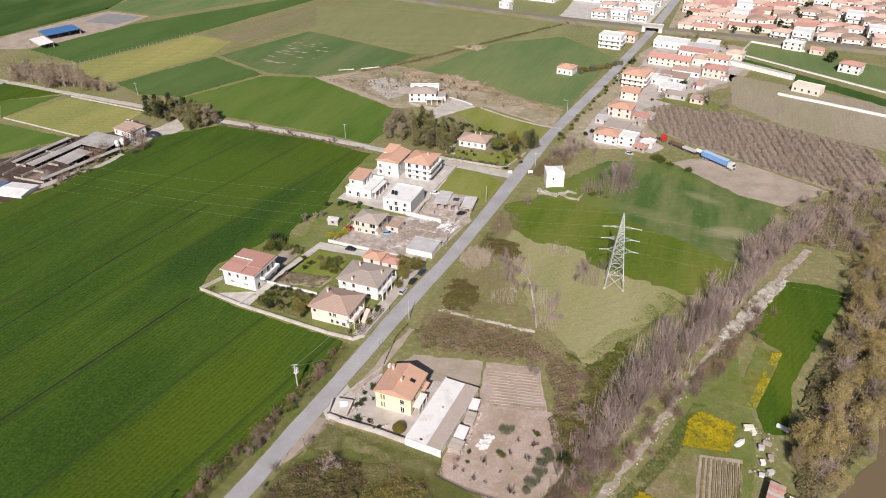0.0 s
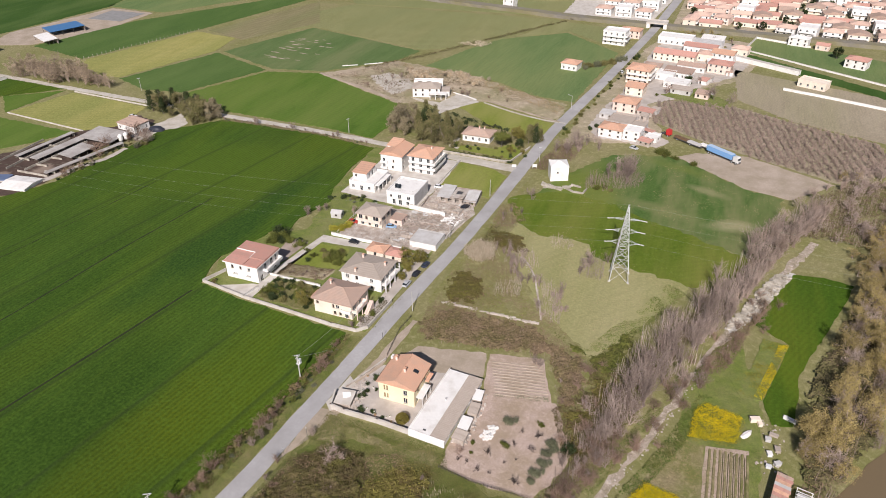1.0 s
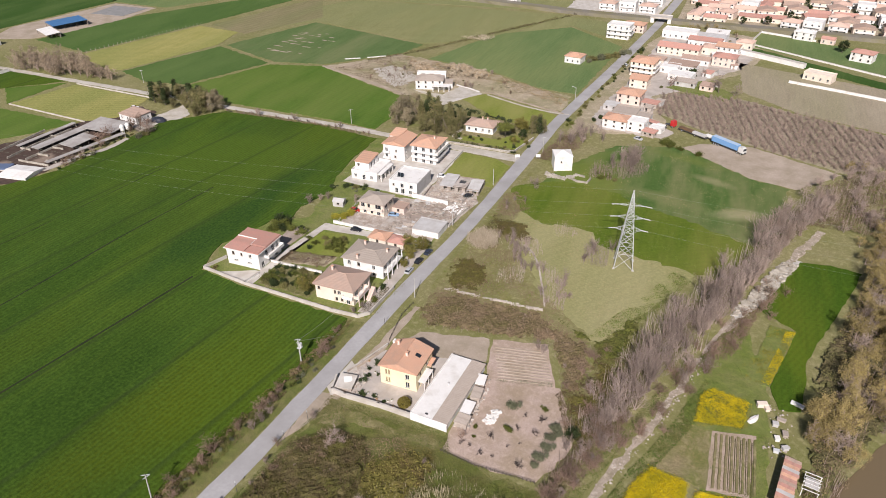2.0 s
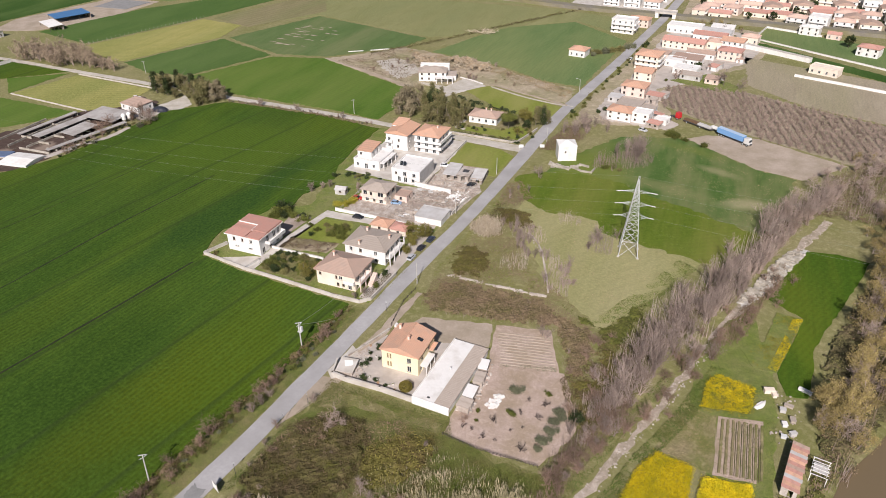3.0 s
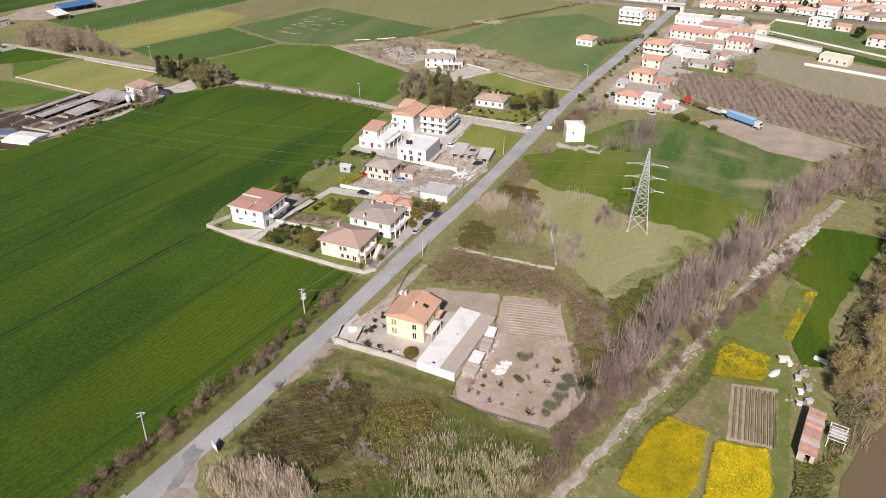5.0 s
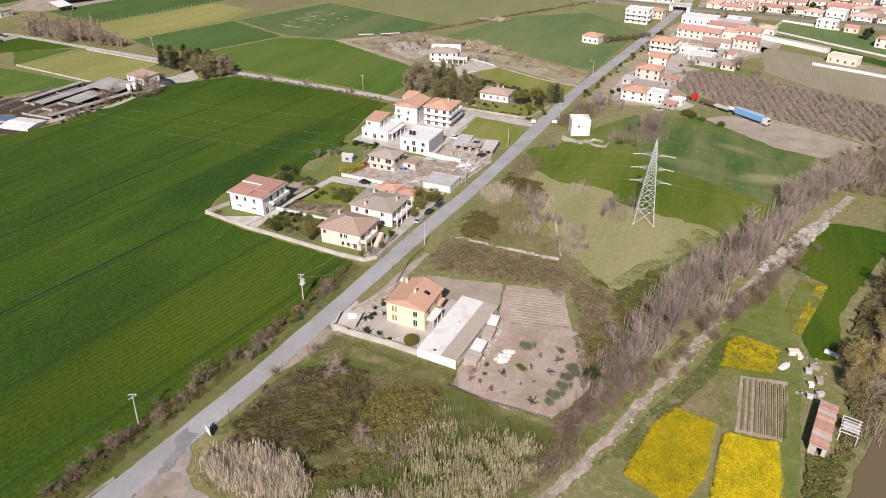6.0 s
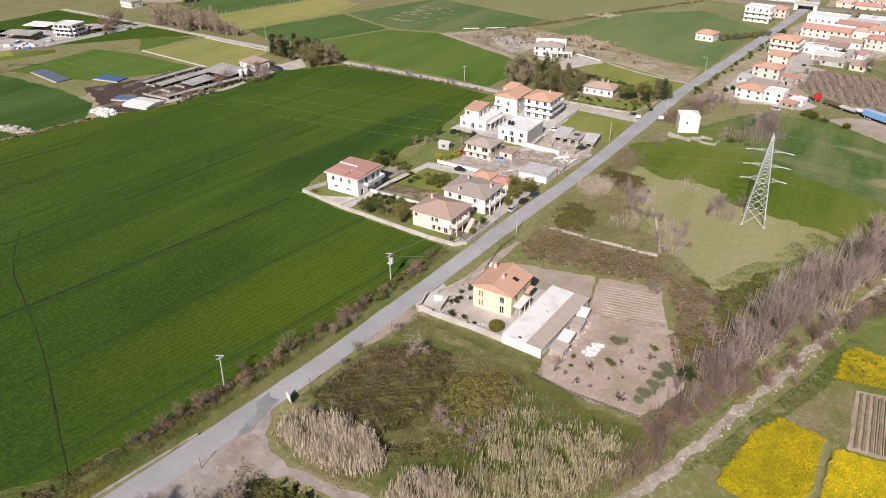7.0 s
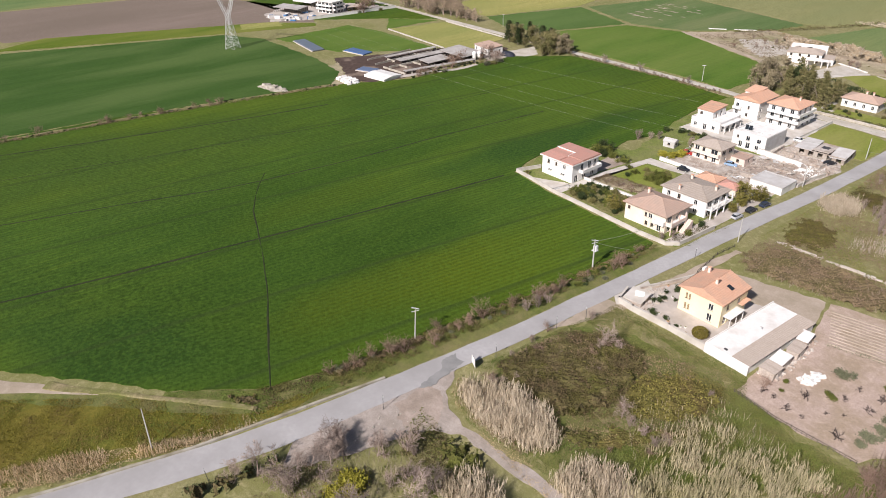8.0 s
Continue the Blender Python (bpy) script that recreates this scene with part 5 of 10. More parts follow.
for label_, x_, y_, w_, d_, h_, roof_, wall_, yaw_ in (
        ("low shed with a grey roof and dark open front", 58.5, 235, 11, 6, 2.6, ("mono", 0.5, 0.3, "tile_grey"), "greywall", -8), ("low brown-roofed annexe in the courts", 70, 232, 7, 6, 2.6, ("mono", 0.6, 0.3, "tile_brown"), "pink", -10),
        ("white flat-roofed block behind the tall house", 47.5, 258, 10, 9, 3.6, ("flat", 0.3, 0.05, "white"), "white", -8), ("red-brown roofed lean-to beside the pink house", 45, 196, 8, 5, 2.2, ("mono", 0.5, 0.2, "tile_red"), "rubble", -12),
        ("low brown-roofed house beside the road", 38, 271, 10, 8, 3.2, ("hip", 1.0, 0.3, "tile_brown"), "cream", -8), ("low white house with a brown roof behind the road", 60, 279, 16, 8, 3.2, ("gable_x", 1.0, 0.3, "tile_brown"), "white", -8),
        ("white store with a pale blue sheet roof", 64, 331, 20, 9, 3.4, ("mono", 0.5, 0.2, "greywall"), "white", -8), ("small cream house with a red roof in the courts", 86, 322, 10, 8, 4.2, ("hip", 1.2, 0.3, "tile_town"), "cream", -12),
        ("cream house with a haze-paled roof in the courts", 66, 303, 9, 9, 4.4, ("hip", 1.2, 0.3, "tile_town"), "cream", -8),
        ("white garage with a flat roof beside the red truck", 52.5, 163.5, 6, 5, 2.4, ("flat", 0.2, 0.1, "white"), "white", -15), ("low shed with a rusty sheet roof beside the trucks", 50, 157, 6, 4, 2.2, ("mono", 0.4, 0.2, "tile_red"), "rubble", -20),
        ("low shed with a pale sheet roof by the road", 27, 186, 7, 6, 2.4, ("mono", 0.4, 0.2, "greywall"), "greywall", -6), ("grey low annexe behind the white house", 44, 176, 8, 7, 2.6, ("flat", 0.2, 0.1, "tile_grey"), "greywall", -6)):
    house(label_, x_, y_, w_, d_, h_, roof_, wall_, yaw_, floors=1, n=(2, 1, 0, 1), name="annexe", category="annexe", group="court annexes")
sheet("courts_paved", [(20, 172), (26, 158), (56, 155), (60, 164), (48, 180), (47, 196), (44, 212), (58, 226), (74, 228), (76, 240), (66, 246), (84, 272), (92, 300), (90, 340), (40, 356), (32, 300), (30, 240), (24, 205)], 0.1, M["pavers"], "pale paved and dusty courts of the roadside houses", "yard", amount=1.0)
sheet("courts_grass", [(48, 228), (53, 236), (66, 246), (84, 230), (80, 215), (60, 224)], 0.12, M["grassy"], "green grass plot behind the courts", "grass", amount=1.0)

# ---- plants ----
M["twig"] = leafy("bare_twigs", (0.24, 0.185, 0.155), (0.39, 0.315, 0.275), (0.27, 0.205, 0.165), 0.85)
M["twig_brown"] = leafy("brown_twigs", (0.20, 0.135, 0.10), (0.30, 0.21, 0.16), (0.24, 0.17, 0.13), 0.85)
M["stem_pale"] = leafy("pale_grey_stems", (0.33, 0.27, 0.235), (0.50, 0.42, 0.37), (0.40, 0.32, 0.275), 0.85)
M["bark"] = surf("grey_bark", (0.20, 0.165, 0.135), (0.27, 0.225, 0.19), (0.16, 0.13, 0.10), 3, 0.6)
M["bark_dark"] = leafy("dark_bark", (0.06, 0.045, 0.04), (0.10, 0.075, 0.065), (0.08, 0.06, 0.05), 0.9)
M["leaf_dark"] = leafy("dark_evergreen", (0.028, 0.045, 0.016), (0.06, 0.08, 0.028), (0.05, 0.055, 0.022))
M["leaf_green"] = leafy("green_leaves", (0.075, 0.095, 0.02), (0.155, 0.16, 0.038), (0.115, 0.115, 0.028))
M["leaf_olive"] = leafy("olive_leaves", (0.12, 0.115, 0.04), (0.21, 0.19, 0.075), (0.17, 0.145, 0.06))
M["leaf_river"] = leafy("tan_riverside_leaves", (0.24, 0.185, 0.075), (0.43, 0.34, 0.14), (0.32, 0.25, 0.10))
M["leaf_grey"] = leafy("grey_olive_leaves", (0.12, 0.13, 0.075), (0.19, 0.19, 0.12), (0.15, 0.145, 0.09))
M["leaf_lime"] = leafy("yellow_green_leaves", (0.22, 0.21, 0.025), (0.34, 0.30, 0.045), (0.26, 0.24, 0.04))
M["bramble"] = leafy("bramble", (0.062, 0.046, 0.022), (0.165, 0.12, 0.06), (0.115, 0.108, 0.025))
M["bramble_brown"] = leafy("dry_bramble", (0.17, 0.115, 0.075), (0.28, 0.20, 0.135), (0.19, 0.15, 0.075))
M["olive_tuft"] = leafy("olive_tufts", (0.10, 0.095, 0.012), (0.185, 0.152, 0.023), (0.14, 0.105, 0.03))
M["weeds"] = leafy("weeds", (0.095, 0.125, 0.02), (0.175, 0.19, 0.048), (0.205, 0.175, 0.07))
M["lush"] = leafy("lush_grass", (0.055, 0.095, 0.014), (0.12, 0.165, 0.03), (0.11, 0.115, 0.03))
M["grass_dry"] = leafy("dry_grass", (0.34, 0.25, 0.14), (0.48, 0.37, 0.23), (0.30, 0.23, 0.11))
M["reed"] = leafy("dry_reeds", (0.37, 0.30, 0.215), (0.66, 0.575, 0.45), (0.46, 0.385, 0.28))
M["reed_green"] = leafy("greening_reeds", (0.38, 0.33, 0.19), (0.64, 0.56, 0.39), (0.42, 0.38, 0.22))
M["leaf_brown"] = leafy("dry_brown_leaves", (0.20, 0.165, 0.10), (0.33, 0.275, 0.185), (0.23, 0.20, 0.115))
M["leaf_ever"] = leafy("olive_green_needles", (0.10, 0.10, 0.04), (0.21, 0.19, 0.08), (0.24, 0.20, 0.10))
M["leaf_warm"] = leafy("olive_yellow_leaves", (0.12, 0.115, 0.028), (0.24, 0.205, 0.055), (0.18, 0.155, 0.042))
M["dry_tall"] = leafy("tall_red_grass", (0.60, 0.45, 0.28), (0.82, 0.66, 0.47), (0.68, 0.50, 0.31))
M["fresh"] = leafy("fresh_green_weeds", (0.10, 0.15, 0.02), (0.19, 0.24, 0.05), (0.16, 0.18, 0.05))
M["rape"] = leafy("yellow_flowers", (0.55, 0.41, 0.006), (0.71, 0.555, 0.017), (0.43, 0.37, 0.013))


def quads_mesh(name, q, material):
    q = np.ascontiguousarray(q, dtype=np.float32).reshape(-1, 4, 3)
    n = len(q)
    me = bpy.data.meshes.new(name)
    me.vertices.add(4 * n)
    me.vertices.foreach_set("co", q.ravel())
    me.loops.add(4 * n)
    me.loops.foreach_set("vertex_index", np.arange(4 * n, dtype=np.int32))
    me.polygons.add(n)
    me.polygons.foreach_set("loop_start", np.arange(0, 4 * n, 4, dtype=np.int32))
    me.update(calc_edges=True)
    me.materials.append(material)
    return me


def inside(rng, poly, n):
    """n places strewn over a polygon of the plan."""
    p = np.array(poly, float)
    out = []
    have = 0
    while have < n:
        c = rng.uniform(p.min(0), p.max(0), (n * 2, 2))
        ok = np.zeros(len(c), bool)
        for (x0, y0), (x1, y1) in zip(p, np.roll(p, -1, 0)):
            cross = ((y0 > c[:, 1]) != (y1 > c[:, 1])) & (c[:, 0] < (x1 - x0) * (c[:, 1] - y0) / (y1 - y0 + 1e-9) + x0)
            ok ^= cross
        out.append(c[ok])
        have += ok.sum()
    return np.concatenate(out)[:n]


def area(poly):
    p = np.array(poly, float)
    q = np.roll(p, -1, 0)
    return abs((p[:, 0] * q[:, 1] - q[:, 0] * p[:, 1]).sum()) / 2


def leaves(rng, at, size, flat=0.5, slim=0.7):
    """Small leaf clumps at the given places, turned every way."""
    n = len(at)
    nrm = rng.normal(size=(n, 3)) * (1, 1, 1)
    nrm[:, 2] = np.abs(nrm[:, 2]) + flat
    nrm /= np.linalg.norm(nrm, axis=1, keepdims=True)
    u = np.cross(nrm, rng.normal(size=(n, 3)))
    u /= np.linalg.norm(u, axis=1, keepdims=True) + 1e-9
    v = np.cross(nrm, u)
    s = size * rng.uniform(0.55, 1.35, (n, 1))
    u, v = u * s * 0.5, v * s * 0.5 * slim
    k = rng.uniform(0.35, 1.0, (n, 1))
    return np.stack([at - u - v * k, at + u * 0.8 - v, at + u + v * k, at - u * 0.7 + v], 1)


def blades(rng, xy, low, tall, width, lean=0.25, top=0.35):
    """Upright stems, tapering and leaning."""
    n = len(xy)
    h = rng.uniform(low, tall, n)
    a = rng.uniform(0, math.tau, n)
    t = rng.uniform(0, math.tau, n)
    s = np.stack([np.cos(a), np.sin(a), np.zeros(n)], 1) * (width / 2 * rng.uniform(0.6, 1.4, n))[:, None]
    b = np.concatenate([xy, np.zeros((n, 1))], 1)
    e = b + np.stack([np.cos(t) * lean * h * rng.uniform(0, 1, n), np.sin(t) * lean * h * rng.uniform(0, 1, n), h], 1)
    return np.stack([b - s, b + s, e + s * top, e - s * top], 1)


def swell(xy, scale, seed=0):
    """Soft heights between 0 and 1 over the plan."""
    x, y = xy[:, 0] / scale + seed * 1.7, xy[:, 1] / scale - seed * 2.3
    v = np.sin(x * 1.3 + 1.1 * np.sin(y * 0.9)) + np.sin(y * 1.7 + 1.3 * np.sin(x * 0.7 + seed)) + 0.6 * np.sin(2.9 * x + 2.3 * y) + 0.5 * np.sin(4.7 * y - 3.9 * x + seed)
    return np.clip(0.5 + v / 5, 0, 1)


def stuff(name, q, material, label, category):
    return tagged(new(name, quads_mesh(name, q, material)), label, category, "", "stuff")


def thicket(poly, h, dense, size, material, label, category="bramble", name="bramble_thicket", lump=4.0, seed=1, gaps=0.25):
    """Low tangled growth with hummocks and gaps."""
    rng = np.random.default_rng(seed)
    size, dense = size * 0.62, dense * 2.3
    xy = inside(rng, poly, int(area(poly) * dense))
    s = swell(xy, lump, seed)
    keep = s > gaps * rng.uniform(0.6, 1.3, len(s))
    xy, s = xy[keep], s[keep]
    hum = swell(xy, lump * 0.28, seed + 5)
    z = h * (0.12 + 0.5 * s + 0.75 * hum ** 2) * rng.uniform(0.25, 1.0, len(s)) ** 0.7
    return stuff(name, leaves(rng, np.column_stack([xy, z]), size, 0.6), M[material], label, category)


def edge_distance(xy, poly):
    """How far each place lies from the polygon's rim."""
    p = np.array(poly, float)
    best = np.full(len(xy), 1e9)
    for a, b in zip(p, np.roll(p, -1, 0)):
        d = b - a
        f = np.clip(((xy - a) @ d) / (d @ d), 0, 1)
        best = np.minimum(best, np.linalg.norm(xy - a - f[:, None] * d, axis=1))
    return best


def inside_mask(poly, c):
    ok = np.zeros(len(c), bool)
    p = np.array(poly, float)
    for (x0, y0), (x1, y1) in zip(p, np.roll(p, -1, 0)):
        ok ^= ((y0 > c[:, 1]) != (y1 > c[:, 1])) & (c[:, 0] < (x1 - x0) * (c[:, 1] - y0) / (y1 - y0 + 1e-9) + x0)
    return ok


def hummock(poly, h, mass, leaf, label, category="bramble", name="bramble_mound", seed=1, lump=3.0, step=0.5, dense=9, size=0.3):
    """A closed canopy of scrub: a lumpy skin of growth with leaf clumps standing out of it."""
    rng = np.random.default_rng(seed)

    def skin(xy):
        rim = np.clip((edge_distance(xy, poly) + 3.6 * (swell(xy, 1.3, seed + 4) - 0.62) + 1.6 * (swell(xy, 0.5, seed + 8) - 0.5)) / 1.3, 0, 1) ** 0.6
        v = 0.2 + 0.42 * swell(xy, lump, seed) + 0.4 * swell(xy, lump * 0.33, seed + 3) ** 1.5 + 0.22 * swell(xy, lump * 0.13, seed + 7)
        return h * rim * v - 0.05 * (rim <= 0)

    p = np.array(poly, float)
    xs, ys = (np.arange(p[:, k].min(), p[:, k].max() + step, step) for k in (0, 1))
    gx, gy = np.meshgrid(xs, ys)
    xy = np.column_stack([gx.ravel(), gy.ravel()]) + rng.uniform(-0.3, 0.3, (gx.size, 2)) * step
    z = skin(xy) + rng.uniform(-0.07, 0.07, len(xy)) * h
    ok = (inside_mask(poly, xy) & (z > 0.0)).reshape(gx.shape)
    n = gx.shape[1]
    j, i = np.nonzero(ok[:-1, :-1] & ok[1:, :-1] & ok[:-1, 1:] & ok[1:, 1:])
    a = j * n + i
    me = data_mesh(name, np.column_stack([xy, np.maximum(z, 0.02)]).tolist(), np.column_stack([a, a + 1, a + n + 1, a + n]).tolist(), M[mass])
    tagged(new(name, me), label, category, "", "stuff")
    at = inside(rng, poly, int(area(poly) * dense))
    zz = skin(at)
    at, zz = at[zz > 0.02], zz[zz > 0.02]
    zz = zz + rng.uniform(-0.02, 0.22, len(zz)) * h * 0.6
    stuff(name.replace("mound", "leaves"), leaves(rng, np.column_stack([at, zz]), size, 0.5), M[leaf], label + ", leaf clumps on top", category)


def limbs_of(rng, start, way, length, radius, level, split, droop, out, tips, fan=0.75):
    """A limb and its branches: each a few tapering pieces."""
    segs = 3 if level > 1 else 2
    p, d = np.array(start, float), np.array(way, float)
    for i in range(segs):
        d = d + rng.normal(0, 0.16, 3) + (0, 0, droop)
        d /= np.linalg.norm(d)
        q = p + d * length / segs
        r0, r1 = radius * (1 - i / segs * 0.55), radius * (1 - (i + 1) / segs * 0.55)
        out.append((p, q, r0, r1))
        if level > 0:
            for _ in range(split if i else max(1, split - 1)):
                side = rng.normal(0, 1, 3)
                side -= side @ d * d
                side /= np.linalg.norm(side) + 1e-9
                w = d * rng.uniform(0.45, 0.9) + side * fan * rng.uniform(0.7, 1.27)
                limbs_of(rng, p + (q - p) * rng.uniform(0.3, 1), w / np.linalg.norm(w), length * rng.uniform(0.42, 0.68), r1 * 0.55, level - 1, split, droop, out, tips, fan)
        p = q
    tips.append(p)


def limb_quads(limbs, least=0.012):
    a = np.array([l[0] for l in limbs])
    b = np.array([l[1] for l in limbs])
    r0 = np.maximum([l[2] for l in limbs], least)[:, None]
    r1 = np.maximum([l[3] for l in limbs], least)[:, None]
    d = (b - a) / (np.linalg.norm(b - a, axis=1, keepdims=True) + 1e-9)
    u = np.cross(d, (0.31, 0.77, 0.55))
    u /= np.linalg.norm(u, axis=1, keepdims=True)
    v = np.cross(d, u)
    ring = [u * math.cos(math.tau * k / 3) + v * math.sin(math.tau * k / 3) for k in range(3)]
    return np.concatenate([np.stack([a + ring[k] * r0, a + ring[(k + 1) % 3] * r0, b + ring[(k + 1) % 3] * r1, b + ring[k] * r1], 1) for k in range(3)])


def make_bare(seed, height, split=3, level=3, droop=0.05, stems=1, least=0.02, material="twig", fan=0.75):
    rng = np.random.default_rng(seed)
    out, tips = [], []
    for s in range(stems):
        w = np.array((rng.normal(0, 0.22 if stems > 1 else 0.05), rng.normal(0, 0.22 if stems > 1 else 0.05), 1.0))
        limbs_of(rng, (rng.normal(0, 0.25 * (stems > 1)), rng.normal(0, 0.25 * (stems > 1)), 0), w / np.linalg.norm(w), height * 0.62, height * 0.022, level, split, droop, out, tips, fan)
    q = limb_quads(out, least)
    return quads_mesh("bare_tree", q, M[material])


def make_crown(seed, height, wide, n, size, material, shape="round", trunk=0.3):
    """A trunk with limbs, and a crown of many leaf clumps set round the limbs' ends."""
    rng = np.random.default_rng(seed)
    out, tips = [], []
    limbs_of(rng, (0, 0, 0), (0.02, 0.03, 1), height * 0.75, height * 0.03, 1, 3, 0.02, out, tips)
    k = 26
    if shape == "cone":
        zz = rng.uniform(0.12, 0.98, k * 2)
        rr = (1 - zz) * wide * rng.uniform(0.4, 1, k * 2)
    elif shape == "umbrella":
        zz = rng.uniform(0.72, 0.95, k)
        rr = wide * np.sqrt(rng.uniform(0, 1, k))
    else:
        zz = rng.uniform(trunk, 0.93, k)
        rr = wide * np.sqrt(np.clip(1 - ((zz - (0.5 + trunk / 2)) / (0.55 - trunk / 3)) ** 2, 0.05, 1)) * rng.uniform(0.35, 1.0, k)
    ang = rng.uniform(0, math.tau, len(zz))
    cen = np.column_stack([rr * np.cos(ang), rr * np.sin(ang), zz * height])
    which = rng.integers(0, len(cen), n)
    at = cen[which] + rng.normal(0, 1, (n, 3)) * (wide * 0.2, wide * 0.2, height * (0.035 if shape == "umbrella" else 0.055))
    at[:, 2] = np.clip(at[:, 2], 0.15 * height * trunk, height * 1.02)
    return quads_mesh("trunk", limb_quads(out, 0.04), M["bark"]), quads_mesh("crown", leaves(rng, at, size, 0.3), M[material])


def tree(meshes, x, y, size, label, category="tree", group="", name="tree", turn=0.0):
    ob = thing(name, pose(x, y, 0.03, 0, 0, turn) @ Matrix.Scale(size, 4), label, category, group)
    part("trunk", meshes[0], None, ob)
    part("crown", meshes[1], None, ob)
    return ob


def plant(mesh, x, y, size, label, category, group="", name="bush", turn=0.0, tall=1.0):
    ob = new(name, mesh)
    ob.matrix_basis = pose(x, y, 0.02, 0, 0, turn) @ Matrix.Diagonal((size, size, size * tall, 1))
    return tagged(ob, label, category, group)


def make_bush(seed, n, size, material, h=1.0):
    """A bush about two metres across and one high times h."""
    rng = np.random.default_rng(seed)
    n, size = int(n * 2.4), size * 0.75
    c = rng.normal(0, 1, (9, 3)) * (0.4, 0.4, 0.16) + (0, 0, 0.5)
    at = c[rng.integers(0, 9, n)] + rng.normal(0, 1, (n, 3)) * (0.26, 0.26, 0.2)
    at[:, 2] = np.clip(at[:, 2], 0.05, None) * h
    return quads_mesh("bush", leaves(rng, at, size, 0.3), M[material])


bare_big = [make_bare(10 + i, 8.0, 3, 3, 0.06, 1, 0.028) for i in range(4)]
bare_slim = [make_bare(30 + i, 9.0, 2, 3, 0.14, 4, 0.024, "twig", 0.34) for i in range(5)]
bare_multi = [make_bare(50 + i, 5.0, 2, 3, 0.12, 5, 0.026, "twig", 0.5) for i in range(3)]
bare_brown = [make_bare(60 + i, 5.0, 2, 3, 0.10, 4, 0.02, "twig_brown") for i in range(3)]
M["twig_orchard"] = leafy("orchard_twigs", (0.27, 0.20, 0.165), (0.38, 0.30, 0.25), (0.30, 0.23, 0.19), 0.85)
orchard_tree = [make_bare(75 + i, 3.2, 3, 2, 0.03, 2, 0.04, "twig_orchard") for i in range(3)]
bare_small = [make_bare(70 + i, 2.6, 3, 2, 0.04, 1, 0.03, "bark_dark") for i in range(3)]


def make_airy(seed, height, n, size, material):
    """A wide open tree: many limbs showing, thin foliage round their ends."""
    rng = np.random.default_rng(seed)
    out, tips = [], []
    limbs_of(rng, (0, 0, 0), (0.03, 0.02, 1), height * 0.6, height * 0.026, 2, 3, 0.05, out, tips, 0.9)
    tips = np.array(tips)
    at = tips[rng.integers(0, len(tips), n)] + rng.normal(0, 0.42, (n, 3))
    at[:, 2] = np.clip(at[:, 2], 0.4, None)
    return quads_mesh("trunk", limb_quads(out, 0.035), M["twig"]), quads_mesh("crown", leaves(rng, at, size, 0.3), M[material])


crown_olive = [make_airy(80 + i, 9.0, 2600, 0.22, "leaf_river") for i in range(4)]
crown_brown = [make_crown(180 + i, 9.0, 2.6, 1700, 0.4, "leaf_brown", trunk=0.12) for i in range(3)]
crown_ever = [make_crown(190 + i, 9.0, 2.9, 2400, 0.4, "leaf_ever", trunk=0.15) for i in range(3)]
crown_dark = [make_crown(90 + i, 8.0, 2.6, 2200, 0.45, "leaf_dark") for i in range(3)]
crown_cone = [make_crown(100 + i, 9.0, 2.4, 1800, 0.42, "leaf_dark", "cone") for i in range(2)]
crown_pine = [make_crown(110 + i, 7.0, 3.2, 1800, 0.42, "leaf_green", "umbrella") for i in range(2)]
crown_green = [make_crown(120 + i, 5.0, 2.4, 1900, 0.3, "leaf_warm", trunk=0.15) for i in range(3)]
bush_dark = [make_bush(130 + i, 500, 0.22, "leaf_dark") for i in range(2)]
bush_green = [make_bush(140 + i, 500, 0.22, "leaf_green") for i in range(2)]
bush_olive = [make_bush(150 + i, 500, 0.22, "leaf_olive") for i in range(2)]
bush_lime = [make_bush(160 + i, 600, 0.22, "leaf_lime", 1.2) for i in range(2)]
bush_grey = [make_bush(170 + i, 500, 0.22, "leaf_grey", 1.1) for i in range(2)]
rg = random.Random(5)


def along(pts, f):
    """The place at share f of a line's length."""
    ds = [math.dist(a, b) for a, b in zip(pts, pts[1:])]
    s = f * sum(ds)
    for (a, b), dd in zip(zip(pts, pts[1:]), ds):
        if s <= dd:
            return a[0] + (b[0] - a[0]) * s / dd, a[1] + (b[1] - a[1]) * s / dd
        s -= dd
    return pts[-1]


# bare trees along the dry stream
far_trees = []


def grow(mesh, x, y, size, *rest):
    """Keeps a far tree back for the joined wood; plants a near one."""
    if math.hypot(x - 40, y + 60) > 120:
        far_trees.append((mesh, x, y, size, rest[-1]))
    else:
        plant(mesh, x, y, size, *rest)


WEST_BANK = [(63.5, -47), (66, -36), (69.5, -22), (76, -6), (83, 12), (92, 30), (99, 52), (105, 70), (115, 92), (124, 112)]
for i in range(160):
    x, y = along(WEST_BANK, (i + rg.random()) / 160)
    off = rg.gauss(-1.0, 3.6 if y > -20 else 2.0)
    off = min(off, 1.0) if y > 15 else off
    near = min(1.0, max(0.45, 0.5 + (y + 44) / 55))
    grow(rg.choice(bare_slim * 2 + bare_multi), x + off, y - off * 0.35 + rg.uniform(-1, 1), rg.uniform(0.6, 1.1) * near, "leafless grey tree in the dense line along the stream", "tree", "bare trees along the stream", "bare_tree", rg.uniform(0, 360))
for i in range(34):
    x, y = along(WEST_BANK, 0.05 + 0.55 * (i + rg.random()) / 34)
    plant(rg.choice(bare_brown), x + rg.uniform(4, 12), y + rg.uniform(-3, 1), rg.uniform(0.55, 0.95), "leafless reddish brown shrub on the stream bank", "shrub", "brown shrubs on the bank", "bare_shrub", rg.uniform(0, 360))
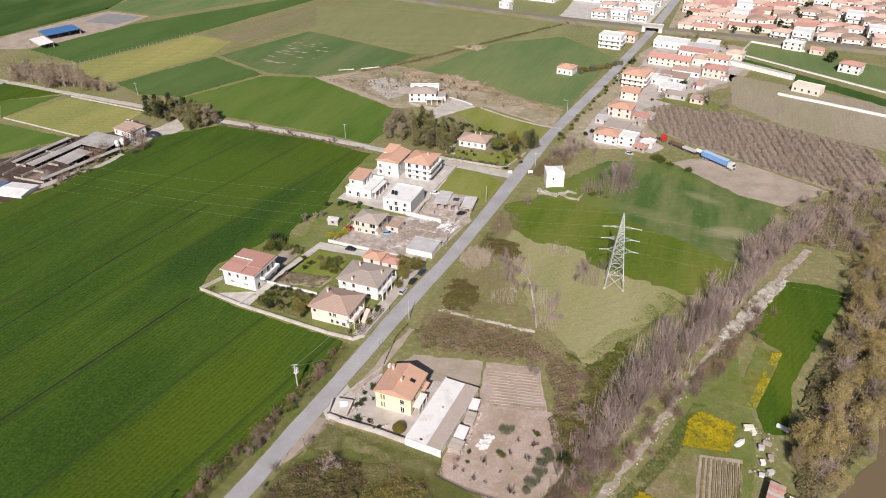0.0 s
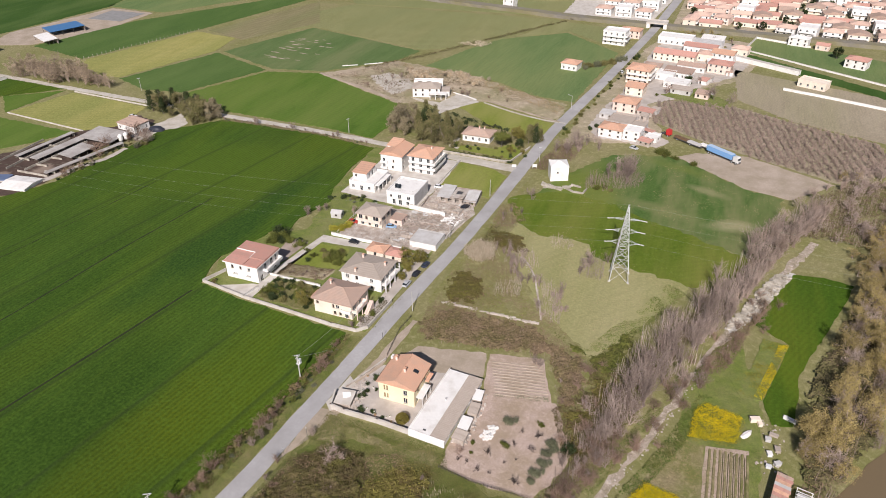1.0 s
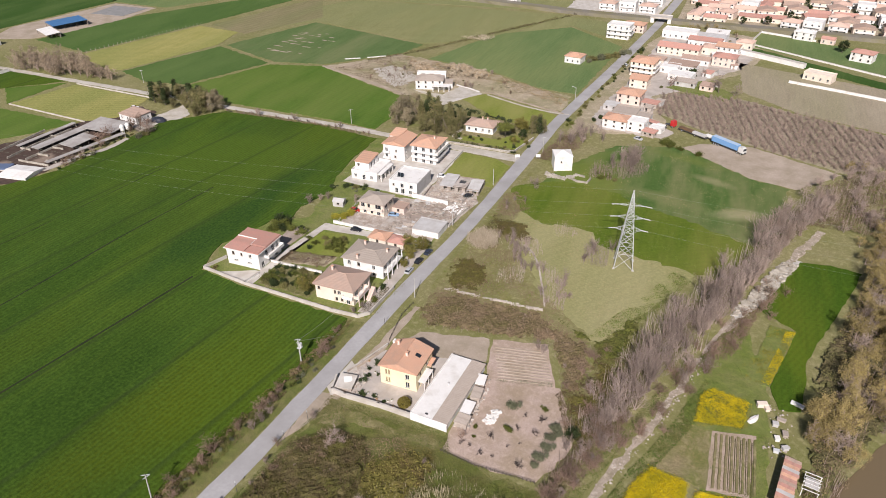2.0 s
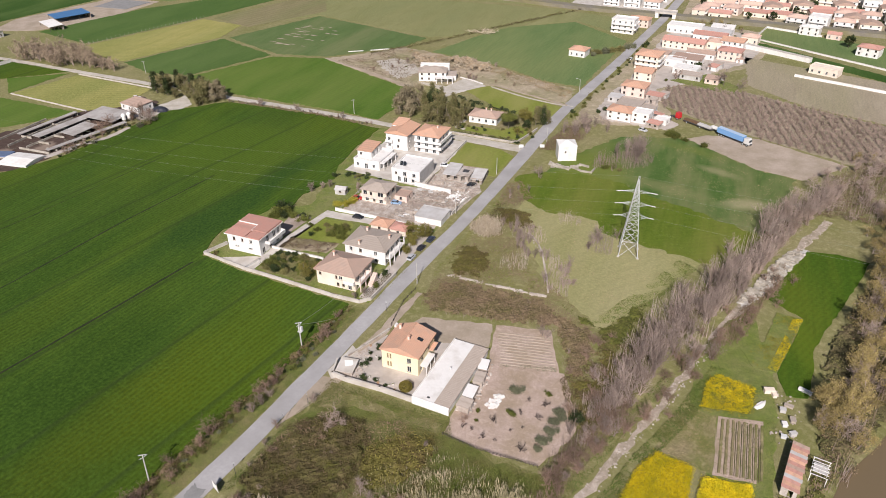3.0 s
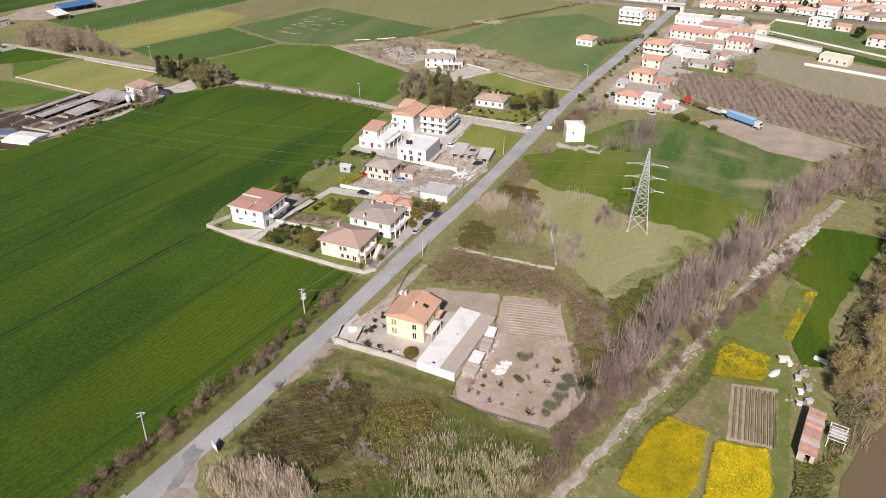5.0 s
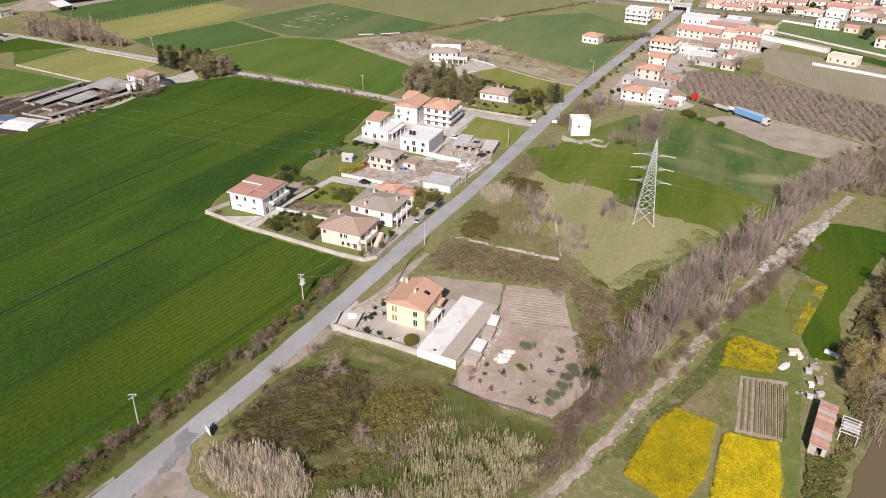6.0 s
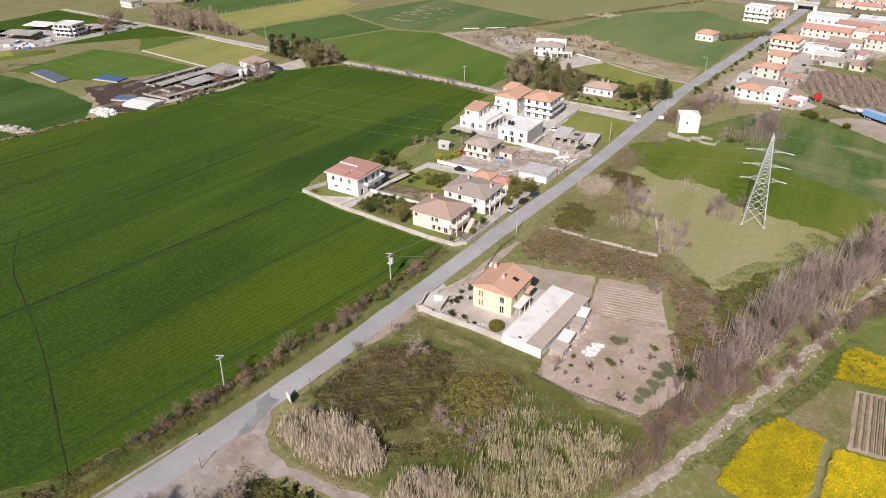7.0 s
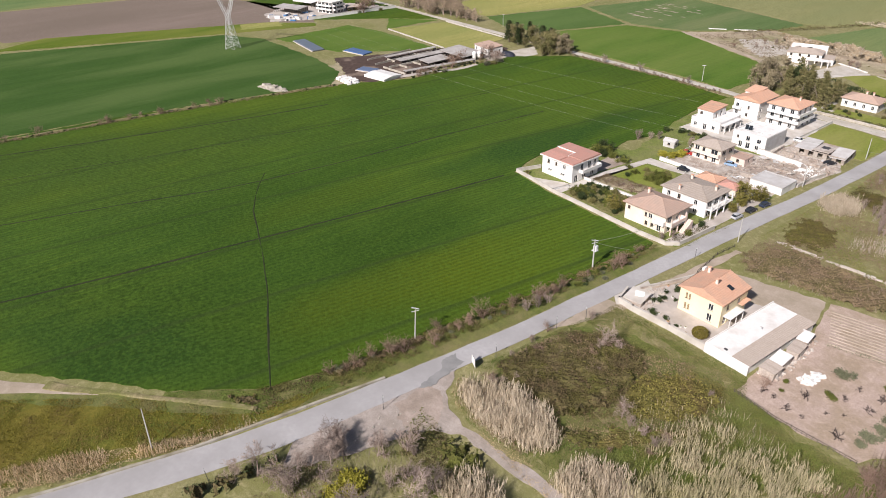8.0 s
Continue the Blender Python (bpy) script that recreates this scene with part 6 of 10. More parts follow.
# wood on the river bank
RIVER_BANK = [(116.5, -24), (117.5, -16), (119, -8), (123, 8), (127, 28), (134, 52), (139, 78), (141, 100)]
for i in range(96):
    x, y = along(RIVER_BANK, (i + rg.random()) / 96)
    x, y = x + (min(rg.uniform(-3, 12), 135 - x if y < 40 else 99) if y > -8 else rg.uniform(-5, 5.5)), y + rg.uniform(-2, 2)
    if rg.random() < 0.6:
        tree(rg.choice(crown_olive), x, y, rg.uniform(0.7, 1.3), "olive-brown riverside tree with thin foliage", "tree", "riverside trees", "riverside_tree", rg.uniform(0, 360))
    else:
        grow(rg.choice(bare_big), x, y, rg.uniform(0.7, 1.0), "leafless grey tree by the river", "tree", "riverside trees", "bare_tree", rg.uniform(0, 360))
for i in range(58):
    x, y = rg.uniform(116, 165), rg.uniform(88, 160)
    if x - 116 < (y - 120) * 0.8 - 4 and y > 125:
        x += 18
    grow(rg.choice(bare_big + bare_multi), x, y, rg.uniform(0.6, 1.0), "leafless tree in the wood beside the fields", "tree", "wood beside the fields", "bare_tree", rg.uniform(0, 360))
for i in range(26):
    tree(rg.choice(crown_olive), rg.uniform(128, 165), rg.uniform(60, 150), rg.uniform(0.45, 0.8), "olive-brown tree in the wood", "tree", "wood beside the fields", "riverside_tree", rg.uniform(0, 360))
def joined(name, rows, material, label, category):
    """Many plants, each a mesh set at its place, as one mesh."""
    wood = []
    for mesh, x, y, size, turn in rows:
        wood.append(placed(mesh, x, y, size, turn))
    stuff(name, np.concatenate(wood), material, label, category)


def placed(mesh, x, y, size, turn):
    co = np.empty(len(mesh.vertices) * 3, np.float32)
    mesh.vertices.foreach_get("co", co)
    co = co.reshape(-1, 3) * size
    c, d = math.cos(radians(turn)), math.sin(radians(turn))
    return (np.column_stack([co[:, 0] * c - co[:, 1] * d + x, co[:, 0] * d + co[:, 1] * c + y, co[:, 2]]).reshape(-1, 4, 3))


joined("bare_wood", far_trees, M["twig"], "far leafless grey trees along stream and river", "wood")
# bare tree groups on the meadow
for cx, cy, n, s in ((48, 45, 5, 0.6), (47, 122, 16, 0.8), (20, 138, 10, 0.6), (24, 147, 8, 0.6), (9, 70, 4, 0.4), (44, -8, 3, 0.4), (40, 17, 5, 0.5), (41, 26, 4, 0.5)):
    for _ in range(n):
        plant(rg.choice(bare_multi + bare_slim), cx + rg.gauss(0, 3.2), cy + rg.gauss(0, 3.2), s * rg.uniform(0.7, 1.2), "leafless pale tree standing in rough meadow grass", "tree", "bare trees on the meadow", "bare_tree", rg.uniform(0, 360))
# orchard rows


def within(poly, x, y):
    ok = False
    for (x0, y0), (x1, y1) in zip(poly, poly[1:] + poly[:1]):
        if (y0 > y) != (y1 > y) and x < (x1 - x0) * (y - y0) / (y1 - y0) + x0:
            ok = not ok
    return ok


ORCHARD = [(45, 191), (53, 220), (90, 221), (114, 209), (151, 194), (154, 164), (131, 146), (97, 161.5), (72, 174)]
fill_in = []
for r in range(22):
    for c in range(34):
        x, y = 40 + c * 3.9 + r * 1.0, 236 - c * 1.5 - r * 4.4
        if within(ORCHARD, x, y):
            for k in (1, 2):
                fill_in.append((rg.choice(orchard_tree), x + 0.34 * k + rg.uniform(-0.35, 0.35), y - 1.47 * k + rg.uniform(-0.3, 0.3), rg.uniform(0.5, 0.8), rg.uniform(0, 360)))
            plant(rg.choice(orchard_tree), x + rg.uniform(-0.4, 0.4), y + rg.uniform(-0.4, 0.4), rg.uniform(0.65, 0.9), "small leafless brown fruit tree in an orchard row", "fruit tree", "orchard rows", "fruit_tree", rg.uniform(0, 360))
joined("orchard_growth", fill_in, M["twig_orchard"], "dense brown leafless growth in the orchard rows", "orchard")
stuff("orchard_weeds", leaves(np.random.default_rng(281), np.column_stack([inside(np.random.default_rng(282), ORCHARD, 9000), np.random.default_rng(283).uniform(0.05, 0.5, 9000)]), 0.5, 0.6), M["twig_orchard"], "brown dead growth between the orchard rows", "undergrowth")
# garden of the yellow house
for x, y, k in ((41.3, -46.2, 1.2), (40.8, -52, 1.0), (49.9, -52.6, 1.35), (51.5, -36.9, 1.2), (51, -41.4, 1.2), (46.7, -41.4, 0.9), (43.7, -51.8, 0.6), (37.5, -50.5, 0.7), (46, -47.6, 0.6), (35.2, -50.8, 0.9), (47.4, -36.4, 0.8), (48.4, -45.6, 0.5)):
    plant(rg.choice(bare_small), x, y, k, "leafless dark fruit tree on bare garden soil", "fruit tree", "garden fruit trees", "fruit_tree", rg.uniform(0, 360), 0.75)
for x, y, k, kind in ((43.4, -34.8, 1.5, 0), (51, -32.2, 0.8, 1), (44.5, -42.1, 1.1, 1), (36.7, -44.2, 0.7, 1), (37.4, -47.3, 0.5, 1), (55.2, -37.9, 1.5, 0), (55.3, -41.4, 1.4, 0), (55, -44.9, 1.4, 0), (54.2, -48.5, 1.5, 0), (56.4, -39.4, 1.1, 0), (53.6, -50.6, 1.0, 0), (34.6, -48.9, 1.1, 2)):
    plant(rg.choice((bush_grey, bush_green, bare_brown)[kind]), x, y, k * (0.5 if kind == 2 else 1), ("grey green shrub in a row on garden soil", "small olive green shrub on garden soil", "reddish leafless shrub on garden soil")[kind], "shrub", "garden shrubs", "shrub", rg.uniform(0, 360))
plant(bare_big[3], 62, -24.9, 0.8, "wide pale leafless tree in the scrub", "tree", "", "bare_tree", 120)
plant(bush_dark[0], 60, -38.4, 1.9, "dense dark round evergreen beside the garden", "shrub", "", "evergreen_shrub", 0, 1.3)
rng0 = np.random.default_rng(77)
ball = rng0.normal(size=(3200, 3))
ball = ball / np.linalg.norm(ball, axis=1, keepdims=True) * (1.0 - 0.25 * rng0.uniform(0, 1, (3200, 1)) ** 2) * (1.75, 1.75, 1.25) + (0, 0, 1.2)
ball[:, 2] = np.clip(ball[:, 2], 0.03, None)
M["leaf_ball"] = leafy("clipped_olive_leaves", (0.12, 0.10, 0.022), (0.22, 0.18, 0.04), (0.16, 0.13, 0.03))
plant(quads_mesh("bush", leaves(rng0, ball, 0.22, 0.2), M["leaf_ball"]), 17.2, -44.0, 1.0, "round clipped olive shrub in the yard", "shrub", "yard shrubs", "shrub", 20)
for x, y, s in ((5.2, -44.4, 1.0), (8.4, -43.8, 0.8), (11.8, -44.6, 0.6), (3.0, -39.4, 1.1), (3.6, -37.4, 0.8), (3.4, -32, 1.0), (2.4, -34.8, 0.7), (5.6, -36, 0.5)):
    plant(rg.choice(bush_dark), x, y, s, "small dark shrub in the paved yard", "shrub", "yard shrubs", "shrub", rg.uniform(0, 360))
# villas' gardens
for x, y, s in ((-65, 20, 2.3), (-62.5, 21, 1.7), (-54, 21, 1.7), (-56, 24, 1.2), (-38.5, 20, 1.6), (-50, 19, 0.9), (-56.5, 0.2, 0.9), (-69.5, -9, 1.0), (-49.5, -8, 1.5), (-46, -9, 1.2), (-43, -8, 1.4), (-34, -9.5, 1.5), (-47, -3, 1.3), (-40, -1, 1.6), (-37, -8, 1.5), (-33, -5, 1.3), (-45, -5, 1.0), (-37, 22, 1.7), (-41, 18, 1.4), (-63, 24, 1.9), (-66, 23.5, 2.0), (-59, 22, 1.6), (-48, -10, 1.3), (-44.5, -10.5, 1.2), (-41, -10, 1.5), (-38.5, -4, 1.4), (-43, -3, 1.3), (-35.5, -2.5, 1.3), (-49, -5, 1.2), (-46.5, -0.8, 1.1), (-33, -1.5, 1.2), (-39, -8, 1.2), (-12, 7, 1.0), (-11.5, 1, 1.1), (-10.8, -6, 1.0), (-44, 21, 1.2), (-46, 13.5, 1.0), (-57, 60, 1.4), (-62, 57, 1.3), (-53, 60.5, 1.2)):
    plant(rg.choice(bush_dark + bush_green + bush_olive), x, y, s, "bushy evergreen shrub in a villa garden", "shrub", "garden bushes", "garden_bush", rg.uniform(0, 360), 1.15)
for x, y, s in ((-12, 24, 1.0), (-8.8, 27.0, 1.05), (-14.8, 28, 0.9), (-10.5, 20.5, 0.8), (-36, -7.5, 0.75), (-33, -9.5, 0.65), (-31.5, -6, 0.8), (-10.2, 15, 0.6)):
    tree(rg.choice(crown_green), x, y, s, "round evergreen tree by the garden wall", "tree", "villa trees", "garden_tree", rg.uniform(0, 360))
for x, y in ((-46, 37), (-44, 39.5), (-48, 36)):
    plant(bush_lime[0], x, y, 1.7, "yellow green leafy bush by the red car", "shrub", "lime bushes", "garden_bush", rg.uniform(0, 360))
for x, y, s in ((-59, 48, 0.8), (-47, 49, 0.9), (-61, 46, 0.7), (-45, 51, 0.7)):
    plant(rg.choice(bare_multi), x, y, s * 0.8, "round leafless bush on the grass", "shrub", "bare bushes", "bare_bush", rg.uniform(0, 360))
for i in range(14):
    plant(rg.choice(bush_dark + bush_grey), -58 + rg.uniform(-3, 18), 61.5 + rg.uniform(-4, 2), rg.uniform(0.5, 1.0), "small bush along the houses' fence", "shrub", "fence bushes", "garden_bush", rg.uniform(0, 360))
shrub_rng = random.Random(91)
for _ in range(34):
    x, y = shrub_rng.uniform(-50, -31.8), shrub_rng.uniform(-11.6, 0.6)
    if y < -9.5 or x > -36 or x < -46 or shrub_rng.random() < 0.45:
        plant(shrub_rng.choice(bush_dark + bush_green), x, y, shrub_rng.uniform(0.6, 1.3), "dark shrub in the walled villa garden", "shrub", "garden bushes", "garden_bush", shrub_rng.uniform(0, 360), 1.2)
for _ in range(16):
    x, y = shrub_rng.uniform(-51, -35.4), shrub_rng.uniform(3.4, 10.6)
    plant(shrub_rng.choice(bare_brown + bare_multi), x, y, shrub_rng.uniform(0.14, 0.24), "leafless grey shrub in the overgrown hedge plot", "shrub", "hedge plot shrubs", "bare_shrub", shrub_rng.uniform(0, 360))
for x, y, k in ((-39, 16, 1.5), (-36.6, 18.6, 1.7), (-40.6, 20.6, 1.2), (-34.8, 15.4, 1.4), (-45.6, 16.8, 1.0)):
    plant(bush_green[0], x, y, k, "rounded olive green bush on the villa lawn", "shrub", "lawn bushes", "garden_bush", 50 * k, 1.2)
# hedge and trees of the northern house
for i in range(26):
    plant(rg.choice(bush_dark), -33 + i * 1.2, 117.0 - i * 0.05, rg.uniform(0.65, 0.9), "clipped dark hedge bush behind the lane wall", "hedge", "northern hedge", "hedge_bush", rg.uniform(0, 360))
crown_fir = [make_crown(200 + i, 9.5, 2.5, 1700, 0.4, "leaf_ever" if i < 3 else "leaf_dark", "cone", 0.05) for i in range(4)]
for x, y, s, k in ((-67, 129, 1.2, "o"), (-64.5, 134, 1.4, "o"), (-61, 128, 1.05, "o"), (-69, 141, 1.2, "o"), (-62, 141, 1.35, "o"), (-57.5, 137, 1.1, "f"), (-55, 142, 1.25, "d"), (-58, 148, 1.2, "f"), (-53, 148, 1.0, "f"), (-51, 140, 1.1, "d"),
                   (-50.4, 124, 1.0, "y"), (-47, 127.4, 1.15, "y"), (-43.4, 123.4, 0.95, "f"), (-40.4, 127, 1.05, "f"), (-37.4, 124.4, 0.95, "f"), (-35.4, 130, 0.85, "d"), (-46, 134, 1.1, "f"), (-41, 135.5, 1.0, "f"), (-36.6, 138.6, 0.9, "d"), (-44.6, 143, 0.95, "f"), (-33.8, 121.6, 0.6, "f"),
                   (-12.2, 130.6, 1.0, "p"), (-6.4, 141, 1.25, "g"), (-9.6, 145, 1.1, "g"), (-1.4, 139, 0.95, "f"), (1.4, 141.4, 0.85, "f"), (-0.4, 144, 0.9, "d"), (3.4, 142.8, 0.7, "f"), (-4, 133, 0.6, "d"), (-6.8, 127, 0.55, "g"), (-1, 127, 0.5, "g"), (-14.4, 140, 0.55, "d"), (-10.6, 137, 0.5, "d")):
    tree(rg.choice({"d": crown_ever[:2] + crown_dark[:1], "f": crown_fir, "o": crown_brown, "y": crown_ever, "p": crown_pine, "g": crown_green}[k]), x, y, s, "tall brownish tree behind the white houses" if k == "o" else "dark conifer in the northern house's garden" if k == "f" else "evergreen tree in the northern house's garden", "tree", "northern trees", "garden_tree", rg.uniform(0, 360))
for x, y, k in ((-48, 155, 1.2), (-45, 150, 1.4), (-41, 148, 1.1), (-38, 152, 1.5), (-35, 146, 1.2), (-31, 148, 1.4), (-27, 147, 1.2), (-50, 150, 1.2), (-43, 146, 1.0)):
    plant(bush_dark[0], x, y, k, "dark spreading shrub behind the northern house", "shrub", "northern shrubs", "garden_bush", 70 * k, 1.3)
# farm and lane trees
for x, y, s, k in ((-204, 113, 0.85, 0), (-200.5, 110.4, 1.0, 0), (-196.5, 111.6, 0.95, 1), (-193, 109.6, 0.8, 0), (-199, 116.8, 0.75, 1), (-195, 120.6, 0.9, 0), (-191, 118, 0.8, 0), (-182.5, 118, 0.9, 0), (-178, 115, 0.8, 1), (-174.6, 112.4, 0.85, 1), (-171, 108.6, 0.9, 1), (-167.4, 106.4, 1.0, 1), (-164.6, 113, 0.9, 2), (-166.4, 118, 0.8, 2), (-163, 109, 0.6, 2), (-186, 108, 0.5, 1), (-206.4, 116, 0.8, 0), (-202.6, 118.4, 0.8, 0), (-188, 116, 0.9, 1), (-185, 119.6, 0.85, 0), (-180, 111, 0.7, 1), (-176.4, 117, 0.9, 0), (-172.4, 114.6, 0.95, 1), (-169, 111.4, 0.9, 1), (-161.6, 114.6, 0.7, 2), (-168.6, 102.6, 0.7, 1)):
    tree(rg.choice((crown_cone, crown_ever, crown_brown)[k]), x, y, s * 1.25, ("dark conifer beside the farm lane", "grey green evergreen beside the farm lane", "brownish tree beside the farm lane")[k], "tree", "farm conifers", "farm_tree", rg.uniform(0, 360))
M["leaf_tan"] = leafy("tan_poplar_twigs", (0.28, 0.215, 0.15), (0.42, 0.335, 0.25), (0.33, 0.26, 0.185))
crown_poplar = [make_airy(240 + i, 12.0, 1500, 0.34, "leaf_tan") for i in range(3)]
for i in range(36):
    tree(rg.choice(crown_poplar), -320 + i * 2.0 + rg.uniform(-1, 1), 131 + rg.uniform(-2, 4), rg.uniform(0.8, 1.3) * (1 if i < 27 else 0.6), "tall brownish tree in the row along the lane", "tree", "lane tree row", "lane_tree", rg.uniform(0, 360))
for x, y, s in ((-188, 66, 0.8), (-187, 62, 0.7), (-186, 58, 0.8), (-190, 45, 0.7), (-188, 40, 0.6), (-186, 78, 0.9), (-184, 81, 0.9), (-187, 74, 0.8)):
    plant(rg.choice(bush_grey + bush_olive + bare_brown), x, y, s * 1.5, "overgrown shrub beside the stables", "shrub", "stable shrubs", "bare_shrub", rg.uniform(0, 360))
# bushes by the truck and along the road
for x, y, s in ((58, 149, 2.0), (61, 147, 1.8), (65, 145, 1.2), (73.4, 141.2, 1.6)):
    plant(rg.choice(bush_olive + bush_green), x, y, s, "round olive bush at the edge of the bare field", "shrub", "field edge bushes", "field_bush", rg.uniform(0, 360), 1.3)
for x, y, s in ((38, 104, 1.4), (41, 106, 1.5), (44, 104, 1.2), (36, 108, 1.1)):
    plant(rg.choice(bush_green + bush_olive), x, y, s, "green bush among the bare trees", "shrub", "meadow bushes", "meadow_bush", rg.uniform(0, 360))
for x, y, s in ((-13.5, -62, 1.3), (-14.5, -65, 1.1), (-13.4, -59, 0.9)):
    plant(rg.choice(bare_multi), x, y, s * 0.55, "pale leafless shrub between field and road", "shrub", "roadside shrubs", "roadside_shrub", rg.uniform(0, 360))
for x, y, s in ((6, -63, 0.8), (22, -77, 0.6), (9, -61, 0.5), (-12.5, -11, 0.5), (-13.6, -14, 0.5), (-4, -131.5, 0.6), (-6, -127, 0.7), (7, -116, 0.7), (10, -114, 0.6), (-1, -115, 0.5), (4, -112, 0.5), (12, -112, 0.6), (-1, -127, 0.6)):
    plant(rg.choice(bare_big + bare_multi), x, y, s, "leafless tangled tree beside the road", "tree", "roadside bare trees", "bare_tree", rg.uniform(0, 360))
hummock([(4.4, -104.4), (8, -102.8), (12.6, -103), (17, -107.2), (15.4, -110.4), (12, -111.4), (7, -109.4)], 2.2, "green_mass", "leaf_green", "tall green bramble mound between the tracks", seed=230, lump=2.4)
# dark growth added below the road in place of the slope's tree shadow
hummock([(-15.2, -147), (-13.2, -138), (-11.2, -130), (-9.0, -131), (-9.6, -139), (-11.4, -147)], 2.6, "bramble_mass", "leaf_dark", "dark mound standing in for shade on the road bank", seed=231, lump=2.0)
for x, y, s in ((1.2, -124.6, 2.2), (4.0, -124.2, 2.0), (2.6, -122.6, 1.8), (2.4, -126.8, 1.9)):
    plant(rg.choice(bush_lime), x, y, s, "yellow green leafy bush beside the track", "shrub", "track bushes", "leafy_bush", rg.uniform(0, 360))
for x, y, s in ((36, 169, 1.0), (24.5, 170, 1.3), (22, 166, 1.2), (27, 174, 1.1), (60, 258, 2.0), (57, 262, 1.4), (26, 292, 1.6), (25, 288, 1.2), (7, 268, 1.8), (3, 264, 1.6), (-1, 262, 1.8), (-4, 266, 1.6), (10, 272, 1.6), (0, 258, 1.5), (5, 266, 2.2), (9, 270, 2.2), (13, 274, 2.2), (16, 280, 2.0), (1, 262, 2.0), (19, 284, 1.8)):
    plant(rg.choice(bush_grey + bush_olive if y > 255 and x < 21 else bush_dark + bush_green), x, y, s, "dense evergreen bush by the houses", "shrub", "house bushes", "garden_bush", rg.uniform(0, 360), 1.5)
plant(bare_big[1], 76, 229, 1.25, "wide leafless tree behind the houses", "tree", "", "bare_tree")
plant(bare_big[2], 84, 226, 0.9, "leafless tree behind the houses", "tree", "", "bare_tree")
tree(crown_dark[1], 142, 331, 0.95, "wide dark round tree beside the villa", "tree", "", "garden_tree")

# ---- thickets, reeds, flowers, grass ----
# undergrowth on the river bank, its colour darkened in place of tree shade
hummock([(112, -26), (114.2, -6), (114.4, 8), (119, 22), (125.4, 40), (131, 58), (140, 62), (136, 40), (135.4, 24), (132.6, 6), (130.6, -9), (126, -15.6), (121.4, -23), (116, -31)], 1.5, "bank_mass", "leaf_olive", "tangled undergrowth on the river bank, darkened for tree shade", "undergrowth", "undergrowth", seed=301, lump=2.6, dense=4)
hummock([(104, -44), (103.4, -54), (101, -64), (108, -62), (112, -46), (116, -34), (110.6, -28), (110.4, -40)], 0.9, "green_mass", "leaf_olive", "dark green scrub behind the shack", "undergrowth", "undergrowth", seed=302, lump=2.2, dense=6)
hummock([(-34, -131.6), (-29, -125.4), (-25.8, -125.4), (-25.6, -127.4), (-29.6, -130.6)], 0.9, "bramble_mass", "bramble", "dark bramble mound at the corner of the wheat", seed=306, lump=1.6)
plant(bare_multi[0], 24.4, -77.4, 0.5, "leafless grey bush among the brambles", "shrub", "bramble shrubs", "bare_shrub", 40)
# tall reeds and a hedge near the white villa
hummock([(-102, 214), (-92, 206), (-77, 203), (-75, 209), (-84, 215), (-97, 221)], 3.2, "tan_mass", "reed", "tall pale dry reed bank on the waste land", "reeds", "dry_reeds", seed=303, lump=4.0, dense=5, size=0.5, step=0.8)
hummock([(-77, 225), (-62, 222.6), (-47, 213.6), (-50, 205), (-57, 203), (-66, 210), (-77, 214)], 3.4, "tan_mass", "reed", "tall pale dry reed bank on the waste land", "reeds", "dry_reeds", seed=304, lump=4.0, dense=5, size=0.5, step=0.8)
hummock([(-50.6, 163.4), (-39.4, 158.8), (-28, 154.4), (-14.4, 151.8), (-14.8, 149), (-28.6, 151.2), (-40, 155.4), (-51, 160)], 2.0, "dark_mass", "leaf_dark", "dark clipped hedge behind the northern garden", "hedge", "garden_hedge", seed=305, lump=2.0, dense=5, size=0.4, step=0.6)
hummock([(-4.6, -86), (-4.2, -76), (-2.6, -66), (3, -60), (11, -58), (16, -61), (19, -68), (18.5, -78), (16, -85), (8, -87), (2, -88.5)], 1.5, "bramble_mass", "bramble", "dense dark brown bramble mounds", seed=201, lump=4.0)
hummock([(3, -89.4), (9, -87.4), (17, -86), (20, -82), (24, -84), (24, -88), (20, -90.6), (14, -88.6), (8, -88.2)], 1.2, "bramble_mass", "bramble", "dark bramble fringe behind the reeds", seed=291, lump=2.2)
hummock([(21, -80), (26, -75), (30, -70), (33, -66), (35, -68), (31, -78), (26, -86), (22, -87)], 0.8, "olive_mass", "weeds", "olive weeds before the reeds", seed=292, lump=2.0)
thicket([(16, -92), (24, -84), (32, -74), (38, -64), (56, -60), (50, -70), (36, -84), (26, -96)], 0.45, 12, 0.28, "lush", "lush green weeds among the reeds", "weeds", "weeds", seed=293, gaps=0.25)
thicket([(-7, -91), (-4, -96.4), (4, -99.4), (16, -98.4), (26, -97), (24, -92), (16, -97), (6, -98.4), (-2, -96.8), (-5, -92)], 0.35, 13, 0.24, "lush", "green grass between the reeds and the track", "grass", "verge_grass", seed=294, gaps=0.2)
hummock([(17, -66), (20, -60), (26, -56), (31, -57), (33, -63), (29, -72), (22, -76), (18.5, -73)], 1.5, "olive_mass", "leaf_warm", "dense olive green bramble mounds", seed=202, lump=3.0)
hummock([(5.2, 13.9), (9.7, 8.6), (18.2, 10), (19.6, 16.9), (15.7, 24.5), (10.4, 28), (5.4, 28), (4.0, 20.9)], 0.55, "olive_mass", "bramble", "dark olive bramble patch beside the road", seed=203, lump=1.6)
hummock([(7.4, 56), (19.6, 58), (25.8, 47.3), (22.6, 44.4), (15, 45.4), (9.5, 49)], 0.55, "olive_mass", "bramble", "dark olive bramble patch beside the road", seed=204, lump=1.6)
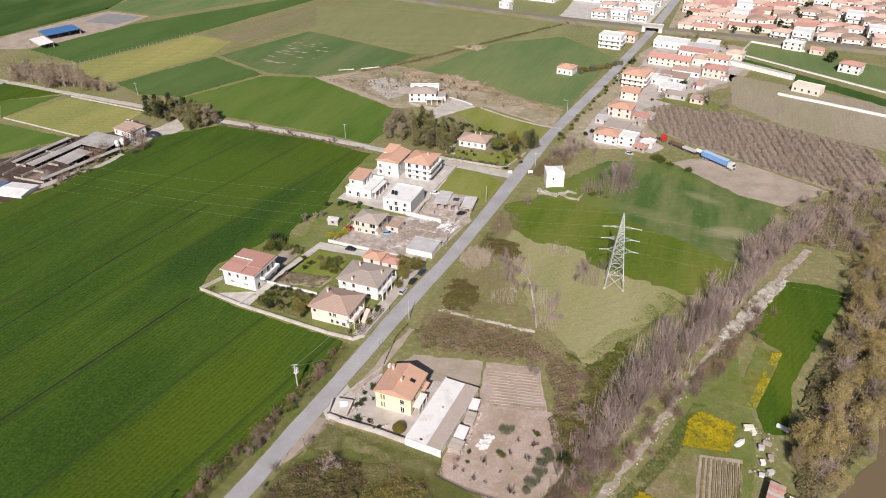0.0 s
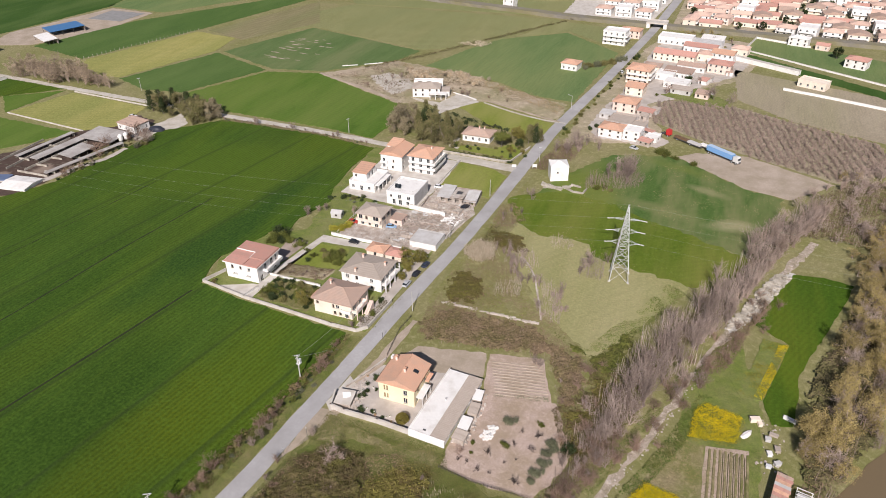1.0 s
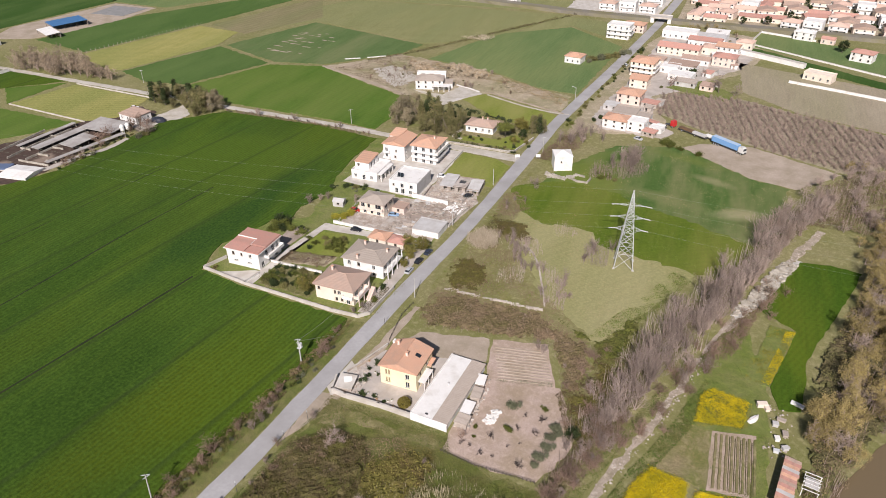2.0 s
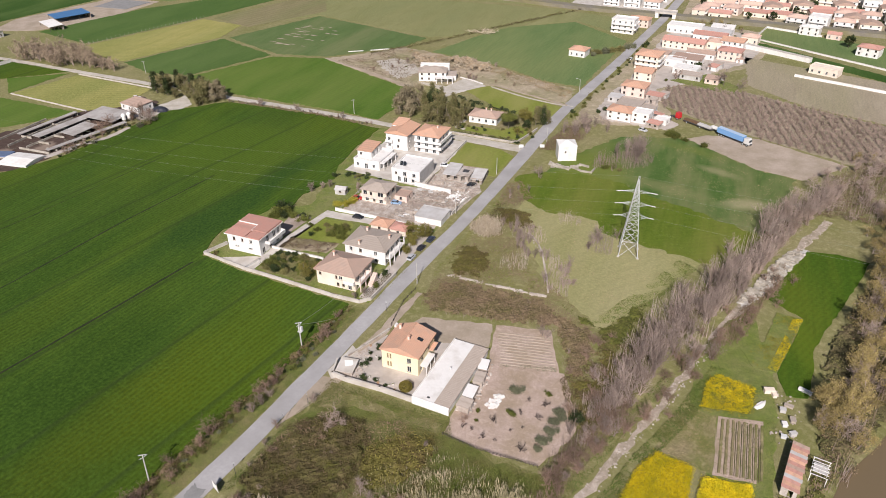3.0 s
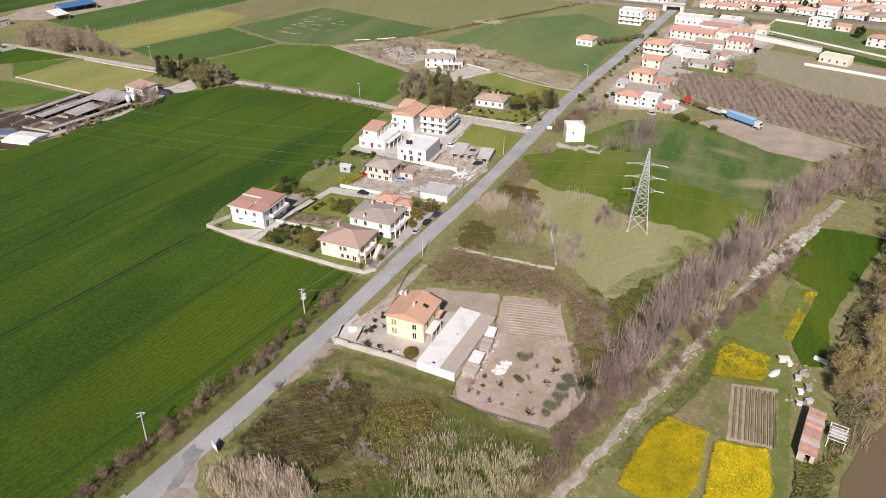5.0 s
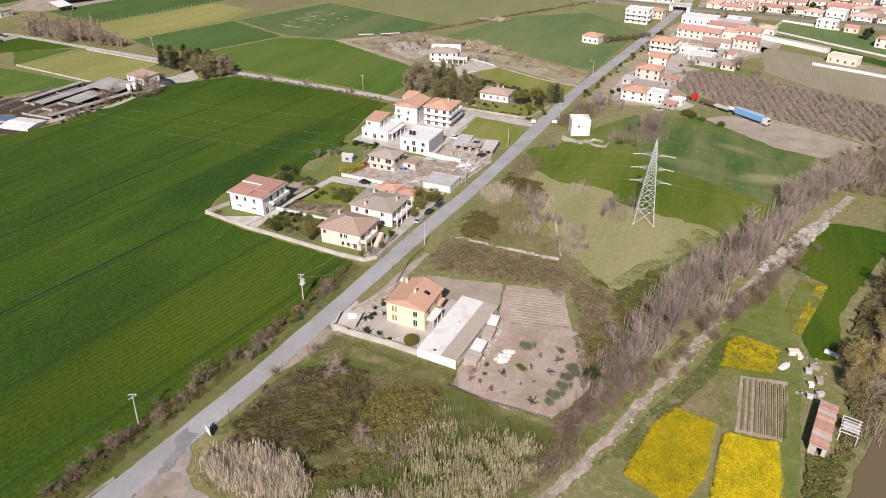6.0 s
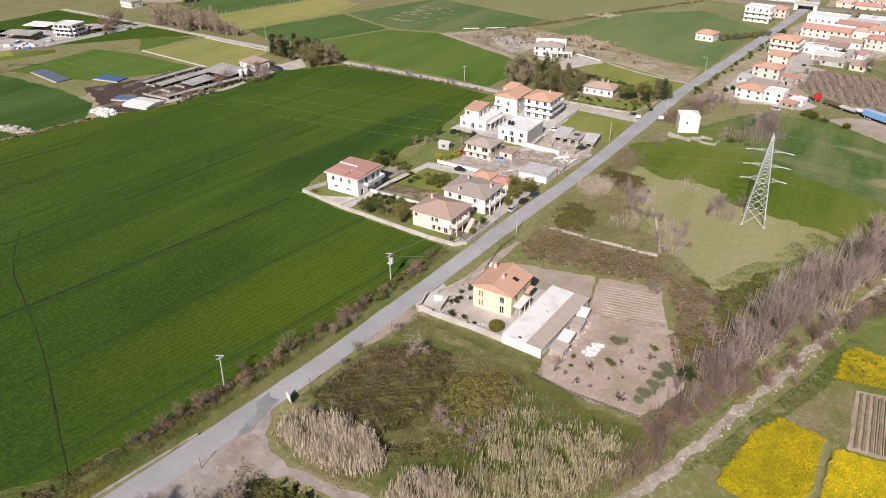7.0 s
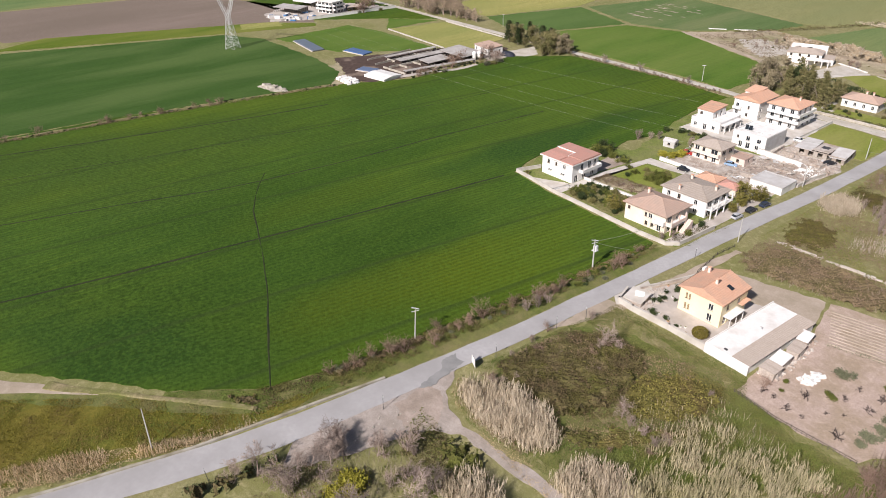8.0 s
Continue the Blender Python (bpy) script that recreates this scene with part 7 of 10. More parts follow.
hummock([(4, -6), (7, 3), (12, 6.4), (24, 6.2), (39, 6.6), (44, 2), (56, -3), (59.5, -12), (58, -23), (53.5, -24.5), (50, -14), (46, -6.6), (31, -8.6), (9, -12)], 1.0, "brown_mass", "bramble_brown", "brown bramble belt above the gardens", seed=205, lump=4.0, dense=7)
hummock([(44, 6), (50, 0), (57, -3.5), (61, -9), (64.5, -8), (68.7, 2.9), (68.2, 16), (64.4, 13), (58.3, -1)], 1.4, "green_mass", "leaf_green", "dense green scrub at the meadow's edge", seed=206)
hummock([(54.5, -26), (59, -23), (60, -10), (64, -9), (66, -20), (66, -34), (62, -46), (60.5, -38), (57, -31)], 1.3, "olive_mass", "bramble", "olive scrub between garden and stream", seed=207)
thicket([(-5, -84), (-3.4, -66), (2, -59), (12, -57), (17, -62), (19, -74), (16, -84), (4, -87)], 1.7, 9, 0.42, "bramble", "dense dark bramble thicket", seed=2, gaps=0.2, lump=5)
thicket([(-4.6, -78), (-3.2, -64), (3, -58), (11, -58), (10, -66), (2, -74)], 1.5, 7, 0.38, "bramble_brown", "brown leafless bramble tangle", seed=102, gaps=0.3, lump=3)
thicket([(17, -64), (24, -56), (30, -55), (32, -62), (27, -74), (20, -76)], 1.6, 9, 0.4, "leaf_warm", "olive green bramble thicket", seed=103, gaps=0.2, lump=4)
thicket([(10, -60), (22, -54), (26, -56), (20, -64), (14, -66)], 1.2, 7, 0.38, "bramble_brown", "dry brown bramble edge", seed=104, gaps=0.35)
thicket([(2, -88), (16, -86), (24, -80), (30, -78), (22, -88), (8, -92)], 0.8, 7, 0.32, "grass_dry", "tall dry grass before the reeds", "dry grass", "dry_grass", seed=105, gaps=0.3)
thicket([(30, -54), (60, -58), (62, -62), (48, -74), (32, -86), (24, -82), (31, -66)], 0.5, 11, 0.28, "leaf_green", "fresh green weeds", "weeds", "weeds", seed=106, gaps=0.35)
thicket([(14, -80), (20, -70), (28, -58), (31, -64), (24, -78), (18, -84)], 0.9, 4, 0.36, "weeds", "green weeds among the brambles", "weeds", "weeds", seed=3, gaps=0.5)
thicket([(-3, -58), (-2.4, -47.6), (21, -48), (31, -48.6), (34, -54), (22, -56), (5, -59)], 0.5, 10, 0.3, "weeds", "rank grass below the garden wall", "grass", "rank_grass", seed=4)
thicket([(30, -56), (46, -59), (60, -57), (48, -72), (30, -82), (24, -80)], 0.7, 8, 0.34, "weeds", "tall weeds and grass", "weeds", "weeds", seed=5)
thicket([(52, -26), (60, -43), (67, -38), (74, -18), (69, 4), (59, -3), (59, -16)], 1.6, 6, 0.5, "bramble", "scrub between garden and stream", "scrub", "scrub", seed=7, gaps=0.2)
thicket([(59, -60), (64, -46), (69, -26), (78, 2), (88, 24), (98, 48), (112, 84), (124, 108), (118, 112), (104, 84), (92, 50), (80, 24), (70, 0), (63, -28), (61, -42), (56, -56)], 1.6, 5, 0.5, "bramble_brown", "brown undergrowth below the bare trees", "undergrowth", "undergrowth", seed=9, gaps=0.2)
thicket([(86, 4), (97, 30), (104, 50), (108, 60), (104, 40), (98, 20), (94, 6)], 1.4, 6, 0.45, "bramble_brown", "reddish brown scrub on the stream bank", "scrub", "scrub", seed=10)
thicket([(66, -64), (70, -56), (74, -44), (80, -30), (88, -6), (92, -6), (86, -26), (80, -40), (74, -60)], 0.9, 11, 0.36, "lush", "green bank growth along the stream", "bank growth", "bank_growth", seed=11)
thicket([(109, -44), (113, -28), (115, -8), (121, 14), (128, 40), (134, 70), (142, 100), (150, 96), (146, 60), (134, 20), (126, -10), (120, -32)], 1.5, 4, 0.5, "bramble_brown", "tangled brown riverside undergrowth", "undergrowth", "undergrowth", seed=12, gaps=0.15)
thicket([(116, 92), (124, 112), (122, 126), (140, 150), (168, 150), (170, 90)], 2.0, 2.2, 0.7, "bramble_brown", "brown undergrowth of the wood", "undergrowth", "undergrowth", seed=13, gaps=0.15)
thicket([(14, 6), (34, 8), (36, 16), (24, 32), (14, 30)], 0.6, 5, 0.36, "weeds", "rough green weeds beside the road", "weeds", "weeds", seed=15, gaps=0.3)
thicket([(6, 62), (12, 60), (18, 68), (10, 80), (5, 76)], 0.8, 6, 0.4, "bramble_brown", "dry brown scrub beside the road", "scrub", "scrub", seed=16)
thicket([(7, 112), (16, 114), (22, 130), (18, 146), (12, 140)], 1.2, 5, 0.5, "bramble_brown", "brown scrub by the junction", "scrub", "scrub", seed=17)
thicket([(-26, -112), (-24, -96), (-21, -70), (-18.5, -45), (-16, -22), (-12.5, -17), (-11.5, -22), (-13.2, -45), (-15.5, -72), (-18, -95), (-20, -112)], 0.95, 10, 0.34, "bramble", "tangled verge growth between field and road", "verge growth", "verge_growth", seed=18, gaps=0.38, lump=2.2)
thicket([(-26, -118), (-21, -118), (-14.2, -60), (-10.6, -20), (-11.5, -18), (-14.5, -45), (-18, -80), (-23, -112)], 0.4, 13, 0.26, "lush", "verge grass beside the road", "grass", "verge_grass", seed=19, gaps=0.1)
thicket([(-30, -124), (-26, -114), (-22, -118), (-24, -130)], 1.0, 8, 0.34, "bramble", "dark bushes at the field's corner", "scrub", "scrub", seed=20)
thicket([(-50, -151), (-40, -141), (-30, -131), (-24, -133), (-28, -146), (-38, -160)], 0.45, 11, 0.3, "olive_tuft", "rough olive grass", "grass", "rough_grass", seed=21, gaps=0.35)
thicket([(-66, -171), (-50, -152), (-38, -160), (-36, -172)], 0.45, 10, 0.3, "olive_tuft", "rough olive grass", "grass", "rough_grass", seed=22, gaps=0.35)
thicket([(-38, -164), (-29.5, -147), (-25, -130), (-22, -130), (-24.8, -144), (-31, -164)], 0.9, 10, 0.3, "grass_dry", "tall dry roadside grass", "dry grass", "dry_grass", seed=23, gaps=0.3)
DRY_EDGE = [(-42, -174), (-37.5, -161), (-31, -149), (-24, -137), (-21.6, -128), (-21.2, -129), (-23.6, -139), (-26.2, -146.5), (-31, -160), (-35, -174)]
thicket([(-160, 110), (-150, 115), (-100, 114.6), (-70, 111.5), (-72, 109), (-100, 112), (-150, 112.5)], 1.1, 5, 0.4, "bramble_brown", "brown scrub strip along the lane", "scrub", "scrub", seed=24)
thicket([(-118, 232), (-95, 229), (-50, 217), (-8, 199), (4, 190), (2, 180), (-40, 204), (-100, 222)], 1.3, 2.2, 0.6, "grass_dry", "tall pale dry scrub on waste land", "scrub", "dry_scrub", seed=25)
thicket([(-140, 195), (-116, 228), (-60, 215), (-60, 190), (-84, 172)], 0.9, 1.2, 0.6, "bramble_brown", "low scrub on waste land", "scrub", "scrub", seed=26, gaps=0.4)
thicket([(-224, -138), (-216, -82), (-199, -4), (-196, -4), (-213, -84), (-221, -138)], 0.9, 5, 0.4, "bramble_brown", "ditch scrub between the fields", "scrub", "scrub", seed=27)
thicket([(-5, -103), (-1, -113), (4, -120), (14, -120), (16, -108), (6, -107), (2, -104)], 0.5, 6, 0.32, "weeds", "scrub beside the dirt track", "scrub", "scrub", seed=28)
thicket([(-12, -135), (-8, -128), (-3, -124), (4, -120), (8, -128), (-4, -140)], 0.5, 7, 0.32, "bramble_brown", "brown scrub beside the road", "scrub", "scrub", seed=29)
thicket([(-51.5, 2.5), (-35.5, 5), (-34.5, 11.5), (-51, 9)], 1.2, 12, 0.34, "bramble_brown", "brown overgrown hedge plot", "hedge", "overgrown_hedge", seed=30, gaps=0.1)
thicket([(-12.5, -13), (-9.6, -13), (-8, 2), (-11, 2)], 0.8, 10, 0.3, "bramble", "dark shrubs along the front wall", "shrubs", "front_shrubs", seed=31)
thicket([(-8, -12), (-6.9, -12), (-5.2, 10), (-6.4, 10)], 0.3, 16, 0.22, "weeds", "grass verge before the villas", "grass", "verge_grass", seed=32)
thicket([(103.7, 25), (110.3, 24), (103.7, -2), (98.6, -2.2), (95.2, 4.4), (100.8, 10)], 0.5, 14, 0.3, "leaf_lime", "yellow green flowering strip", "flowers", "flower_strip_growth", seed=33)
thicket([(101.6, -1.4), (106.4, 17), (108, 24), (110.6, 24.2), (107.4, 11), (103.8, -2)], 0.55, 34, 0.28, "rape", "yellow flowers beside the wheat", "flowers", "yellow_flowers", seed=34, gaps=0.25)


def flower_bed(poly, seed, dense=140, gaps=0.0):
    rng = np.random.default_rng(seed)
    xy = inside(rng, poly, int(area(poly) * dense))
    xy = xy + rng.normal(0, 0.35, xy.shape)
    s = 0.6 * swell(xy, 1.5, seed) + 0.4 * swell(xy, 0.5, seed + 2)
    keep = s > gaps + 0.15 * rng.uniform(0, 1, len(s))
    xy, s = xy[keep], s[keep]
    z = 0.75 + 0.45 * s + rng.uniform(-0.3, 0.1, len(s))
    deep = inside(rng, poly, int(area(poly) * dense * 0.5))
    xyz = np.concatenate([np.column_stack([xy, z]), np.column_stack([deep, rng.uniform(0.55, 0.8, len(deep))])])
    stuff("rape_flowers", leaves(rng, xyz, 0.16, 0.8), M["rape"], "dense bright yellow rape in flower", "flowers")
    low = inside(rng, poly, int(area(poly) * 12))
    stuff("rape_leaves", leaves(rng, np.column_stack([low, rng.uniform(0.15, 0.75, len(low))]), 0.3, 0.5), M["leaf_green"], "green stems below the yellow flowers", "flowers")


flower_bed([(72, -64), (75.5, -48), (79, -41.5), (87, -43), (86.5, -58), (83, -68)], 41)
flower_bed([(89, -45), (99, -43.5), (100, -54), (99, -64), (88, -64)], 42)
flower_bed([(86.5, -23), (87.5, -13), (90, -9), (99, -11.5), (98, -21)], 43, 70, 0.36)


def reed_bed(poly, seed, material="reed", dense=34, low=1.6, tall=4.0, thin=0.3, lean=(0.1, 0.02)):
    rng = np.random.default_rng(seed)
    n = int(area(poly) * dense)
    xy = inside(rng, poly, n) + rng.normal(0, 0.75, (n, 2))
    keep = swell(xy, 1.7, seed + 3) > rng.uniform(thin - 0.25, thin + 0.15, n)
    xy = xy[keep]
    edge = 0.4 + 0.45 * swell(xy, 3.0, seed) + 0.5 * swell(xy, 1.1, seed + 9)
    st = blades(rng, xy, low, tall, 0.05, 0.34, 0.6)
    lift = (rng.uniform(0.75, 1.1, len(xy)) * edge)[:, None]
    st[:, 2:, 2] *= lift
    mid = st[:, :2].mean(1, keepdims=True)
    st[:, 2:, :2] = mid[:, :, :2] + (st[:, 2:, :2] - mid[:, :, :2]) * np.clip(lift[:, :, None], 0.5, 1.2) + np.array(lean) * st[:, 2:, 2:]
    stuff("reed_stems", st, M[material], "dense stand of tall dry giant reeds", "reeds")
    tips = st[:, 2:].mean(1)
    lv = np.concatenate([tips + rng.normal(0, 0.12, tips.shape) - (0, 0, 0.15 + 0.5 * i) for i in range(2)])
    a = rng.uniform(0, math.tau, len(lv))
    u = np.column_stack([np.cos(a) * 0.12, np.sin(a) * 0.12, np.full(len(lv), 0.5)])
    w = np.column_stack([-np.sin(a) * 0.045, np.cos(a) * 0.045, np.zeros(len(lv))])
    stuff("reed_plumes", np.stack([lv - u - w, lv - u + w, lv + u + w * 0.4, lv + u - w * 0.4], 1), M[material], "feathery tops of the dry reeds", "reeds")


thicket([(-5.5, -94), (-2, -90), (2, -88), (8, -86), (15, -87), (20, -92), (16, -97.6), (6, -98.8), (-1, -97.4)], 0.9, 9, 0.34, "bramble_brown", "broken brown reed litter", "litter", "reed_litter", seed=151, gaps=0.12)
thicket([(-7, -92), (-5, -96), (0, -98.6), (14, -100.6), (26, -101.6), (24, -97), (16, -97.5), (6, -99), (-2, -97)], 0.35, 10, 0.26, "grass_dry", "dry grass along the dirt track", "dry grass", "dry_grass", seed=152, gaps=0.25)
reed_bed([(-4.5, -93.5), (-2, -90.5), (2, -89), (8, -87), (14, -88), (19, -92), (16, -96), (6, -97.5), (-1, -96)], 51, "reed", 40, thin=0.22)
reed_bed([(24, -98), (25, -91), (30, -88), (36, -90), (35, -96), (30, -100)], 52, "reed", 30, thin=0.35)
reed_bed([(13, -113), (13, -107.5), (20, -106.5), (24, -110), (19, -116)], 53, "reed", 30, thin=0.3)
reed_bed([(33, -92), (35, -76), (46, -66), (54, -64), (57, -72), (46, -86), (40, -94)], 54, "reed_green", 16, thin=0.5)
reed_bed([(30, -80), (31, -68), (35, -62), (38, -66), (36, -78)], 55, "reed_green", 9, 1.2, 2.8, 0.5)
reed_bed([(54, -66), (60, -60), (64, -62), (58, -74), (50, -80)], 57, "twig_brown", 7, 1.2, 2.6)
# raked beds and furrows: low ridges of soil with seedlings


def ridges(x0, y0, dx, dy, px, py, n, length, label, name, hgt=0.22, half=0.35, material="garden"):
    for i in range(n):
        bx, by = x0 + px * i, y0 + py * i
        L = math.hypot(dx, dy)
        ux, uy = dx / L, dy / L
        bm = bmesh.new()
        prev = None
        k = int(length / 1.2)
        for j in range(k + 1):
            s = length * j / k
            cx, cy = bx + ux * s + rg.uniform(-0.06, 0.06), by + uy * s + rg.uniform(-0.06, 0.06)
            h = hgt * rg.uniform(0.75, 1.15)
            row = [bm.verts.new((cx - uy * o, cy + ux * o, zz)) for o, zz in ((-half, 0.05), (-half * 0.4, h), (half * 0.4, h), (half, 0.05))]
            if prev:
                for q in range(3):
                    bm.faces.new((prev[q], prev[q + 1], row[q + 1], row[q]))
            prev = row
        bmesh.ops.recalc_face_normals(bm, faces=bm.faces[:])
        tagged(new(name, mesh_of(name, bm, M[material])), label, "soil bed", label.split()[0] + " beds", "")


ridges(31.5, -13.5, 15, 3.0, 0.45, -1.1, 12, 14.5, "raked pale soil bed in the vegetable plot", "soil_bed", 0.18, 0.32, "bare")
ridges(92.0, -24.6, 0.3, -18, 1.25, 0.15, 8, 17.5, "ridged brown soil bed in the allotment", "soil_bed", 0.34, 0.4, "litter")
# thin dark strips along the gaps between the ridges
for k in range(5):
    x0 = 95.125 + 1.25 * k
    ribbon("furrow_weeds", [(x0, -24.6), (x0 + 0.1, -30), (x0 + 0.18, -36), (x0 + 0.28, -41.6)], [0.2, 0.28, 0.18, 0.24], 0.15, M["bank_mass"], "thin dark strip between the soil ridges", "furrow", 0.1)
for k in range(6):
    f = k / 6
    thicket([(31.4 + 2.2 * f, -15.4 - 9.5 * f), (47.4 + 3.2 * f, -12.6 - 9 * f), (47.5 + 3.2 * f, -13.1 - 9 * f), (31.5 + 2.2 * f, -15.9 - 9.5 * f)], 0.2, 12, 0.16, "weeds", "line of weeds between the raked beds", "weeds", "weed_row", seed=301 + k, gaps=0.3, lump=1.2)
thicket([(36, -27), (51, -23.5), (50.5, -21.8), (36.5, -25.5)], 0.4, 14, 0.25, "leaf_grey", "row of grey green vegetables", "vegetables", "vegetable_row", seed=61)
thicket([(78.5, -40), (84, -25), (90.5, -25), (90.5, -42.5)], 0.3, 7, 0.25, "grass_dry", "dry weeds on the allotment", "weeds", "dry_weeds", seed=62, gaps=0.3)


def coppice(poly, dense, low, tall, width, material, label, seed, name="coppice_stems", lean=0.18):
    """Thin upright leafless stems over a patch."""
    rng = np.random.default_rng(seed)
    xy = inside(rng, poly, int(area(poly) * dense))
    s = swell(xy, 5.0, seed)
    xy = xy[s > 0.3]
    return stuff(name, blades(rng, xy, low, tall, width, lean, 0.3), M[material], label, "stems")


coppice([(58, -58), (64, -48), (69, -28), (78, 0), (88, 22), (98, 46), (112, 82), (124, 106), (116, 112), (102, 84), (90, 50), (78, 26), (68, 4), (63, -22), (61, -40), (56, -54)], 1.3, 2.0, 5.5, 0.085, "twig", "dense thin leafless stems along the stream", 71, lean=0.12)
coppice([(58, -38), (63, -40), (70, -24), (78, -10), (87, 8), (91, 26), (98, 44), (110, 78), (120, 104), (114, 108), (101, 82), (88, 46), (78, 30), (70, 14), (66, -4), (62, -22)], 0.7, 3.5, 7.5, 0.12, "stem_pale", "tall pale upright trunks along the stream", 220, "tall_stems", 0.1)
coppice([(86, 2), (98, 28), (106, 48), (102, 36), (97, 14), (93, 4)], 3.5, 1.2, 3.0, 0.07, "twig_brown", "reddish brown thin stems on the bank", 72)
coppice([(116, 92), (124, 112), (122, 126), (140, 150), (168, 150), (170, 90)], 1.2, 2, 5, 0.09, "twig", "thin leafless stems in the wood", 73)
coppice([(-4, -82), (-2, -64), (6, -58), (14, -60), (16, -74), (6, -84)], 4.0, 0.8, 2.2, 0.05, "twig_brown", "thin brown bramble canes", 74, "bramble_canes", 0.5)
coppice([(20, -74), (30, -60), (33, -58), (46, -62), (40, -74), (30, -84)], 3.0, 0.8, 2.4, 0.06, "reed", "scattered dry stalks among weeds", 75, "dry_stalks", 0.3)
coppice([(4, -6), (14, 3), (38, 4), (50, -4), (57, -3), (60, -20), (53, -24), (46, -6), (30, -9), (9, -13)], 2.5, 0.6, 1.6, 0.05, "twig", "pale dry stalks among brambles", 76, "dry_stalks", 0.4)
coppice([(110, -42), (116, -24), (120, 0), (130, 40), (140, 90), (150, 90), (146, 60), (134, 20), (126, -10), (118, -36)], 1.2, 2.5, 6, 0.1, "twig", "pale leafless stems by the river", 77)
thicket([(-6.4, -82), (-4.8, -68), (-3.4, -57), (-2.4, -57), (-3.6, -68), (-4.8, -86), (-7.2, -88)], 0.4, 14, 0.26, "lush", "green grass along the road edge", "grass", "verge_grass", seed=252, gaps=0.15)
coppice([(-14, -136), (-6, -122), (2, -112), (14, -112), (12, -122), (0, -134)], 2.5, 0.8, 2.4, 0.05, "twig", "tangled bare twigs beside the road", 78, "bare_twigs", 0.4)
thicket([(-4.5, -62), (-1.5, -50), (0.5, -50), (-1, -58), (-4, -80), (-5.5, -80)], 0.3, 8, 0.22, "weeds", "grass on the road shoulder", "grass", "verge_grass", seed=81)
thicket([(2.5, 6), (4.2, 40), (7, 80), (9, 100), (11, 100), (9, 70), (6, 30), (4.5, 6)], 0.35, 8, 0.25, "weeds", "grass on the road shoulder", "grass", "verge_grass", seed=82)
thicket([(16, 71), (34, 71), (58, 55), (80, 43), (68, 16), (58, -2), (45, 10), (36, 18), (25, 35), (14, 50)], 0.25, 2.5, 0.25, "grass_dry", "dry grass tufts on the meadow", "grass", "meadow_grass", seed=83, gaps=0.45)
thicket([(88, -60), (103, -60), (104, -22), (104, -9), (97, 24), (90, 14), (84, -5), (84, -24), (90, -44)], 0.2, 5, 0.22, "weeds", "grass between the allotments", "grass", "path_grass", seed=84, gaps=0.3)
thicket([(0, 8), (-4, 30), (-2, 60), (-1, 78), (-4, 79), (-5, 66), (-6, 45)], 0.2, 6, 0.2, "weeds", "grass on the road shoulder", "grass", "verge_grass", seed=85)
for i in range(34):
    x, y = rg.uniform(-9, 13), rg.uniform(-140, -109)
    x -= max(0, -126 - y) * 0.25
    if (-4 < x < 14 and -106 < y) or math.hypot(x - 1.5, y + 126) < 5.5 or (x < -2 and y > -118):
        continue
    plant(rg.choice(bare_multi + bare_big), x, y, rg.uniform(0.6, 1.0), "leafless tangled tree beside the road", "tree", "roadside bare trees", "bare_tree", rg.uniform(0, 360))

coppice([(32, 103), (40, 101), (54, 112), (56, 120), (50, 124), (34, 114)], 3.0, 2.0, 5.5, 0.07, "twig", "slender leafless saplings on the meadow", 91)
for k, (poly_, dense_, top_) in enumerate((([(21.3, 17), (30, 19), (28, 30), (19.5, 28)], 4.0, 3.0), ([(18.5, 38), (29, 36), (31.5, 39), (26.5, 47), (17.5, 45.5)], 4.5, 3.0), ([(39.4, 10.8), (45.5, 10), (44, 20), (37.5, 30), (34.5, 29)], 4.5, 4.0),
                                          ([(31.5, 52), (42, 54), (41, 60), (30, 60)], 3.0, 3.6), ([(44.7, 37.3), (53, 38), (52, 50), (43.5, 48)], 3.4, 4.4))):
    coppice(poly_, dense_, 1.2, top_, 0.06, "stem_pale", "slender pale leafless saplings in the meadow scrub", 210 + k, "sapling_stems", 0.2)
reed_bed([(4.2, 38), (8, 34.6), (12, 35), (13.8, 38.4), (12, 43.6), (6.5, 45)], 56, "reed", 44, 1.8, 3.4, thin=0.15)
coppice([(8, 114), (17, 114), (24, 132), (20, 148), (13, 144)], 2.6, 1.5, 4.2, 0.07, "twig_brown", "brown leafless shrubs by the junction", 96)
coppice([(8, 58), (14, 58), (18, 68), (12, 76), (7, 74)], 3.0, 0.8, 2.4, 0.06, "twig_brown", "reddish brown stems beside the road", 97)
for i in range(26):
    x, y = rg.uniform(38, 88), rg.uniform(176, 345)
    if within([(38, 176), (50, 178), (52, 222), (64, 240), (88, 272), (90, 345), (60, 345)], x, y):
        plant(rg.choice(bush_dark + bush_olive + bare_multi), x, y, rg.uniform(0.5, 1.1), "garden shrub behind the roadside houses", "shrub", "court shrubs", "court_shrub", rg.uniform(0, 360))

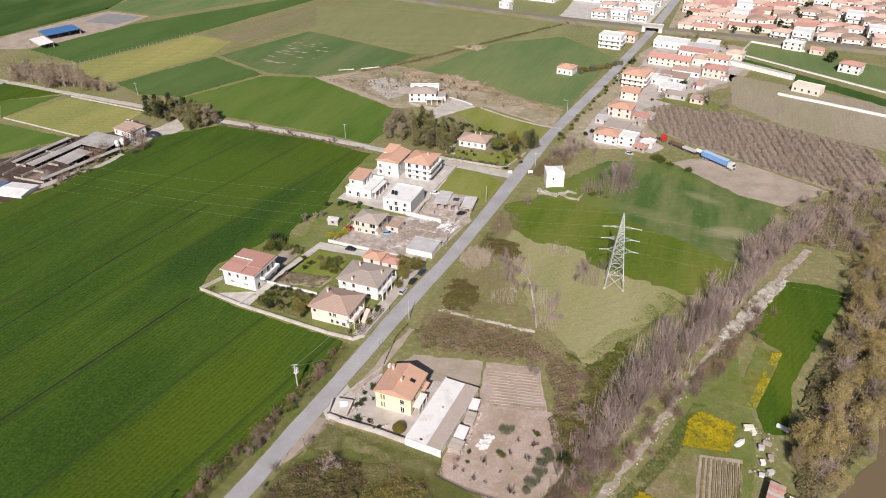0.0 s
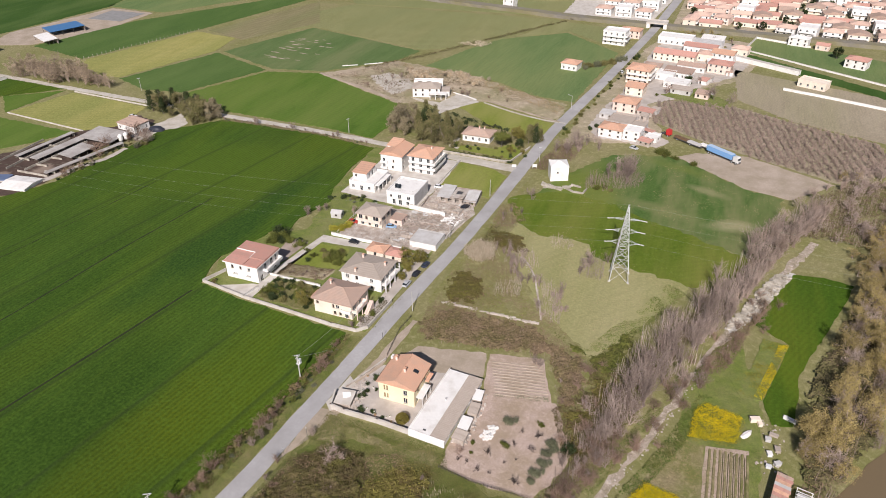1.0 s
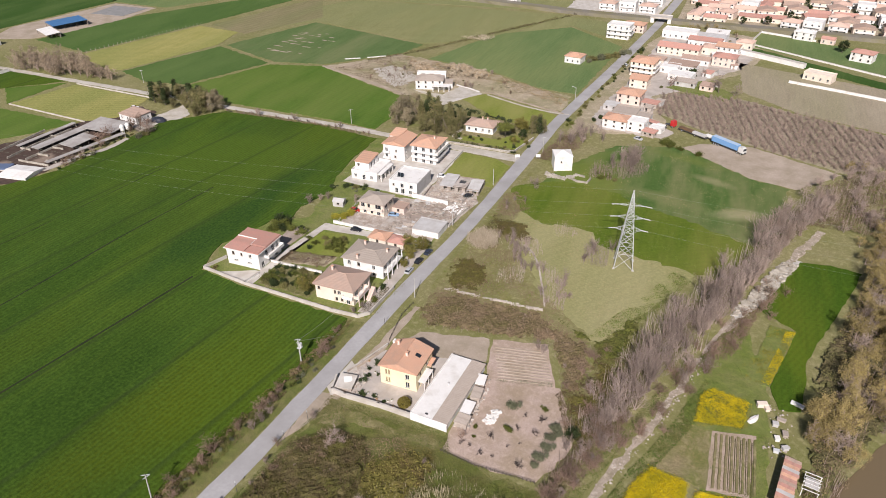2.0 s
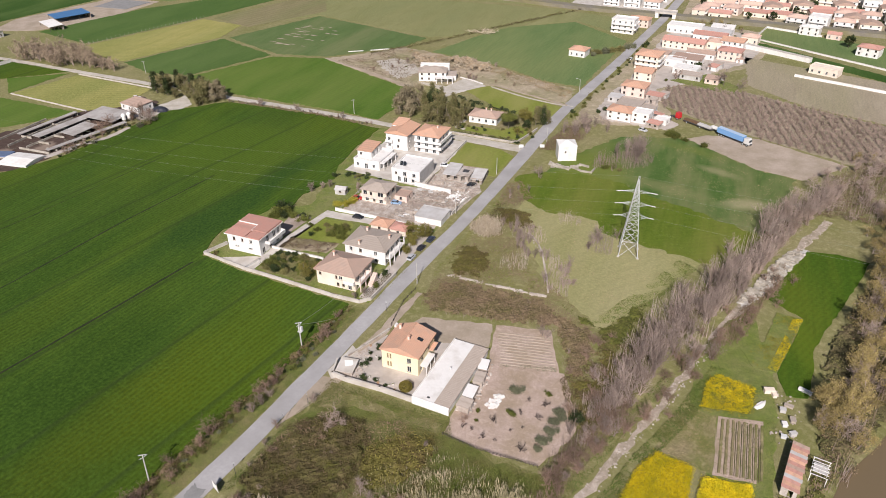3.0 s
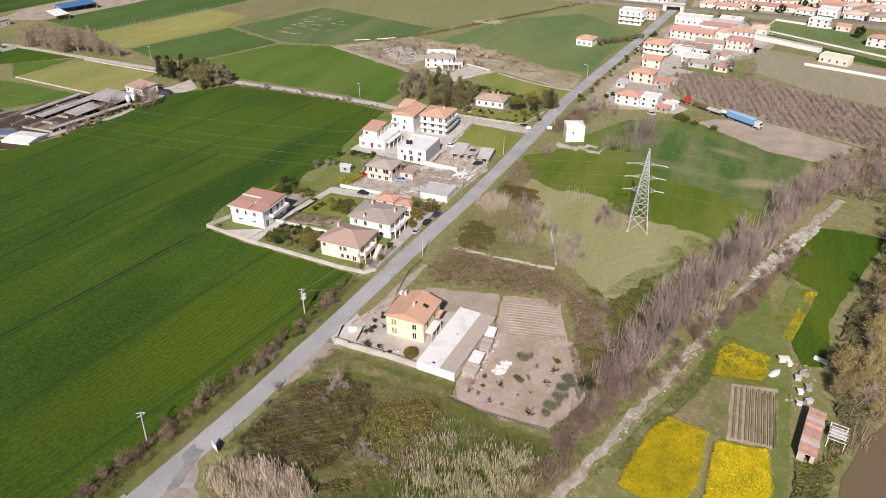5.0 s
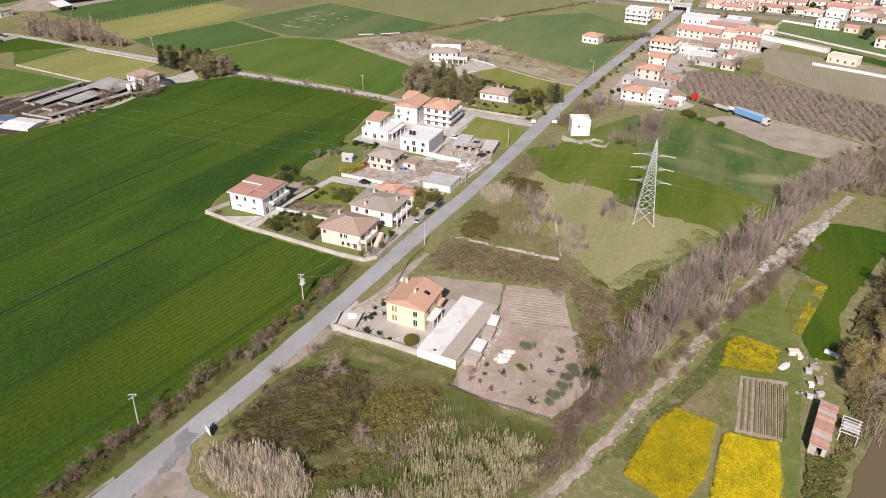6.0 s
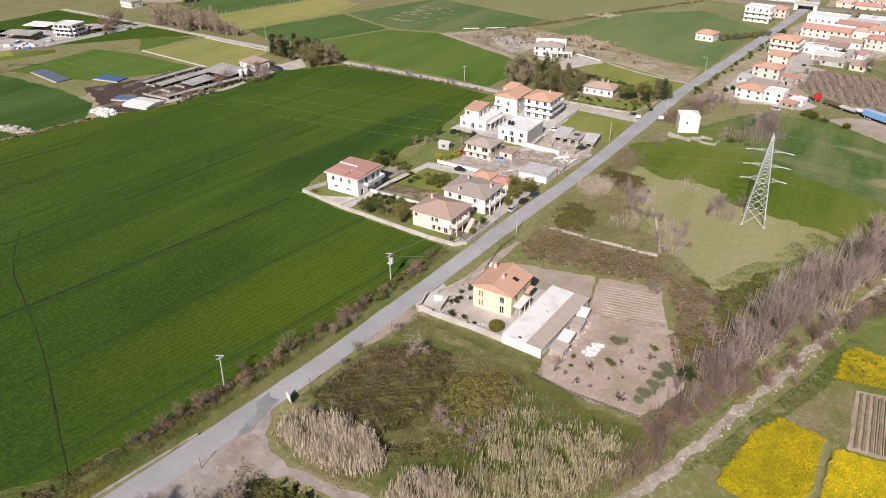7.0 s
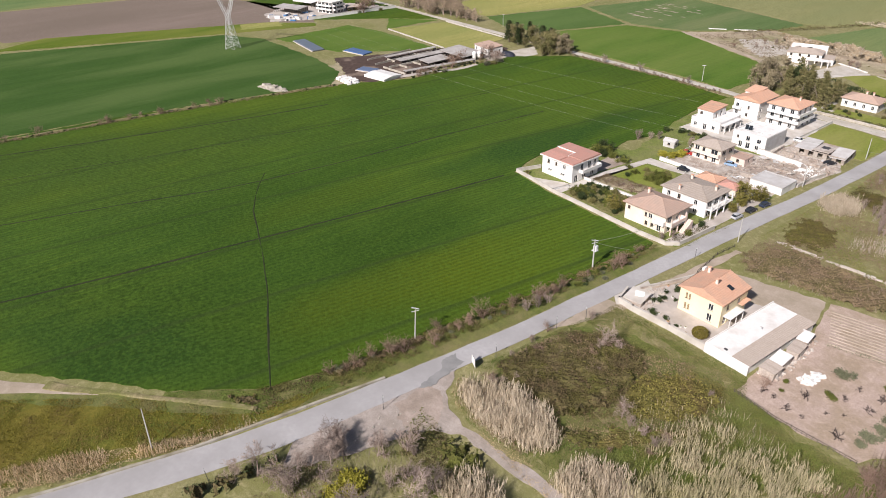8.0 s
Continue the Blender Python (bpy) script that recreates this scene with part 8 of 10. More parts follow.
hummock([(-26.4, -114), (-24.2, -97), (-21.3, -78), (-19.4, -60), (-17, -40), (-14.6, -21), (-12.6, -20), (-14.6, -40), (-16.9, -60), (-18.9, -78), (-21.4, -97), (-23, -114)], 1.0, "brown_mass", "bramble", "tangled hedge between wheat and road", "hedge", "verge_mound", seed=251, lump=2.2, step=0.4, dense=12, size=0.26)
VERGE = [(-25, -112), (-22.5, -98), (-19.5, -82), (-18, -68), (-15.6, -54), (-13.4, -42), (-12.4, -24)]
for i in range(95):
    x, y = along(VERGE, (i + rg.random()) / 95)
    plant(rg.choice(bush_dark + bush_olive + bush_green + bare_brown + bush_grey), x + rg.gauss(0, 0.8), y, rg.uniform(0.35, 0.8) * (1 if rg.random() < 0.8 else 1.3), "tangled bush in the strip between wheat and road", "shrub", "verge bushes", "verge_bush", rg.uniform(0, 360))
for i in range(40):
    x, y = rg.uniform(-6, 33), rg.uniform(-90, -56)
    plant(rg.choice(bare_brown + bush_olive + bare_multi), x, y, rg.uniform(0.25, 0.55), "leafless bramble shrub on overgrown land", "shrub", "bramble shrubs", "bramble_shrub", rg.uniform(0, 360))

# tall dry grass at the roadside, weeds and saplings on rough land
coppice(DRY_EDGE, 24, 0.5, 1.7, 0.06, "dry_tall", "tall reddish dry grass along the parapet", 111, "tall_dry_grass", 0.35)
thicket([(-66, -171), (-50, -152), (-38, -143), (-27, -132), (-25, -136), (-30, -150), (-38, -168)], 0.5, 9, 0.3, "olive_tuft", "olive brown tussocks in rough grass", "grass", "rough_tussocks", seed=112, gaps=0.4, lump=2.5)
thicket([(-58, -156), (-46, -146), (-36, -137), (-29, -128), (-26, -129), (-31, -135), (-40, -144), (-54, -157)], 0.35, 7, 0.24, "weeds", "short dry grass along the wheat edge", "grass", "margin_grass", seed=113, gaps=0.4, lump=2)
thicket([(-2, -105), (4, -104.6), (13, -106), (10, -112), (2, -114), (-1, -110)], 1.0, 12, 0.34, "bramble", "green brown brambles between the tracks", seed=114, gaps=0.2)
thicket([(0, -105), (8, -105.6), (6, -110), (1, -110)], 0.7, 8, 0.3, "weeds", "green weeds between the tracks", "weeds", "weeds", seed=115, gaps=0.3)
thicket([(0, -59), (2, -49), (31, -49.6), (33, -56), (24, -60), (12, -58)], 0.4, 9, 0.26, "weeds", "bright rank grass below the wall", "grass", "rank_grass", seed=116, gaps=0.2)
thicket([(16, -90), (22, -78), (31, -66), (33, -58), (46, -60), (60, -58), (56, -66), (40, -80), (30, -92)], 0.45, 13, 0.26, "fresh", "fresh green weeds among the reeds", "weeds", "weeds", seed=117, gaps=0.2)
thicket([(5, 2), (12, 6), (40, 6), (56, -2), (46, 9), (36, 16), (25, 33), (15, 48), (10, 60), (5, 60), (3.5, 30)], 0.7, 6, 0.36, "bramble_brown", "brown scrub in patches beside the road", "scrub", "scrub", seed=118, gaps=0.5, lump=5)
thicket([(6, 42), (18, 46), (13, 58), (7, 60)], 1.0, 9, 0.36, "bramble", "dark olive scrub patch beside the road", "scrub", "scrub", seed=119, gaps=0.42)
thicket([(50, -2), (60, 2), (70, 16), (80, 40), (74, 44), (66, 24), (56, 4)], 0.8, 9, 0.34, "fresh", "yellow green growth at the belt's edge", "scrub", "scrub", seed=120, gaps=0.3)
coppice([(-37, -171), (-32, -158), (-26.5, -146), (-22, -132), (-23, -132), (-28, -146), (-34, -158), (-41, -171)], 8, 0.5, 1.3, 0.05, "reed", "pale stalks along the parapet", 122, "dry_stalks", 0.4)
for i in range(46):
    x, y = along([(60, -60), (63, -52), (66, -42), (70, -28)], (i + rg.random()) / 46)
    plant(rg.choice(bare_brown + bare_multi[:1]), x + rg.uniform(-3.5, 1.5), y + rg.uniform(-2, 2), rg.uniform(0.4, 0.8), "leafless reddish brown shrub on the stream bank", "shrub", "brown shrubs on the bank", "bare_shrub", rg.uniform(0, 360))
for i in range(30):
    x, y = along([(-182, 30), (-180, 62), (-180, 88), (-186, 104)], (i + rg.random()) / 40)
    plant(rg.choice(bush_grey + bush_olive + bush_dark + bare_brown), x - rg.uniform(0, 4), y, rg.uniform(0.4, 0.9), "overgrown shrub along the farm's edge", "shrub", "farm shrubs", "farm_shrub", rg.uniform(0, 360))
for i in range(60):
    x, y = along([(-160, 113.6), (-110, 114.6), (-74, 112)], (i + rg.random()) / 60)
    plant(rg.choice(bare_brown + bush_grey + bare_multi), x, y + rg.uniform(-1, 1), rg.uniform(0.15, 0.35) * (2.5 if rg.random() < 0.12 else 1), "dry brown shrub along the gravel lane", "shrub", "lane shrubs", "lane_shrub", rg.uniform(0, 360))
for i in range(46):
    x, y = rg.uniform(-120, -20), rg.uniform(182, 232)
    if within([(-146, 196), (-114, 234), (-50, 218), (-16, 200), (4, 190), (5, 174), (-38, 187), (-54, 182), (-83, 170)], x, y):
        plant(rg.choice(bush_olive + bare_brown + bare_multi), x, y, rg.uniform(0.25, 0.7), "pale dry shrub on the waste land", "shrub", "waste land shrubs", "dry_shrub", rg.uniform(0, 360))

for i in range(70):
    x, y = along([(-223, -138), (-220, -116), (-215, -84), (-209, -50), (-198, -3)], (i + rg.random()) / 70)
    plant(rg.choice(bush_dark + bush_grey + bare_brown + bush_olive), x + rg.gauss(0, 0.5), y, rg.uniform(0.3, 0.75) * (1.5 if rg.random() < 0.15 else 1), "low dark bush in the field ditch", "shrub", "ditch bushes", "ditch_bush", rg.uniform(0, 360))
for i in range(44):
    x, y = rg.uniform(52, 66), rg.uniform(-46, 0)
    if within([(53, -24), (60, -42), (66, -36), (70, -14), (60, -2), (56, -4)], x, y):
        plant(rg.choice(bush_olive + bush_green + bare_brown * 2), x, y, rg.uniform(0.4, 0.9), "dense olive scrub bush between garden and stream", "shrub", "scrub bushes", "scrub_bush", rg.uniform(0, 360))

for i in range(40):
    x, y = rg.uniform(-37, 1), rg.uniform(117, 150)
    if within([(-35, -0 + 117.5), (-4, 116.5), (0.5, 134), (-2, 149), (-36, 151)], x, y) and not (-36 < x < -15 and 128 < y < 144):
        plant(rg.choice(bush_dark + bush_green + bush_olive), x, y, rg.uniform(0.5, 1.3), "evergreen shrub in the northern house's garden", "shrub", "northern shrubs", "garden_shrub", rg.uniform(0, 360), 1.2)
for i in range(30):
    x, y = along([(18, 46), (18, 46), (27, 31), (36, 17), (42, 12)], (i + rg.random()) / 54)
    plant(rg.choice(bare_slim), x + rg.gauss(0, 3.0), y + rg.gauss(0, 2.0), rg.uniform(0.22, 0.5), "slender leafless sapling in the meadow scrub", "tree", "meadow saplings", "sapling", rg.uniform(0, 360))
thicket([(12, 80), (26, 90), (40, 88), (42, 100), (30, 118), (22, 112), (14, 92)], 0.25, 5, 0.28, "fresh", "fresh grass tufts on the meadow", "grass", "meadow_grass", seed=131, gaps=0.5)
thicket([(16, 70), (34, 63), (58, 61), (74, 50), (90, 44), (86, 48), (60, 66), (36, 68), (20, 76)], 0.22, 8, 0.26, "fresh", "grass tufts along the meadow's edge", "grass", "meadow_grass", seed=132, gaps=0.45, lump=3)
thicket([(12, 80), (26, 88), (40, 86), (72, 76), (100, 67), (101, 73), (72, 82), (40, 91), (25, 92)], 0.22, 8, 0.26, "weeds", "grass tufts between two meadows", "grass", "meadow_grass", seed=133, gaps=0.45, lump=3)
thicket([(100, -3), (104, 1), (109, 14), (110, 23), (106, 25), (101, 14)], 0.4, 7, 0.24, "leaf_lime", "yellow green growth on the flower strip", "flowers", "flower_strip_growth", seed=134, gaps=0.35)
thicket([(92, -25), (101, -23), (100, -41), (91.5, -42)], 0.3, 3, 0.24, "weeds", "weeds between the soil ridges", "weeds", "weeds", seed=135, gaps=0.5, lump=1.5)

# thicker verge between wheat, track and parapet
thicket([(-42, -139), (-30, -124), (-25.5, -110), (-22.5, -98), (-19, -98), (-18, -106), (-20.5, -121), (-24.5, -141), (-31, -150)], 0.4, 13, 0.26, "lush", "dense olive verge grass by the parapet", "grass", "verge_grass", seed=141, gaps=0.12)
thicket([(-31, -126), (-27, -115), (-24.6, -100), (-21.6, -82), (-19.4, -82), (-20.5, -96), (-22.6, -110), (-27, -124)], 0.9, 13, 0.3, "bramble", "dark tangled growth along the wheat's edge", "verge growth", "verge_growth", seed=142, gaps=0.3, lump=2)
thicket([(30, 92), (60, 88), (100, 76), (106, 92), (108, 118), (92, 124), (64, 144), (42, 138), (30, 116)], 0.2, 2.6, 0.26, "grass_dry", "pale dry tufts in the patchy meadow", "grass", "meadow_grass", seed=143, gaps=0.62, lump=3.5)
thicket([(18, 74), (34, 66), (58, 63), (90, 47), (98, 68), (70, 77), (39, 86), (25, 87)], 0.2, 2.5, 0.24, "fresh", "grass tufts by the pylon", "grass", "meadow_grass", seed=144, gaps=0.5)
thicket([(86, -24), (87, -12), (90, -8.5), (100, -11), (98.6, -22)], 0.5, 10, 0.26, "leaf_lime", "yellow green growth among the flowers", "flowers", "flower_growth", seed=145, gaps=0.3, lump=1.5)
thicket([(-50, -11), (-31.5, -12), (-31.5, 1.5), (-50, -0.5)], 0.4, 10, 0.26, "weeds", "weedy garden growth behind the wall", "weeds", "weeds", seed=146, gaps=0.35)
plant(bush_dark[1], -65, 25.2, 2.6, "large dark evergreen behind the white villa", "shrub", "", "evergreen_shrub", 40, 1.2)
plant(bare_multi[0], -63.5, 42, 0.75, "round leafless bush on the grass", "shrub", "bare bushes", "bare_bush", 10)

thicket([(4, 4), (12, 7), (40, 7), (56, -2), (50, -5), (38, -3), (14, -4), (6, -10)], 0.6, 9, 0.34, "bramble_brown", "reddish brown bramble belt below the stone wall", "bramble", seed=161, gaps=0.2)
thicket([(6, 2), (14, 5), (36, 5), (50, -2), (40, -2), (16, -2)], 0.9, 7, 0.34, "bramble", "dark bramble patches below the stone wall", "bramble", seed=162, gaps=0.45)
for i in range(26):
    x, y = along([(9.6, 150), (11.5, 175), (15, 210), (20, 250), (25, 290)], (i + rg.random()) / 26)
    plant(rg.choice(bush_dark + bush_green + bush_olive), x + rg.uniform(0, 4), y, rg.uniform(0.6, 1.3), "dark hedge shrub beside the town road", "shrub", "town road shrubs", "roadside_shrub", rg.uniform(0, 360), 1.2)

thicket(DRY_EDGE, 0.4, 9, 0.26, "dry_tall", "matted dry grass along the parapet", "dry grass", "dry_grass", seed=171, gaps=0.15)
for i in range(60):
    x, y = rg.uniform(24, 64), rg.uniform(158, 300)
    if within([(44, 176), (50, 190), (53, 222), (64, 240), (80, 262), (70, 268), (46, 232), (40, 186)], x, y):
        plant(rg.choice(bush_dark + bush_olive + bare_brown + bush_green), x, y, rg.uniform(0.5, 1.2), "garden shrub behind the roadside houses", "shrub", "court shrubs", "court_shrub", rg.uniform(0, 360))

thicket([(46, -90), (53, -78), (60, -62), (66, -46), (72, -28), (82, 0), (84.6, 1), (75.4, -27.5), (69.4, -44.5), (63.4, -61.6), (57, -76), (50, -92)], 0.5, 9, 0.3, "lush", "grassy near bank of the stream", "weeds", "bank_growth", seed=181, gaps=0.25)
thicket([(50, -84), (57, -70), (63, -56), (68, -42), (74, -26), (71, -26), (64, -44), (57, -58), (48, -78)], 0.9, 7, 0.34, "bramble_brown", "brown scrub on the stream's near bank", "scrub", "scrub", seed=182, gaps=0.3)
thicket([(88, -62), (103, -60), (104, -22), (108, -8), (103, -4), (97, 10), (90, -2), (84.5, -12), (84.5, -24), (91, -44)], 0.25, 6, 0.24, "fresh", "fresh grass between the allotments", "grass", "path_grass", seed=183, gaps=0.35)

thicket([(-3, -84), (6, -72), (18, -62), (30, -55), (33, -60), (28, -70), (18, -82), (8, -87)], 1.3, 8, 0.36, "bramble", "dense dark bramble thicket", seed=191, gaps=0.3, lump=4)
thicket([(14, -84), (26, -70), (32, -62), (36, -66), (30, -80), (22, -90)], 0.7, 8, 0.3, "bramble_brown", "dry brown growth before the reeds", "scrub", "scrub", seed=192, gaps=0.4)

for k, (poly_, tall_) in enumerate((([(-104, 203), (-97, 209), (-80, 209), (-82, 204), (-98, 201)], 2.4), ([(-76, 208), (-70, 214), (-50, 213), (-46, 206), (-62, 202)], 3.6), ([(-40, 200), (-30, 205), (-16, 196), (-24, 190)], 1.6))):
    thicket(poly_, tall_, 6, 0.5, "reed", "tall pale dry reeds on the waste land", "reeds", "dry_reeds", seed=260 + k, gaps=0.2, lump=3.0)
hummock([(-32.6, 118.6), (-18, 117.3), (-4, 116.6), (-3.6, 118), (-18, 118.9), (-32.4, 120.2)], 1.3, "green_mass", "leaf_dark", "dark clipped hedge along the lane", "hedge", "hedge_mound", seed=271, lump=2.0, step=0.4, dense=14, size=0.26)
sheet("garden_lawn", [(-31, 121.5), (-14, 120), (-4, 119.4), (-1, 128), (-8, 136), (-15, 128), (-31, 127)], 0.11, M["lawn"], "lawn before the northern house", "lawn", amount=0.4)
sheet("garden_path", [(-36, 123), (-31, 121.6), (-30.4, 123), (-34, 125.6), (-34, 134), (-36, 134)], 0.13, M["gravel"], "pale garden path beside the northern house", "path", amount=0.3)
for x, y, k in ((-27, 124.6, 1.0), (-21.6, 124.2, 0.9), (-10, 125, 0.7), (-30, 133, 0.8), (1.4, 124, 0.9), (-5, 121.6, 1.0)):
    plant(bush_dark[0], x, y, k, "round clipped dark shrub on the northern lawn", "shrub", "clipped shrubs", "clipped_shrub", 40 * x, 1.35)

# ---- walls and fences ----
M["parapet"] = surf("mossy_concrete", (0.36, 0.33, 0.28), (0.48, 0.45, 0.40), (0.22, 0.20, 0.14), 1.4, 0.35, 0.9, 0.4, 0.03)


def wall_run(pts, h, th, material, label, name="boundary_wall", category="wall", cap=True):
    """A wall along a line: one panel a stretch, with a coping on each."""
    ob = thing(name, pose(pts[0][0], pts[0][1], 0), label, category)
    for (x0, y0), (x1, y1) in zip(pts, pts[1:]):
        L = math.hypot(x1 - x0, y1 - y0)
        m = pose(x0 - pts[0][0], y0 - pts[0][1], 0, 0, 0, math.degrees(math.atan2(y1 - y0, x1 - x0)))
        p = part("wall_panel", boxes((-th / 2, L + th / 2 - 0.01, -th / 2, th / 2, -0.1, h * rg_wall.uniform(0.97, 1.03))), M[material], ob, at=m)
        if cap:
            part("coping", boxes((-th / 2 - 0.04, L + th / 2 + 0.03, -th / 2 - 0.06, th / 2 + 0.06, h * 1.03 + 0.002, h * 1.03 + 0.1)), M["concrete"], p)
    return ob


rg_wall = random.Random(8)
wall_run([(-69.5, -2.5), (-72.6, -10.6), (-54, -13.4), (-39.4, -14.4), (-20.2, -15.8), (-11.5, -15.6), (-8.9, -13), (-7.9, 2)], 1.1, 0.3, "concrete", "pale plastered wall round the villas")
wall_run([(-53.6, 1.2), (-34, 1.2)], 0.9, 0.25, "white", "low white wall between two gardens")
wall_run([(-54.6, -12.8), (-53.4, -7)], 0.9, 0.3, "white", "white gate wall of the villa drive")
wall_run([(-47, 32), (-28.6, 32), (-16.8, 31.8)], 1.3, 0.25, "white", "white wall along the shared drive")
wall_run([(-28.2, 61.2), (-12.6, 60.0)], 1.9, 0.25, "white", "white wall beside the ruined yard")
wall_run([(-5.9, 44.6), (-5.6, 52), (-4.2, 59)], 1.0, 0.25, "concrete", "low wall of the rubble yard")
wall_run([(-36, 116), (-30.5, 115.9), (-6, 115.2), (-3.4, 116.5), (0.6, 134)], 0.9, 0.3, "stone", "low stone wall along the lane")
wall_run([(-25.4, 84), (-25.0, 109.2)], 0.8, 0.25, "white", "white wall beside the corner lawn")
wall_run([(-4.0, -41.5), (-2.6, -46.4), (1.6, -46.9), (11.3, -46.8), (20.9, -47.3)], 1.5, 0.4, "concrete", "pale rough garden wall below the yellow house")
wall_run([(2.6, -24), (-0.6, -33), (-2.6, -38)], 0.7, 0.25, "rubble", "low rough wall by the road")
wall_run([(39.4, 10.6), (37.2, 17.4), (34.2, 25), (31.3, 32.7), (27.6, 38.6), (23.8, 42.8)], 0.35, 0.5, "rubble", "low crumbling stone wall across the meadow scrub", cap=False)
for x0, x1, hh in ((12, 17.5, 0.5), (20.5, 23, 0.3), (24, 29.5, 0.6), (31.5, 33.5, 0.35), (34.5, 39.4, 0.7)):
    wall_run([(x0, 7.7), ((x0 + x1) / 2, 7.9), (x1, 8.0)], hh, 0.45, "rubble", "crumbling stretch of stone wall in the scrub", cap=False)
wall_run([(111, 259), (134.6, 251.9), (163, 242.3), (210, 226)], 1.5, 0.3, "white", "long white wall beside the ploughed field")
wall_run([(86, 307.5), (118.5, 290.6)], 2.6, 3.0, "white", "long white covered greenhouse wall", "low_white_building", "building")
wall_run([(89, 331), (167, 283), (230, 262)], 0.9, 0.4, "white", "white field wall by the narrow plot")
wall_run([(84, 312), (95, 363.3), (128, 351.6)], 1.2, 0.4, "white", "white wall near the railway")
wall_run([(-331, 60), (-326, 92), (-322.7, 122)], 1.8, 0.4, "white", "long white wall of a distant farm")
wall_run([(-273, 81), (-215, 76)], 0.5, 0.35, "concrete", "low pale kerb wall of the mown field")
wall_run([(-265, 119), (-209, 115.5)], 0.5, 0.35, "concrete", "low pale kerb wall of the mown field")
wall_run([(-16.6, -104), (-19.6, -120), (-23.6, -141), (-29.8, -163), (-37, -184)], 0.45, 0.5, "parapet", "low concrete roadside parapet", "road_parapet", "parapet", cap=False)


def fence(pts, step, h, material, label, name="fence", rails=2, w=0.1):
    ob = thing(name, pose(pts[0][0], pts[0][1], 0), label, "fence")
    for (x0, y0), (x1, y1) in zip(pts, pts[1:]):
        L = math.hypot(x1 - x0, y1 - y0)
        m = pose(x0 - pts[0][0], y0 - pts[0][1], 0, 0, 0, math.degrees(math.atan2(y1 - y0, x1 - x0)))
        n = max(1, int(L / step))
        me = mesh_of("post", boxes((-w / 2, w / 2, -w / 2, w / 2, -0.1, h)), M[material])
        for i in range(n + 1):
            part("post", me, None, ob, at=m @ pose(L * i / n, rg_wall.uniform(-0.1, 0.1), 0, rg_wall.uniform(-4, 4), rg_wall.uniform(-4, 4), 0))
        for r in range(rails):
            z = h * (0.4 + 0.45 * r)
            part("rail", boxes((0, L, -0.03, 0.03, z, z + 0.07)), M[material], ob, at=m)
    return ob


fence([(31.6, -54.4), (40.7, -55.7), (55, -55.4)], 0.9, 0.9, "darkwood", "dark wooden picket fence of the garden")
fence([(-311, 163), (-284, 252)], 3.1, 1.7, "concrete", "row of pale concrete field posts", "post_row", 0, 0.13)
fence([(2.2, -22), (0.5, -10), (1.2, -3)], 2.2, 1.0, "darkwood", "dark wooden roadside fence")
fence([(-46, 34), (-46, 56), (-42, 60)], 2.5, 1.0, "steel", "wire fence of the villa lot")

# ---- pylons and lines ----


def lattice(bm, lo, hi, z0, z1, n, w):
    """Cross-braced panels between two square levels."""
    for k in range(n):
        f0, f1 = k / n, (k + 1) / n
        a, b = lo + (hi - lo) * f0, lo + (hi - lo) * f1
        za, zb = z0 + (z1 - z0) * f0, z0 + (z1 - z0) * f1
        ca = [(-a, -a), (a, -a), (a, a), (-a, a)]
        cb = [(-b, -b), (b, -b), (b, b), (-b, b)]
        for i in range(4):
            j = (i + 1) % 4
            beam(bm, (*ca[i], za), (*cb[j], zb), w)
            beam(bm, (*ca[j], za), (*cb[i], zb), w)
            beam(bm, (*cb[i], zb), (*cb[j], zb), w)


PX, PY, PH = 57.9, 42.4, 28.0
pylon = thing("power_pylon", pose(PX, PY, 0, 0, 0, 8), "tall white steel lattice power pylon on the meadow", "pylon")
for sx, sy in ((-1, -1), (1, -1), (1, 1), (-1, 1)):
    part("leg", beam(bmesh.new(), (sx * 3.1, sy * 3.1, 0), (sx * 0.12, sy * 0.12, PH), 0.26, 0.16), M["steel"], pylon)
    part("footing", boxes((sx * 3.1 - 0.4, sx * 3.1 + 0.4, sy * 3.1 - 0.4, sy * 3.1 + 0.4, -0.1, 0.3)), M["concrete"], pylon)
bm = bmesh.new()
z0, hz = 0.0, 5.6
while z0 < 26.5:
    z1 = min(27.0, z0 + hz)
    lattice(bm, 3.1 - 2.98 * z0 / PH, 3.1 - 2.98 * z1 / PH, z0, z1, 1, 0.13)
    z0, hz = z1, hz * 0.78 if hz > 1.3 else hz
part("bracing", bm, M["steel"], pylon)
ARM_Z = (13.8, 18.2, 22.6)
for z in ARM_Z:
    for s in (-1, 1):
        r = 3.1 - 2.98 * z / PH
        bm = bmesh.new()
        for y in (-r, r):
            beam(bm, (s * r, y, z), (s * 4.2, 0, z + 0.1), 0.1)
            beam(bm, (s * r * 0.95, y * 0.95, z + 0.55), (s * 4.2, 0, z + 0.1), 0.08)
        for k in (0.35, 0.7):
            x = r + (4.2 - r) * k
            beam(bm, (s * x, -r * (1 - k), z), (s * x, r * (1 - k), z), 0.09)
        a = part("cross_arm", bm, M["steel"], pylon)
        ins = loft(bmesh.new(), [[(s * (4.2 + 0.11 * k), rr * math.cos(math.tau * q / 8), z + 0.1 - 0.015 * k + rr * math.sin(math.tau * q / 8)) for q in range(8)] for k in range(20) for rr in [0.17 if k % 2 else 0.08]])
        part("insulator", ins, M["white"], a, "white glazed insulator string")


